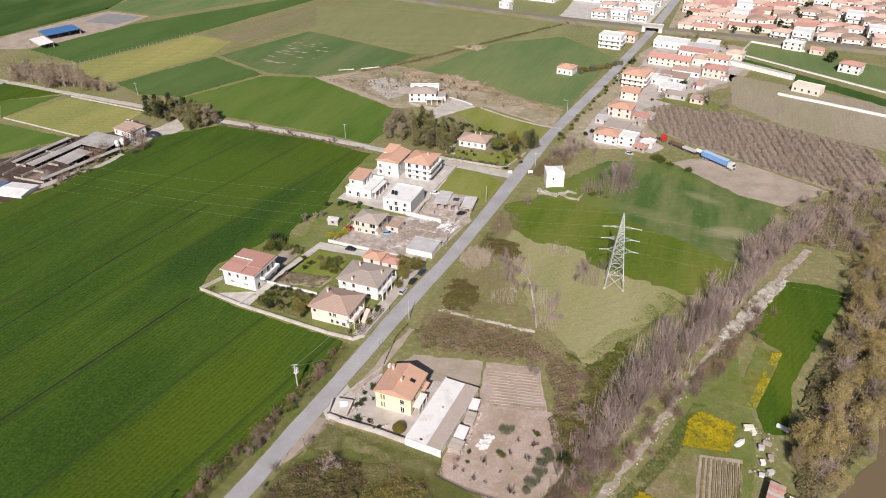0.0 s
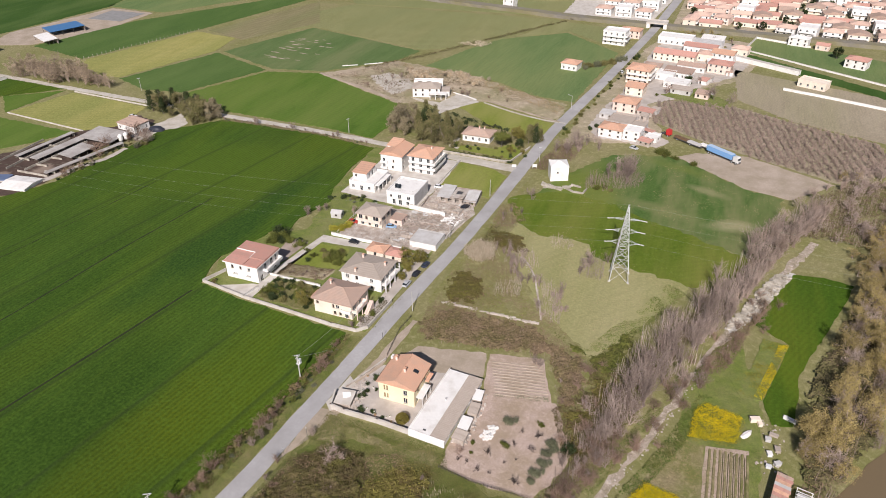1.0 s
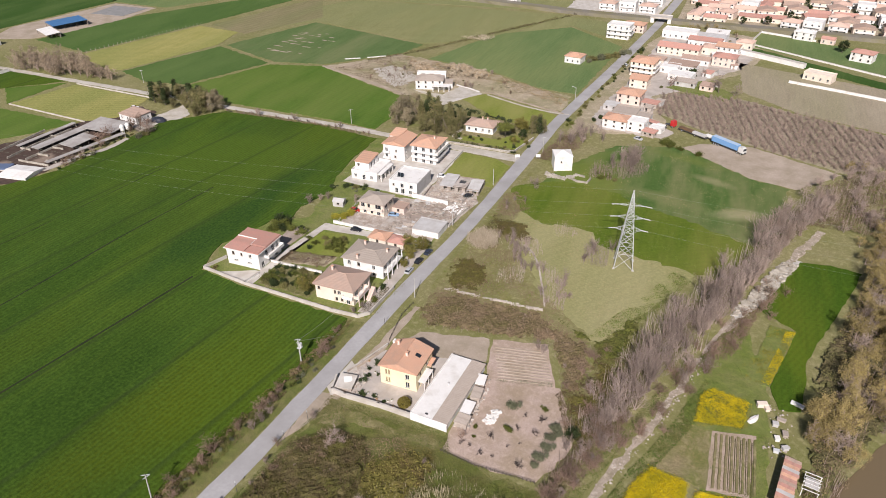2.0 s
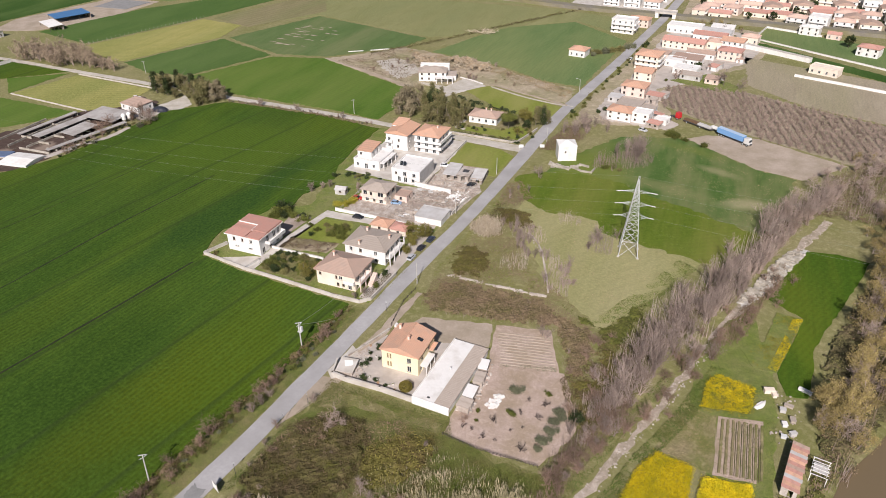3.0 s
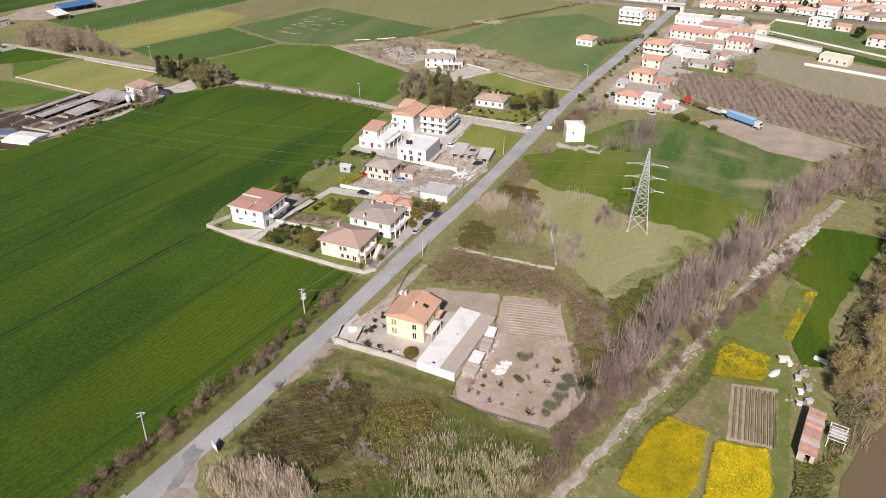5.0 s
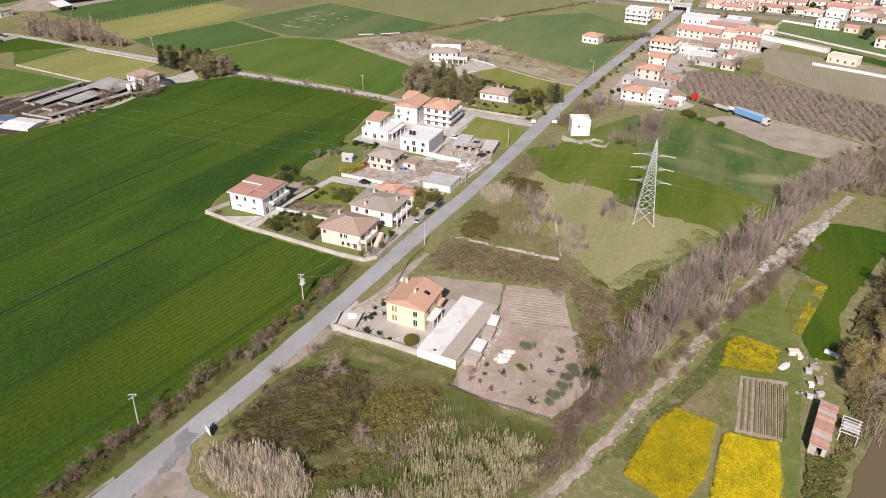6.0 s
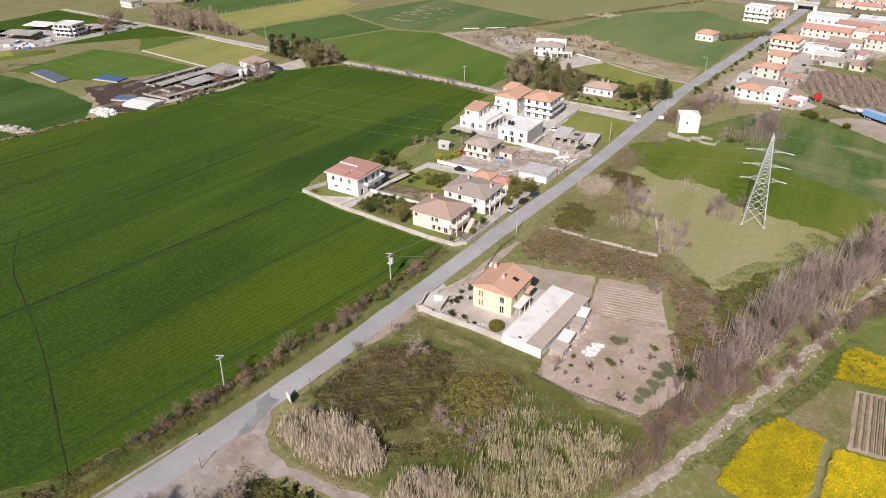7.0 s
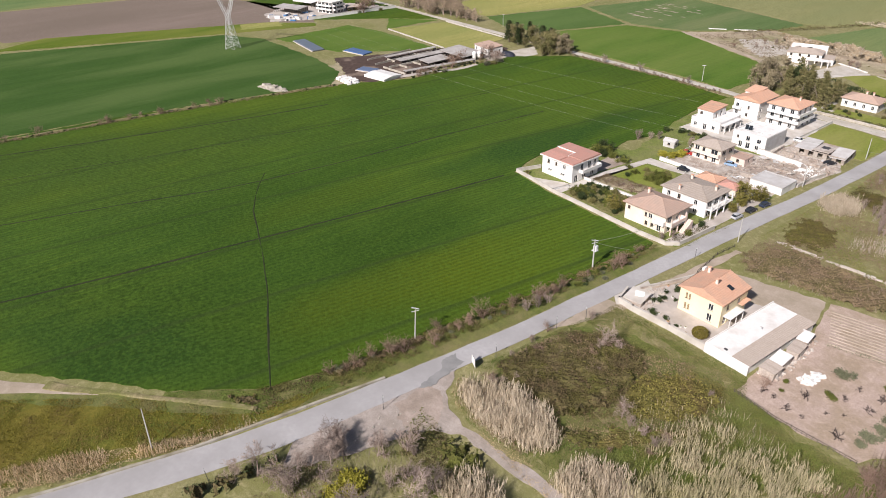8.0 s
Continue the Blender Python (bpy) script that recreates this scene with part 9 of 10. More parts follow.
def cable(a, b, sag, r, label, material="cable", name="power_cable"):
    bm = bmesh.new()
    n = 24
    pts = [Vector(a).lerp(Vector(b), i / n) - Vector((0, 0, sag * 4 * (i / n) * (1 - i / n))) for i in range(n + 1)]
    side = (Vector(b) - Vector(a)).cross(Vector((0, 0, 1))).normalized() * r
    up = Vector((0, 0, r))
    loft(bm, [[p + side, p + up, p - side, p - up] for p in pts])
    ob = new(name, mesh_of(name, bm, M[material]))
    return tagged(ob, label, "cable", "power cables")


QX, QY = -296.0, -7.5
turn = pose(PX, PY, 0, 0, 0, 8)
for i, z in enumerate(ARM_Z):
    left, right = turn @ Vector((-6.4, 0, z - 0.1)), turn @ Vector((6.4, 0, z - 0.1))
    cable(left, (QX + 2, QY - 6 + 6 * i, 29), 9, 0.017, "high voltage cable sagging over the wheat")
    cable(right, (330, 72 - 4 + 4 * i, z + 4), 9, 0.017, "high voltage cable leading to the river")
cable((PX, PY, PH), (QX, QY, 33), 7, 0.016, "thin earth wire between the pylons")
cable((PX, PY, PH), (330, 74, 30), 7, 0.018, "thin earth wire leading to the river")
py2 = thing("power_pylon", pose(QX, QY, 0, 0, 0, 30), "grey lattice pylon with a forked head in wheat", "pylon")
for sx, sy in ((-1, -1), (1, -1), (1, 1), (-1, 1)):
    part("leg", beam(bmesh.new(), (sx * 2.9, sy * 2.9, 0), (sx * 0.9, sy * 0.9, 17), 0.22, 0.18), M["steel"], py2)
bm = bmesh.new()
lattice(bm, 2.9, 0.9, 0, 17, 6, 0.12)
part("bracing", bm, M["steel"], py2)
for s in (-1, 1):
    bm = bmesh.new()
    for y in (-0.8, 0.8):
        beam(bm, (s * 0.9, y, 17), (s * 7.0, y * 0.6, 31), 0.24)
        beam(bm, (-s * 0.3, y, 17.6), (s * 5.6, y * 0.6, 31), 0.2)
        for k in range(6):
            f, g2 = k / 6, (k + 1) / 6
            beam(bm, (s * (0.9 + 6.1 * f), y, 17 + 14 * f), (s * (-0.3 + 5.9 * g2), y, 17.6 + 13.4 * g2), 0.12)
    part("fork", bm, M["steel"], py2)
bm = bmesh.new()
for zz in (31, 32.4):
    for y in (-0.5, 0.5):
        beam(bm, (-10, y, zz - (zz > 31) * 0.6), (10, y, zz - (zz > 31) * 0.6), 0.2)
for k in range(12):
    beam(bm, (-10 + 20 * k / 12, 0, 31), (-10 + 20 * (k + 1) / 12, 0, 31.8), 0.12)
part("cross_arm", bm, M["steel"], py2)

# ---- poles and roadside things ----


def pole(x, y, h, label, lean=(0, 0), arm=0, box_on=False, lamp=False, name="utility_pole", thick=0.3):
    ob = thing(name, pose(x, y, 0, lean[0], lean[1], 0), label, "pole")
    part("shaft", beam(bmesh.new(), (0, 0, -0.3), (0, 0, h), thick, thick * 0.6, 8), M["polewood"], ob)
    for k in range(arm):
        a = part("cross_arm", boxes((-0.9, 0.9, -0.06, 0.06, h - 0.3 - 0.7 * k, h - 0.18 - 0.7 * k)), M["steel"], ob, at=pose(0, 0, 0, 0, 0, 35 + 40 * k))
        ins = bmesh.new()
        for q in (-0.8, 0, 0.8):
            beam(ins, (q, 0, h - 0.18 - 0.7 * k), (q, 0, h + 0.12 - 0.7 * k), 0.16, 0.08, 6)
        part("insulators", ins, M["glass"], a)
    if box_on:
        part("transformer", bevelled(boxes((-0.5, 0.5, 0.16, 0.95, h * 0.62, h * 0.62 + 1.3)), 0.05), M["steel"], ob, "grey pole transformer")
        part("bracket", boxes((-0.6, 0.6, -0.3, 0.95, h * 0.62 - 0.14, h * 0.62 - 0.02)), M["steel"], ob)
    if lamp:
        l = part("lamp_arm", beam(bmesh.new(), (0, 0, h - 0.1), (-1.6, 0, h + 0.3), 0.1, sides=6), M["steel"], ob)
        part("lamp_head", bevelled(boxes((-2.2, -1.5, -0.16, 0.16, h + 0.22, h + 0.38)), 0.04), M["steel"], l)
    return ob


pole(-16.6, -39.2, 8.4, "grey concrete pole with a transformer beside the wheat", arm=2, box_on=True, thick=0.42)
pole(-22.8, -91.2, 8.6, "grey concrete pole with a crossarm at the field edge", (-2, 2), arm=2, thick=0.36)
pole(0.35, 0.2, 7.6, "pale lamp post beside the road", lamp=False, name="lamp_post")
pole(-28.5, -147.0, 8.6, "leaning weathered grey pole in rough grass", (-3, -9), thick=0.28)
pole(-1.6, 82.5, 7.5, "pale pole at the corner lawn", lamp=False)
pole(-5.0, 46.2, 7.0, "white lamp post before the shed", lamp=True, name="lamp_post")
pole(8.6, 121.5, 7.2, "pale pole at the junction", arm=1)
pole(7.2, 190, 7.5, "pale pole along the town road", lamp=True, name="lamp_post")
pole(-230, 134, 7.5, "pale pole beside the gravel lane", arm=1)
pole(-88, 121, 7.5, "pale pole beside the gravel lane", arm=1)
cable((-16.6, -39.2, 7.9), (-15.2, -14.5, 4.6), 0.6, 0.06, "overhead service cable to the cream villa")
cable((-16.6, -39.2, 7.6), (-13.2, -29, 3.0), 0.2, 0.05, "stay cable of the transformer pole")
for x, y, a in ((-14.6, -142.2, 5), (-9.4, -109.2, -3), (-5.2, -65.0, 4), (-6.6, -82.2, -4), (-3.4, -57.2, 3), (-2.2, -16.0, -2)):
    mk = thing("marker_post", pose(x, y, 0, a, a / 2, 0), "thin dark metal roadside marker post", "post", "roadside marker posts")
    part("rod", beam(bmesh.new(), (0, 0, -0.2), (0, 0, 3.4), 0.12, 0.1, 6), M["dark"], mk)
    part("plate", boxes((-0.12, 0.12, -0.03, 0.03, 2.9, 3.35)), M["steel"], mk)
sg = thing("road_sign", pose(-7.6, -87.6, 0, 0, 0, -24), "large white roadside board on two steel posts", "sign")
part("board", bevelled(boxes((-1.1, 1.1, -0.05, 0.0, 0.5, 2.4)), 0.02), M["white"], sg)
part("backing", boxes((-1.06, 1.06, 0.005, 0.05, 0.55, 2.35)), M["dark"], sg)
for q in (-0.8, 0.72):
    part("post", boxes((q, q + 0.08, 0.055, 0.13, -0.2, 2.6)), M["steel"], sg)
for x, y, label in ((0.2, 110.2, "white notice board at the junction"), (8.6, 113.6, "small white box at the junction")):
    bd = thing("notice_board", pose(x, y, 0, 0, 0, 20), label, "sign")
    part("panel", bevelled(boxes((-1.0, 1.0, -0.08, 0.08, 0.9, 2.3)), 0.03), M["white"], bd)
    for q in (-0.8, 0.8):
        part("post", boxes((q - 0.05, q + 0.05, -0.05, 0.05, -0.1, 0.9)), M["steel"], bd)

# ---- vehicles ----
PAINT = {}


def paint(name, c):
    if name not in PAINT:
        m, nt, b = fresh(name + "_paint", 0.3)
        b.inputs["Coat Weight"].default_value = 0.4
        nt.links.new(blend(nt, spread(nt, noise_at(nt, coords(nt), 2.0), 0.45, 0.7, 0, 0.3), c, tuple(0.7 * v + 0.05 for v in c)), b.inputs["Base Color"])
        PAINT[name] = m
    return PAINT[name]


paint("roof_blue", (0.05, 0.17, 0.38))
M["roof_blue"] = PAINT["roof_blue"]
M["rubber"] = surf("rubber", (0.02, 0.02, 0.02), (0.03, 0.03, 0.03), (0.04, 0.038, 0.035), 4, 1, 0.9, 0)


def wheel(parent, x, y, r, w):
    t = part("tyre", beam(bmesh.new(), (x, y - w / 2, r), (x, y + w / 2, r), 2 * r, sides=14), M["rubber"], parent)
    part("rim", beam(bmesh.new(), (x, y - w / 2 - 0.01, r), (x, y + w / 2 + 0.01, r), 1.2 * r, sides=10), M["steel"], t)


def car(x, y, yaw, colour, rgb, label, z=0.11):
    ob = thing("car", pose(x, y, z, 0, 0, yaw), label, "car")
    def ring(xx, half, z0, z1):
        return [(xx, -half, z0), (xx, half, z0), (xx, half * 0.97, z1), (xx, -half * 0.97, z1)]
    part("body", loft(bmesh.new(), [ring(-2.05, 0.72, 0.4, 0.75), ring(-1.85, 0.84, 0.28, 0.9), ring(-0.6, 0.86, 0.25, 0.95), ring(0.8, 0.86, 0.25, 0.92), ring(1.75, 0.82, 0.28, 0.78), ring(2.05, 0.7, 0.4, 0.62)]), paint(colour, rgb), ob)
    part("cabin_glass", loft(bmesh.new(), [ring(-1.75, 0.74, 0.86, 0.9), ring(-1.25, 0.68, 0.9, 1.36), ring(0.25, 0.68, 0.9, 1.4), ring(0.95, 0.74, 0.86, 0.93)]), M["glass"], ob)
    part("roof", loft(bmesh.new(), [ring(-1.3, 0.64, 1.37, 1.41), ring(-0.5, 0.66, 1.39, 1.47), ring(0.28, 0.64, 1.37, 1.42)]), paint(colour, rgb), ob)
    for sx in (-1.3, 1.3):
        for sy in (-0.76, 0.76):
            wheel(ob, sx, sy, 0.31, 0.2)
    for sy in (-0.55, 0.55):
        part("headlight", boxes((1.98, 2.06, sy - 0.14, sy + 0.14, 0.52, 0.64)), M["white"], ob)
    return ob


car(-6.7, 19.2, 84, "black", (0.02, 0.02, 0.025), "black hatchback parked beside the road")
car(-5.9, 25.4, 84, "dark_blue", (0.03, 0.04, 0.07), "dark blue car parked beside the road")
car(-7.3, 12.6, 86, "silver", (0.45, 0.46, 0.48), "silver car parked before the villa gate")
car(-36.5, 30.0, 5, "black", (0.02, 0.02, 0.025), "black car on the shared drive")
car(-44.0, 43.0, 10, "red", (0.45, 0.04, 0.03), "red car beside the lime bushes")
car(-28.5, 45.0, 15, "light_blue", (0.25, 0.38, 0.55), "light blue car in the rubble yard")
car(-24.0, 82.0, 10, "white", (0.75, 0.75, 0.75), "white car behind the ruined building")
car(-50.5, 80.5, 60, "black", (0.02, 0.02, 0.025), "dark car under the white house's canopy")
car(-7.5, 69.5, 60, "black", (0.02, 0.02, 0.025), "dark car beside the ruined building")
car(46, 150.5, -20, "silver", (0.45, 0.46, 0.48), "silver car beside the white house", 0.0)
car(22, 259, 80, "white", (0.75, 0.75, 0.75), "white car parked by the tall house")
tk = thing("articulated_truck", pose(85.4, 153.6, 0.1, 0, 0, -35), "articulated truck with a long blue tipper trailer", "truck")
part("trailer", bevelled(boxes((-9.0, 4.6, -1.25, 1.25, 1.3, 3.6)), 0.06), paint("blue", (0.17, 0.34, 0.60)), tk, "long blue box trailer")
part("tarpaulin", boxes((-8.9, 4.5, -1.2, 1.2, 3.61, 3.72)), paint("pale_blue", (0.42, 0.55, 0.72)), tk)
ribs = bmesh.new()
for k in range(13):
    for s in (-1.3, 1.26):
        box(ribs, -8.8 + k * 1.1, -8.7 + k * 1.1, s, s + 0.05, 1.35, 3.55)
part("side_ribs", ribs, paint("blue", (0.17, 0.34, 0.60)), tk)
part("chassis", boxes((-8.8, 8.4, -0.5, 0.5, 0.75, 1.25)), M["dark"], tk)
part("cab", loft(bmesh.new(), [[(5.2, -1.2, 1.0), (5.2, 1.2, 1.0), (5.2, 1.2, 3.3), (5.2, -1.2, 3.3)], [(7.2, -1.2, 1.0), (7.2, 1.2, 1.0), (7.1, 1.15, 3.4), (7.1, -1.15, 3.4)], [(8.0, -1.2, 0.8), (8.0, 1.2, 0.8), (7.7, 1.1, 2.9), (7.7, -1.1, 2.9)]]), paint("pale", (0.6, 0.6, 0.58)), tk)
part("windscreen", box(bmesh.new(), 0, 0.04, -1.0, 1.0, 0, 1.0, pose(7.86, 0, 1.9, 0, -8, 0)), M["glass"], tk)
for x in (-7.6, -6.3, -5.0, 4.9, 7.0):
    for s in (-1.05, 1.05):
        wheel(tk, x, s, 0.5, 0.35)
rd = thing("tractor_unit", pose(59.4, 171.0, 0.1, 0, 0, -30), "red truck cab parked beside the orchard", "truck")
part("cab", loft(bmesh.new(), [[(-1.2, -1.2, 0.9), (-1.2, 1.2, 0.9), (-1.2, 1.2, 3.4), (-1.2, -1.2, 3.4)], [(0.9, -1.2, 0.9), (0.9, 1.2, 0.9), (0.6, 1.1, 3.3), (0.6, -1.1, 3.3)]]), paint("truck_red", (0.5, 0.03, 0.03)), rd)
part("chassis", boxes((-4.4, 0.8, -0.5, 0.5, 0.6, 0.95)), M["dark"], rd)
for x in (-3.6, 0.0):
    for s in (-1.0, 1.0):
        wheel(rd, x, s, 0.5, 0.35)
for k, (x, y, L, yaw, mt) in enumerate(((66, 167, 9, -32, "wood"), (72, 163, 8, -32, "greywall"), (77, 162, 6, -35, "white"), (50, 171.5, 7, -25, "tile_red"), (54, 168, 5, -25, "white"))):
    tr = thing("flat_trailer", pose(x, y, 0.1, 0, 0, yaw), "loaded low trailer parked beside the orchard", "trailer", "parked trailers")
    part("bed", bevelled(boxes((-L / 2, L / 2, -1.2, 1.2, 0.8, 1.05)), 0.03), M["dark"], tr)
    part("load", bevelled(boxes((-L / 2 + 0.3, L / 2 - 0.8, -1.05, 1.05, 1.05, 1.9)), 0.08), M[mt], tr)
    for s in (-1.0, 1.0):
        wheel(tr, -L / 4, s, 0.45, 0.3)

# ---- rubble, ruin, allotment, farm ----


def chunks(poly, n, smin, smax, material, label, name, category, seed):
    r = random.Random(seed)
    xy = inside(np.random.default_rng(seed), poly, n)
    bm = bmesh.new()
    for x, y in xy:
        s = r.uniform(smin, smax)
        box(bm, -s, s, -s * r.uniform(0.4, 1), s * r.uniform(0.4, 1), 0, s * r.uniform(0.4, 1.2), pose(x, y, 0.05, r.uniform(-18, 18), r.uniform(-18, 18), r.uniform(0, 360)))
    ob = new(name, mesh_of(name, bm, M[material]))
    return tagged(ob, label, category, "", "stuff")


chunks([(-27, 33), (-17, 34), (-7, 46), (-4, 57), (-8, 62), (-26, 60)], 420, 0.15, 0.6, "rubble", "broken masonry strewn over the yard", "rubble", "rubble", 3)
chunks([(-20, 60), (-4, 59), (-3, 68), (-14, 70)], 380, 0.12, 0.55, "rubble", "heaps of pale rubble by the ruin", "rubble", "rubble", 4)
chunks([(-13, 56), (-6, 54), (-5, 60), (-11, 62)], 260, 0.1, 0.42, "white", "white building debris", "debris", "debris", 5)
chunks([(15, 101), (24, 100), (29, 104), (26, 99), (17, 97)], 90, 0.2, 0.7, "stone", "tumbled pale stones below the tower", "tumbled_stones", "stones", 6)
for pts in ([(15.6, 101.4), (19.6, 98.6), (24.4, 97.2)], [(24.6, 100.4), (29.6, 97.4), (33.6, 97.6), (34.2, 101.6)], [(27.6, 103.4), (31.4, 102.6)]):
    wall_run(pts, 0.9, 0.5, "stone", "ruined pale stone wall below the tower", "ruined_wall", "wall", cap=False)
plant(bare_big[0], 14.9, 86.2, 0.75, "pale leafless tree in the roadside meadow", "tree", "", "bare_tree", 60)
chunks([(38, -42), (40.5, -42), (41, -37), (38.5, -37)], 60, 0.2, 0.55, "white", "pile of white stone blocks", "block_pile", "stones", 7)
chunks([(31.5, -46), (35.5, -46), (35.5, -27), (31.8, -27)], 110, 0.12, 0.45, "rubble", "clutter of blocks and scrap behind the shed", "scrap", "scrap", 8)
chunks([(-1.5, -47), (3, -46), (4.5, -37), (0, -33), (-2, -40)], 80, 0.15, 0.5, "rubble", "stones and pots by the gate", "gate_clutter", "clutter", 9)
chunks([(-220, -30), (-208, -28), (-205, -24), (-216, -25)], 60, 0.6, 1.6, "stone", "heap of grey boulders in the field", "boulders", "boulders", 10)
chunks([(-205, 3), (-194, 2), (-193, 7), (-203, 9)], 80, 0.5, 1.2, "white", "white plastic heap at the farm", "plastic_heap", "heap", 11)
chunks([(52, -92), (58, -76), (64, -62), (70, -44), (76, -27), (85, 2), (95, 31), (102, 50), (108, 64), (119, 90), (122, 89), (111, 63), (105.5, 49), (98, 29), (88, 0), (79, -28), (72.5, -45), (67, -63), (61, -78), (55, -93)], 520, 0.08, 0.26, "rubble", "pale boulders of the dry stream", "stream_stones", "stones", 12)
chunks([(92, 26), (98, 29), (107, 50), (112, 62), (108, 64), (102, 51), (95, 32)], 420, 0.25, 0.8, "stone", "bright white stones of the stream bed", "white_stones", "stones", 13)
ruin = thing("ruined_building", pose(-12.5, 76.2, 0.05, 0, 0, 4), "collapsed low building with a broken grey roof", "ruin")
part("wall", walls_mesh(16, 10, 2.4, {"S": [(1.5 + 3.0 * i, 0.4, 1.6, 1.7) for i in range(5)], "E": [(2, 0.3, 2, 1.8), (6, 0.3, 2, 1.8)]}), M["rubble"], ruin)
for k, (x0, x1, rx, ry, z) in enumerate(((-8.2, -2.6, 3, 2, 2.5), (-2.5, 3.0, -4, -3, 2.4), (3.1, 8.3, 7, -6, 2.2))):
    part("roof_slab", box(bmesh.new(), x0, x1, -5.2, 5.2 - k, 0, 0.2, pose(0, 0, z, rx, ry * 0.3, 0)), M["greywall" if k != 1 else "rubble"], ruin)
# dark plate laid on the slabs in place of the shade in a roof hole
part("hole_edge", boxes((-1.0, 1.4, -1.5, 1.0, 2.66, 2.74)), M["dark"], ruin)
for pts in ([(-142.6, 213.3), (-134.9, 218.1)], [(-130.9, 220.8), (-122, 227.6)], [(-60, 192), (-50.9, 188.9), (-44.6, 185.6)]):
    wall_run(pts, 0.5, 0.5, "white", "low white wall at the edge of the waste land", "boundary_wall", "wall", cap=False)
# allotment shack with orange roof
sk = thing("allotment_shack", pose(107.4, -36.0, 0.05, 0, 0, -10), "long shack with a patchy rusty and grey sheet roof", "shack")
part("wall", walls_mesh(3.2, 14.5, 2.4, {"W": [(2, 0.9, 1.0, 0.9), (7, 0.1, 0.9, 1.9), (11, 0.9, 1.0, 0.9)], "S": [(1.4, 0.1, 1.0, 2.0)]}), M["rubble"], sk)
for k in range(14):
    part("roof_sheet", box(bmesh.new(), -1.8, 1.95 - 0.12 * (k % 3), -7.5 + 1.06 * k, -6.47 + 1.06 * k, 0, 0.07, pose(0, 0, 2.5 + 0.03 * (k % 2), 0, 5, 0)), M[("tile_red", "tile", "tile_red", "greywall", "tile", "tile_red", "tile_brown")[k % 7]], sk, "faded rusty or grey roof sheet")
pg = thing("pergola", pose(112.4, -34.5, 0.05, 0, 0, -10), "white frame pergola beside the shack", "pergola")
for x in (-1.6, 1.6):
    for y in (-2.6, 0, 2.6):
        part("post", boxes((x - 0.07, x + 0.07, y - 0.07, y + 0.07, 0, 2.4)), M["white"], pg)
for k in range(6):
    part("slat", boxes((-1.8, 1.8, -2.7 + 1.05 * k, -2.55 + 1.05 * k, 2.4, 2.5)), M["white"], pg)
part("screen", boxes((-1.4, 1.4, -1.4, 1.4, 2.2, 2.26)), M["greywall"], pg)
boat = thing("rowing_boat", pose(100.2, -16.4, 0.1, 0, 0, 55), "small white upturned boat on grass", "boat")
part("hull", loft(bmesh.new(), [[(-1.9, -0.5, 0), (-1.9, 0.5, 0), (-1.8, 0.3, 0.45), (-1.8, -0.3, 0.45)], [(-0.5, -0.85, 0), (-0.5, 0.85, 0), (-0.5, 0.5, 0.7), (-0.5, -0.5, 0.7)], [(0.9, -0.7, 0), (0.9, 0.7, 0), (0.9, 0.4, 0.65), (0.9, -0.4, 0.65)], [(2.0, -0.08, 0.05), (2.0, 0.08, 0.05), (1.9, 0.05, 0.4), (1.9, -0.05, 0.4)]]), M["white"], boat)
part("keel", boxes((-1.7, 1.8, -0.05, 0.05, 0.62, 0.76)), M["concrete"], boat)
for k, (x, y, sx, sy, h, mt, yaw) in enumerate(((102.0, -10.8, 2.4, 1.2, 1.2, "cream", 20), (103.2, -11.6, 1.0, 1.8, 0.9, "cream", 20), (110.4, -7.4, 3.2, 0.9, 0.7, "white", -20), (105.2, -16.6, 1.3, 1.2, 0.9, "greywall", 5), (105.6, -21.4, 1.1, 1.3, 0.8, "white", 15), (107.4, -24.0, 1.5, 1.0, 0.9, "greywall", 30), (107.4, -19.2, 1.2, 1.6, 0.8, "tile_grey", 10), (105.4, -25.6, 1.2, 0.8, 0.8, "steel", 0), (106.6, -14.4, 2.0, 0.9, 0.6, "tile_grey", -10))):
    bx = thing("storage_box", pose(x, y, 0.08, 0, 0, yaw), "pale weathered storage box on the allotment", "storage box", "allotment boxes")
    part("body", bevelled(boxes((-sx / 2, sx / 2, -sy / 2, sy / 2, 0, h)), 0.05), M[mt], bx)
    part("lid", boxes((-sx / 2 - 0.08, sx / 2 + 0.08, -sy / 2 - 0.08, sy / 2 + 0.08, h + 0.002, h + 0.08)), M[mt], bx)


def open_shed(x, y, w, d, h, roofm, label, yaw=0.0, posts=4):
    ob = thing("farm_shed", pose(x, y, 0.05, 0, 0, yaw), label, "shed", "farm sheds")
    part("roof", roof_mesh("mono", w, d, h, 0.5, 0.2), M[roofm], ob)
    for i in range(posts):
        for sx in (-w / 2 + 0.2, w / 2 - 0.2):
            yy = -d / 2 + 0.3 + (d - 0.6) * i / (posts - 1)
            part("post", boxes((sx - 0.1, sx + 0.1, yy - 0.1, yy + 0.1, 0, h + 0.5 * (yy + d / 2) / d)), M["darkwood"], ob)
    part("back_wall", boxes((-w / 2, w / 2, d / 2 - 0.2, d / 2, 0, h)), M["rubble"], ob)
    return ob


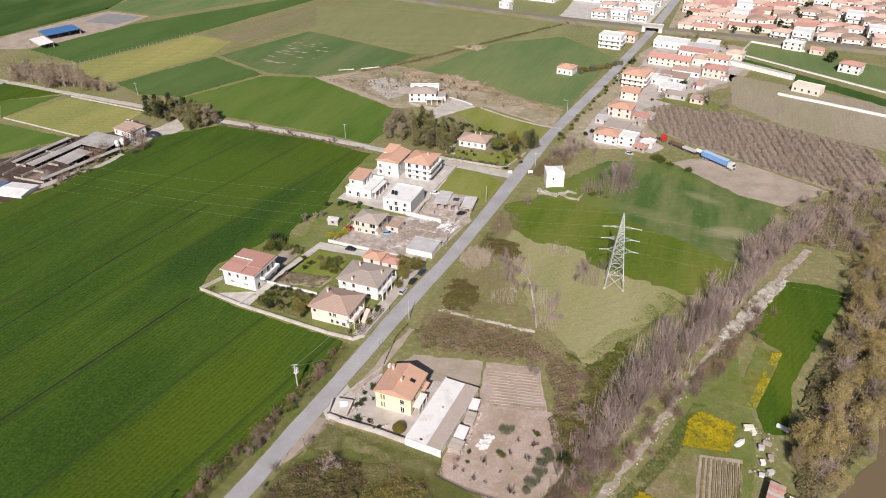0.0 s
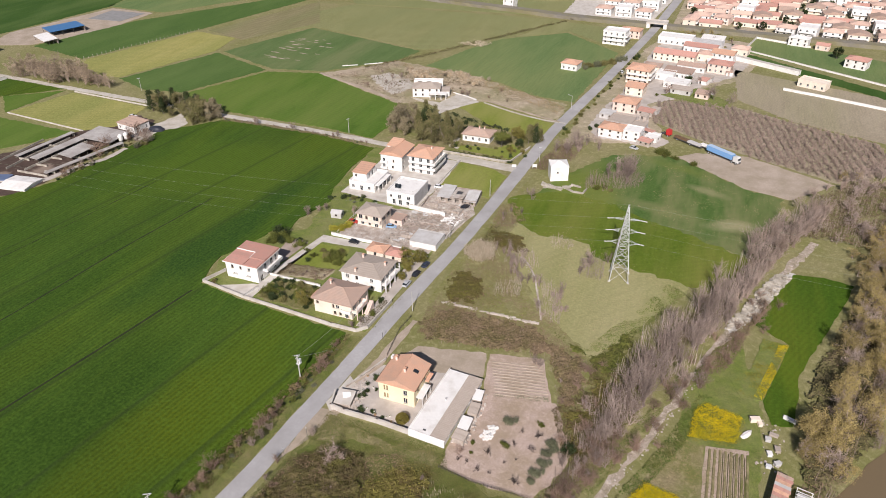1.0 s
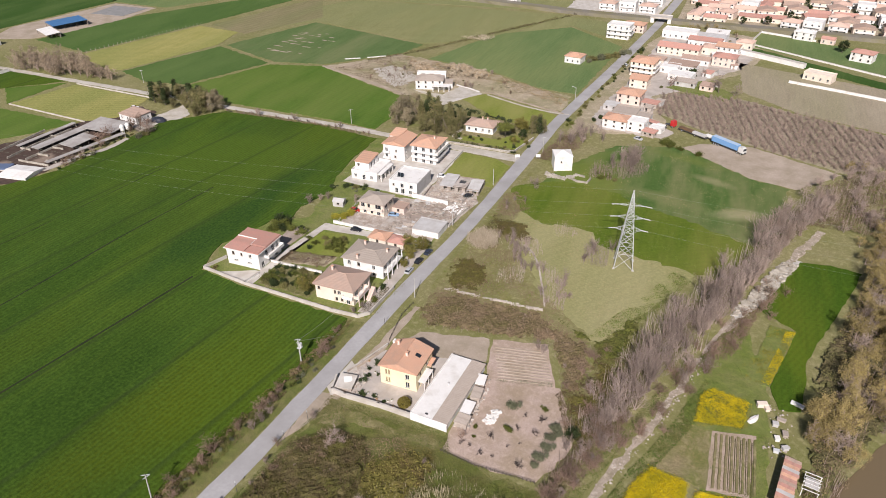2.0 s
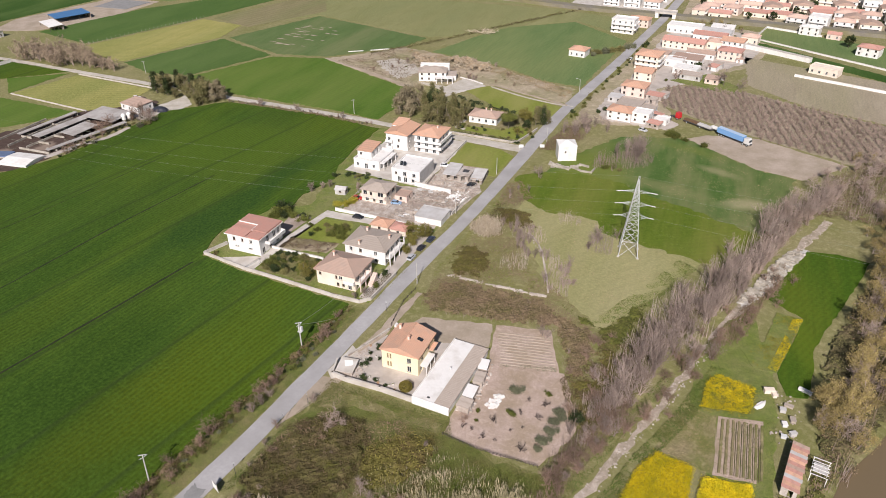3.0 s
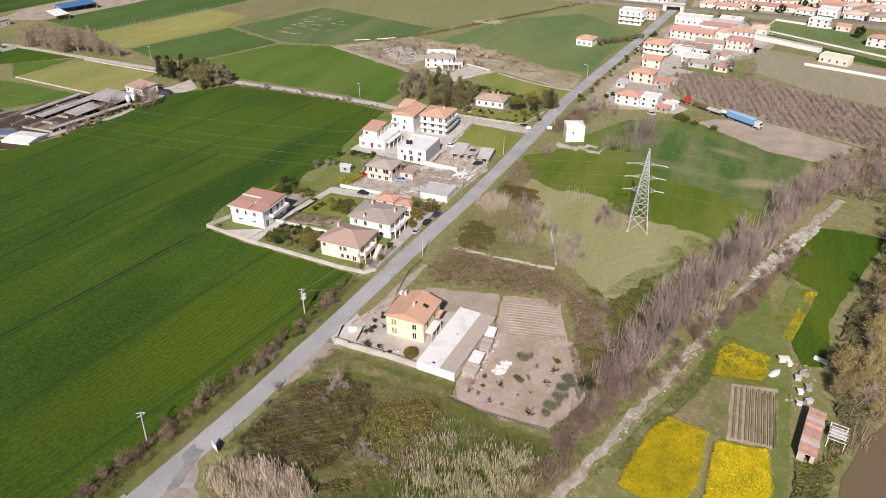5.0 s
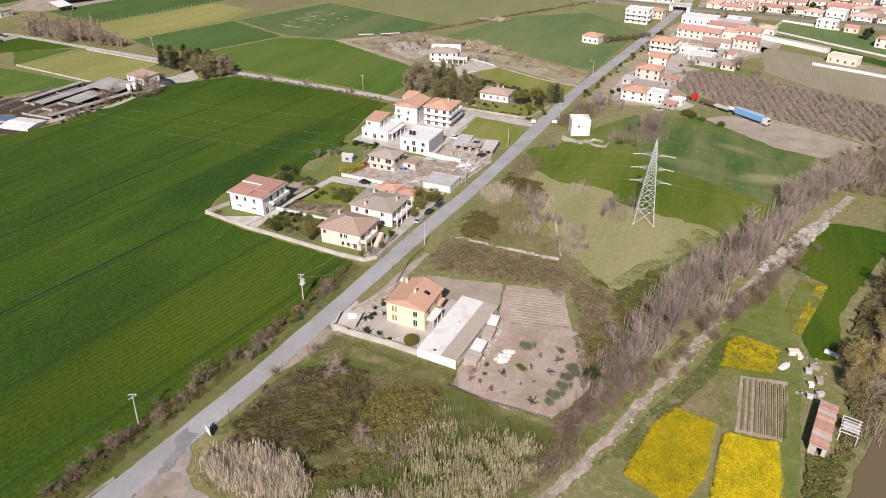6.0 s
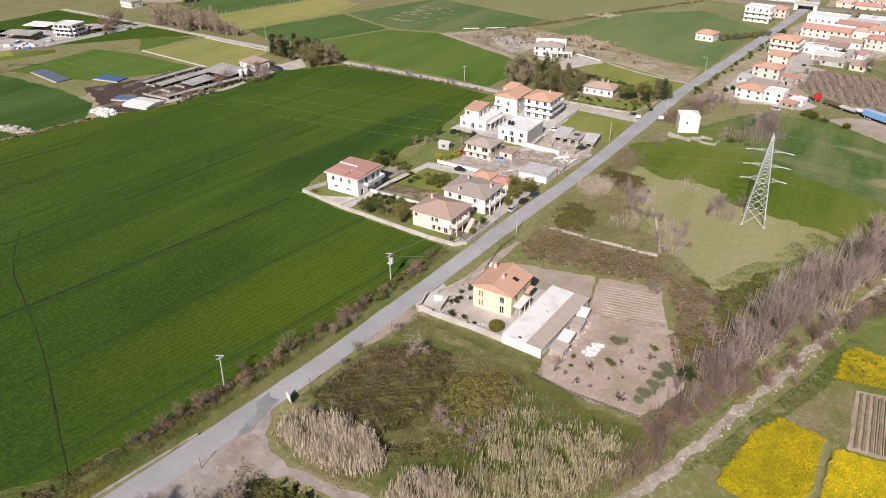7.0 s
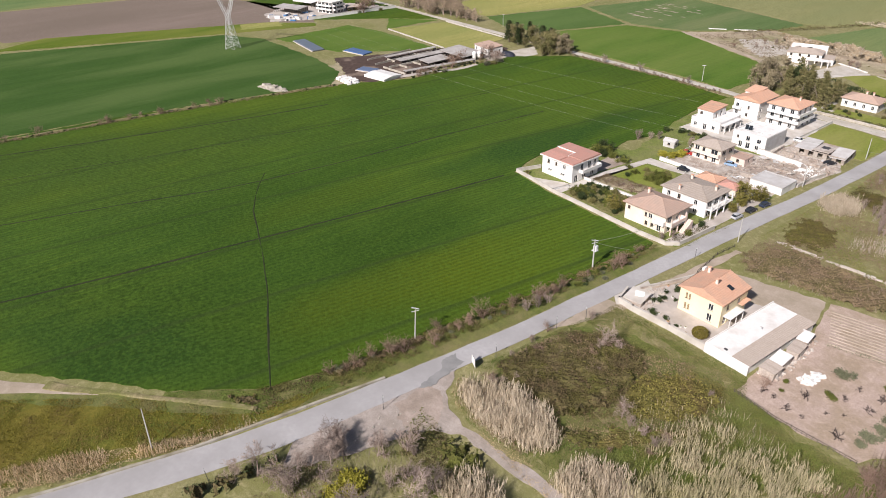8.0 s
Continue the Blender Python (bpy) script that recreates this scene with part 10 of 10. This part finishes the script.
open_shed(-195.8, 71.5, 20, 13, 2.5, "farmroof", "wide open barn with a grey sheet roof", -2, 5)
open_shed(-195, 53.5, 9, 13, 2.0, "farmroof", "open stable with a grey sheet roof", -6)
open_shed(-206.4, 53, 4.8, 25, 1.5, "farmroof", "long low stable roof in the farm yard", -7, 8)
open_shed(-186.4, 50, 2.2, 38, 1.3, "farmroof", "narrow pale stable roof along the field", -13, 10)
open_shed(-216.5, 55, 2.2, 30, 1.3, "farmroof", "narrow low stable roof behind the pens", -6, 8)
sheet("farm_forecourt", [(-189, 80), (-186, 99), (-184, 114), (-172, 103), (-172.5, 84), (-181, 76)], 0.14, M["gravel"], "pale gravel forecourt of the farm", "yard", amount=0.8)
sheet("farm_walkway", [(-189.6, 27), (-186, 43.4), (-180.6, 54.3), (-180, 67.3), (-177.6, 67), (-177.8, 53.4), (-183, 42.4), (-186.6, 26.4)], 0.24, M["pavers"], "pale earth walkway between stables and wheat", "path", amount=0.4)
heap = thing("covered_heap", pose(-180.6, 90, 0.14, 0, 0, 12), "heap under a black plastic cover on the forecourt", "heap")
part("cover", loft(bmesh.new(), [[(a * math.cos(math.tau * q / 14), 0.6 * a * math.sin(math.tau * q / 14), z) for q in range(14)] for a, z in ((4.4, 0), (4.0, 0.9), (3.0, 1.7), (1.4, 2.1))]), paint("black_cover", (0.03, 0.033, 0.045)), heap)
for k, (x, y) in enumerate(((-185.8, 71.6), (-184.9, 74.2))):
    tank = thing("feed_silo", pose(x, y, 0.1), "white upright feed silo beside the barn", "silo", "feed silos")
    part("drum", loft(bmesh.new(), [[(a * math.cos(math.tau * q / 12), a * math.sin(math.tau * q / 12), z) for q in range(12)] for a, z in ((0.4, 0.7), (1.1, 1.5), (1.15, 3.6), (0.6, 4.3), (0.2, 4.45))]), M["white"], tank)
    for q in range(3):
        part("leg", beam(bmesh.new(), (0.9 * math.cos(2.1 * q), 0.9 * math.sin(2.1 * q), 0), (1.0 * math.cos(2.1 * q), 1.0 * math.sin(2.1 * q), 1.6), 0.12), M["steel"], tank)
for x, y, s_ in ((-175.2, 70.6, 0.75), (-174.4, 74.6, 0.8), (-176.6, 78, 0.6), (-174.6, 79.4, 0.65), (-182, 43, 0.5), (-180.4, 47.6, 0.55), (-183.6, 39, 0.4)):
    plant(rg.choice(bare_big), x, y, s_, "grey leafless tree at the farm's edge", "tree", "farm edge trees", "bare_tree", rg.uniform(0, 360))
    plant(rg.choice(bush_grey + bush_olive), x + 0.6, y - 0.8, 2.4 * s_, "grey green shrub at the farm's edge", "shrub", "farm edge shrubs", "farm_shrub", rg.uniform(0, 360))
house("low white farmhouse with a brown roof", -193.5, 88.5, 13, 9, 3.2, ("mono", 0.6, 0.3, "tile_brown"), "white", -10, floors=1, n=(3, 2, 2, 2), name="farmhouse")
fh = house("white farm building of open storeys with dark bays", -343, 84, 14, 10, 7.2, ("flat", 0.4, 0.6, "white"), "white", 14, wins={"S": [(x, z, 2.6, 1.7) for z in (0.2, 2.7, 5.0) for x in (0.8, 4.2, 7.6, 10.8)], "E": [(x, z, 2.4, 1.6) for z in (0.2, 2.7, 5.0) for x in (0.8, 4.2, 7.0)]}, name="farmhouse")
for z in (2.5, 4.8):
    balcony(fh, 14, 10, "S", 0.2, 13.8, z, 1.6, True)
    balcony(fh, 14, 10, "E", 0.2, 9.8, z, 1.6, True)
open_shed(-361, 64, 22, 10, 3.4, "farmroof", "long grey barn with a dark open front", 18, 6)
open_shed(-374, 84, 18, 10, 3.0, "white", "long white barn roof of a distant farm", 15, 5)
open_shed(-336, 99, 12, 6, 2.6, "tile_grey", "low dark shed behind the white wall", 70, 4)
sheet("far_farm_yard", [(-368, 48), (-344, 40), (-333, 58), (-327, 92), (-324, 120), (-350, 118), (-372, 96), (-382, 70)], 0.13, M["pavers"], "dusty pale yard of a distant farm", "yard", amount=1.2)
sheet("mustard_corner", [(-350, 22), (-336, 16), (-328, 40), (-340, 44)], 0.17, M["fallow"], "small yellow flowering field corner", "field", amount=0.8)
farm_rng = random.Random(63)
for k in range(26):
    x, y = farm_rng.uniform(-356, -334), farm_rng.uniform(46, 70)
    w, d, h = farm_rng.uniform(1, 4), farm_rng.uniform(1, 3), farm_rng.uniform(0.6, 1.8)
    bin_ = thing("farm_container", pose(x + (y - 58) * 0.2, y, 0.13, 0, 0, farm_rng.uniform(0, 90)), "pale container standing in a farm yard", "container", "farm containers")
    part("body", bevelled(boxes((-w / 2, w / 2, -d / 2, d / 2, 0, h)), 0.06), M[farm_rng.choice(("white", "white", "greywall", "steel", "roof_blue", "farmroof"))], bin_)
    part("lid", boxes((-w / 2 - 0.05, w / 2 + 0.05, -d / 2 - 0.05, d / 2 + 0.05, h + 0.002, h + 0.1)), M["greywall"], bin_)
for k in range(22):
    x, y = farm_rng.uniform(-352, -322), farm_rng.uniform(92, 118)
    plant(farm_rng.choice(bush_dark + bush_olive + bare_brown), x, y, farm_rng.uniform(0.8, 1.9), "dark shrub in a distant farm garden", "shrub", "far farm shrubs", "farm_shrub", farm_rng.uniform(0, 360), 1.3)
gh = thing("poly_tunnel", pose(-194, 21, 0.05, 0, 0, 8), "white plastic greenhouse with a blue end", "greenhouse")
part("side_panel", boxes((-7, 7, -5.5, 5.5, 0, 0.9)), M["white"], gh)
part("cover", roof_mesh("gable_x", 14, 11, 0.92, 0.6, 0.1), M["white"], gh)
part("blue_sheet", box(bmesh.new(), -6.5, -1.0, -5.5, -0.6, 0, 0.06, pose(0, 0, 1.58, 6.2, 0, 0)), paint("sheet_blue", (0.025, 0.03, 0.06)), gh)
for x, y, w, d, yaw, c, label in ((-241, 38, 15, 7, 10, (0.07, 0.13, 0.28), "blue plastic covered silage clamp"), (-272, 26, 28, 7, -8, (0.13, 0.15, 0.18), "grey blue covered silage clamp"), (-208, 22, 10, 6, 20, (0.12, 0.16, 0.26), "blue grey covered heap by the greenhouse")):
    cl = thing("silage_clamp", pose(x, y, 0.05, 0, 0, yaw), label, "silage clamp")
    part("cover", bevelled(boxes((-w / 2, w / 2, -d / 2, d / 2, 0, 0.8)), 0.3), paint("cover_%d" % int(w), c), cl)
    part("edge", boxes((-w / 2 - 0.3, w / 2 + 0.3, -d / 2 - 0.3, -d / 2 - 0.05, 0, 0.5)), M["concrete"], cl)
for pts in ([(-204, 32), (-203, 50), (-202, 66)], [(-213, 30), (-214, 48), (-213, 66)], [(-203.5, 38), (-197.8, 38.4)], [(-203, 46), (-197.4, 46.4)], [(-194, 34), (-188.6, 34.5)], [(-194, 50), (-188, 50.6)], [(-223, 32), (-224, 60)], [(-216.5, 40), (-211, 40.4)], [(-216.5, 56), (-211, 56.4)], [(-206, 30), (-189, 30.6)]):
    wall_run(pts, 1.0, 0.3, "stone", "low weathered pen wall in the farm yard", "pen_wall", "wall", cap=False)
car(-205, 100, 20, "white", (0.75, 0.75, 0.75), "white car on the farm forecourt")
open_shed(-366, 191, 22, 9, 3.0, "white", "long white barn roof of the far farm", -25, 4)
open_shed(-376, 216, 18, 24, 3.2, "roof_blue", "long blue barn roof of the far farm", -25, 4)
house("small white house of the far farm", -384, 158, 12, 9, 4.0, ("hip", 1.2, 0.3, "tile_grey"), "white", 0, floors=1, n=(3, 2, 2, 2), name="farmhouse")
sheet("pond_far", [(-388, 250), (-358, 252), (-357, 278), (-390, 277)], 0.3, M["asphalt_dark"], "dark lined farm pond", "pond", amount=0.2)
sheet("yard_far", [(-400, 170), (-372, 180), (-350, 215), (-352, 282), (-396, 284), (-412, 200)], 0.12, M["bare"], "pale yard of the far farm", "yard")
sheet("field_far_green", [(-404, 288), (-345, 286), (-290, 380), (-262, 405), (-320, 460), (-420, 400)], 0.1, M["wheat_far"], "distant green field", "field")
sheet("field_far_left", [(-418, 180), (-402, 288), (-440, 400), (-560, 380), (-520, 160)], 0.1, M["wheat_dull"], "distant dull green field", "field")
sheet("field_far_ochre", [(-212, 362), (-262, 420), (-320, 475), (-150, 520), (-46, 460), (-45, 378)], 0.1, M["fallow_dull"], "distant ochre field before the railway", "field")
sheet("field_far_lane", [(-300, 98), (-274, 121), (-330, 123), (-420, 124), (-420, 60), (-330, 62)], 0.1, M["wheat"], "green field beside the gravel lane", "field")

# ---- the town beyond the railway ----
sheet("town_ground", [(38, 380), (190, 374), (430, 360), (520, 700), (40, 760)], 0.08, M["rough"], "pale streets and courts of the town", "pavement", amount=0.3)
sheet("depot_yard", [(-104, 396), (-46, 384), (22, 380), (30, 470), (36, 560), (-120, 560)], 0.09, M["concrete"], "wide white concrete depot yard", "yard", amount=0.3)
br = thing("railway_bridge", pose(27.8, 371, 0), "white concrete railway bridge over the road", "bridge")
part("deck", boxes((-7.4, 7.2, -4.6, 4.6, 3.0, 3.5)), M["concrete"], br)
for s in (-1, 1):
    part("abutment", boxes((s * 5.9 - 1.2, s * 5.9 + 1.2, -4.7, 4.7, 0, 2.99)), M["white"], br)
    part("parapet", boxes((-7.4, 7.2, s * 4.5 - 0.12, s * 4.5 + 0.12, 3.51, 4.2)), M["concrete"], br)
bm = boxes((0, 1.2, -0.03, 0.06, 0, 0.09), (0, 1.2, -0.03, 0.06, 1.21, 1.3), (0, 0.09, -0.03, 0.06, 0.09, 1.21), (1.11, 1.2, -0.03, 0.06, 0.09, 1.21), (0.09, 1.11, 0.02, 0.04, 0.09, 1.21))
bm.faces.ensure_lookup_table()
for f in bm.faces[-6:]:
    f.material_index = 1
town_win = mesh_of("window", bm, [M["white"], M["glass"]])


def town_house(w, d, h, roof, wall, label):
    ob = thing("town_house", pose(0, -3000, 0), label, "house", "town houses")
    kind, rise, over, rm = roof
    fl = 2 if h > 4.5 else 1
    wins = {s: [o for f in range(fl) for o in spaced(w if s in "SN" else d, 3 if s in "SN" else 1, f * h / fl + 0.6, 1.2, 1.3)] for s in "SW"}
    part("wall", walls_mesh(w, d, h, wins, {"gable_y": "SN", "gable_x": "EW"}.get(kind), rise), M[wall], ob)
    part("roof", roof_mesh(kind, w, d, h, rise, over), M[rm], ob)
    for s in "SW":
        m, _ = side_frame(w, d, s)
        for o in wins[s]:
            part("window", town_win, None, ob, at=m @ pose(o[0], 0, o[1]))
    if fl > 1:
        balcony(ob, w, d, "S", 1, w - 1, h / fl, 1.2)
    return ob


PROTO = [town_house(12, 10, 4.8, ("hip", 1.6, 0.4, "tile_town"), "white", "white town house with a terracotta roof"),
         town_house(14, 9, 4.6, ("gable_x", 1.6, 0.4, "tile_town"), "cream", "long pale town house with a terracotta roof"),
         town_house(11, 11, 5.0, ("hip", 1.4, 0.4, "tile_town"), "pink", "pink town house with a red roof"),
         town_house(15, 9, 3.2, ("gable_x", 1.5, 0.4, "tile_red"), "cream", "low cream town house with a red roof"),
         town_house(12, 12, 6.6, ("flat", 0.5, 0.1, "white"), "white", "white three-storey town house with a flat roof"),
         town_house(13, 10, 4.8, ("gable_y", 1.8, 0.4, "tile_brown"), "cream", "cream town house with a brown roof")]
rt = random.Random(12)
k = 0
for row in range(13):
    for col in range(20):
        x, y = 50 + col * 15.5 + rt.uniform(-2, 2) + (row % 2) * 5, 386 + row * 13.5 + rt.uniform(-2, 2) - col * 0.9
        if x > 62 + 0.62 * (y - 200) + 30:
            continue
        if rt.random() < 0.14:
            tree(rt.choice(crown_dark), x, y, rt.uniform(0.5, 0.8), "dark tree between the town houses", "tree", "town trees", "town_tree", rt.uniform(0, 360))
            continue
        src = PROTO[rt.choice((0, 0, 1, 2, 2, 3, 3, 4, 5, 5))]
        copy_thing(src, pose(x, y, 0.1, 0, 0, rt.choice((-4, -4, -4, 86, -12, 8)) + rt.uniform(-6, 6)))
        if rt.random() < 0.5:
            plant(rt.choice(bush_dark), x + rt.uniform(6, 9), y - rt.uniform(2, 6), rt.uniform(0.9, 1.6), "dark garden bush in the town", "shrub", "town bushes", "town_bush", rt.uniform(0, 360))
for row in range(4):
    for col in range(3):
        copy_thing(PROTO[rt.choice((0, 1, 4))], pose(-15 + col * 15 + row * 2, 398 + row * 26, 0.1, 0, 0, rt.uniform(-6, 0)))
for ob in PROTO:
    ob.matrix_basis = pose(60 + 18 * PROTO.index(ob), 575, 0.1)
house("long white depot hall with a flat roof", -78, 440, 40, 16, 6.5, ("flat", 0.5, 0.1, "white"), "white", -8, floors=1, n=(6, 3, 3, 3), name="depot_hall", category="depot")
house("white gatehouse by the railway", -90, 394, 9, 8, 6.5, ("flat", 0.5, 0.1, "white"), "white", -8, floors=2, n=(2, 2, 2, 2), name="gatehouse", category="gatehouse")
house("long white warehouse in the depot", -30, 450, 34, 14, 6.0, ("gable_x", 1.5, 0.3, "greywall"), "white", -6, floors=1, n=(5, 3, 3, 3), name="warehouse", category="warehouse")
thicket([(-128.4, 215), (-112.6, 237), (-99.8, 256.6), (-87, 279), (-67, 316.4), (-34.6, 371), (-32.4, 370.4), (-64.4, 315), (-85, 278.4), (-97.6, 255.6), (-110, 236.2), (-126, 214)], 2.2, 4, 0.6, "bramble", "dark hedge along a field ditch", "hedge", "field_hedge", seed=241, gaps=0.15)
thicket([(-92, 281), (-74, 279), (-70, 290), (-84, 292)], 2.6, 4, 0.6, "reed", "tall pale reeds at a field corner", "reeds", "field_reeds", seed=242, gaps=0.2)
for x, y in ((50, 349), (55, 353), (66, 358), (71, 354), (60, 360), (79, 350)):
    tree(rt.choice(crown_green + crown_olive), x, y, rt.uniform(0.55, 0.8), "tree beside the railway", "tree", "railway trees", "railway_tree", rt.uniform(0, 360))
rc = random.Random(31)
for i in range(30):
    x, y = rc.uniform(42, 92), rc.uniform(180, 350)
    if not within([(42, 182), (50, 182), (53, 222), (66, 240), (90, 272), (91, 345), (76, 345), (60, 232)], x, y):
        continue
    w, d = rc.uniform(3, 7), rc.uniform(3, 6)
    sh = thing("court_shed", pose(x, y, 0.05, 0, 0, rc.uniform(-20, 10)), "low shed with a sheet roof in a court", "shed", "court sheds")
    part("wall", walls_mesh(w, d, 2.2, {"S": [(0.8, 0.05, 1.0, 1.9)]}), M[rc.choice(("white", "rubble", "greywall"))], sh)
    part("roof", roof_mesh("mono", w, d, 2.2, 0.4, 0.2), M[rc.choice(("tile_grey", "tile_brown", "white", "tile_red", "greywall"))], sh)

house("small grey garden cabin on the grass", -52, 45.2, 4.2, 3.0, 2.1, ("gable_x", 0.6, 0.2, "greywall"), "greywall", 8, floors=1, n=(1, 1, 0, 0), name="garden_cabin", category="cabin")
# broken walls and debris in the ruined yard
sheet("yard_soil", [(-25, 44), (-16, 43), (-9, 50), (-12, 57), (-24, 57.6)], 0.13, M["pink_soil"], "trodden brown soil in the rubble yard", "yard", step=1.2, amount=0.7)
slab_rng = random.Random(77)
for _ in range(26):
    x, y = slab_rng.uniform(-26, -5), slab_rng.uniform(36, 72)
    if not within([(-26, 35), (-17, 35), (-16, 45), (-6, 47), (-4, 58), (-8, 71), (-20, 72), (-26, 60)], x, y):
        continue
    w, d = slab_rng.uniform(0.8, 2.6), slab_rng.uniform(0.6, 1.8)
    slab = thing("broken_slab", pose(x, y, 0.25, slab_rng.uniform(-16, 16), slab_rng.uniform(-16, 16), slab_rng.uniform(0, 360)), "broken pale concrete slab lying in the rubble yard", "slab", "broken slabs")
    part("slab", bevelled(boxes((-w / 2, w / 2, -d / 2, d / 2, 0, 0.22)), 0.03), M[slab_rng.choice(("white", "concrete", "rubble", "greywall"))], slab)
for pts in ([(-22, 40), (-17.5, 40.6), (-17, 45)], [(-20, 52), (-12, 52.6)], [(-14, 64), (-8, 63.2), (-7.4, 66.5)], [(-24, 62.8), (-24.6, 72)], [(-22, 66), (-18.2, 66.3)]):
    wall_run(pts, rg_wall.uniform(0.8, 1.7), 0.28, "rubble", "broken standing wall in the rubble yard", "broken_wall", "wall", cap=False)
chunks([(-24, 62), (-14, 62), (-12, 72), (-22, 82), (-25, 80)], 240, 0.1, 0.4, "rubble", "white plaster debris round the ruin", "debris", "debris", 21)
chunks([(-44, 34), (-28, 34), (-27, 57), (-30, 57), (-31, 41), (-43, 41)], 90, 0.1, 0.35, "rubble", "loose stones in the villa yard", "loose_stones", "stones", 22)
chunks([(23.5, 43), (29, 35.4), (32.4, 31), (37, 18.4), (39.6, 11.4), (39, 11), (36.6, 18), (31.8, 30.4), (28.6, 34.8), (23.2, 42.4)], 46, 0.12, 0.3, "stone", "scattered weathered stones on the meadow", "loose_stones", "stones", 23)
chunks([(6.5, 7.2), (39.5, 7.2), (39.5, 8.8), (6.5, 8.8)], 120, 0.1, 0.32, "rubble", "stones fallen from the crumbling wall", "loose_stones", "stones", 24)
chunks([(-6, -105), (-2, -104), (-1, -112), (-6, -120), (-9, -112)], 60, 0.05, 0.2, "stone", "small stones on the dirt pull-in", "loose_stones", "stones", 25)

chunks([(102, -30), (109, -28), (111, -12), (104, -9)], 40, 0.08, 0.3, "rubble", "odds and ends on the allotment", "scrap", "scrap", 26)
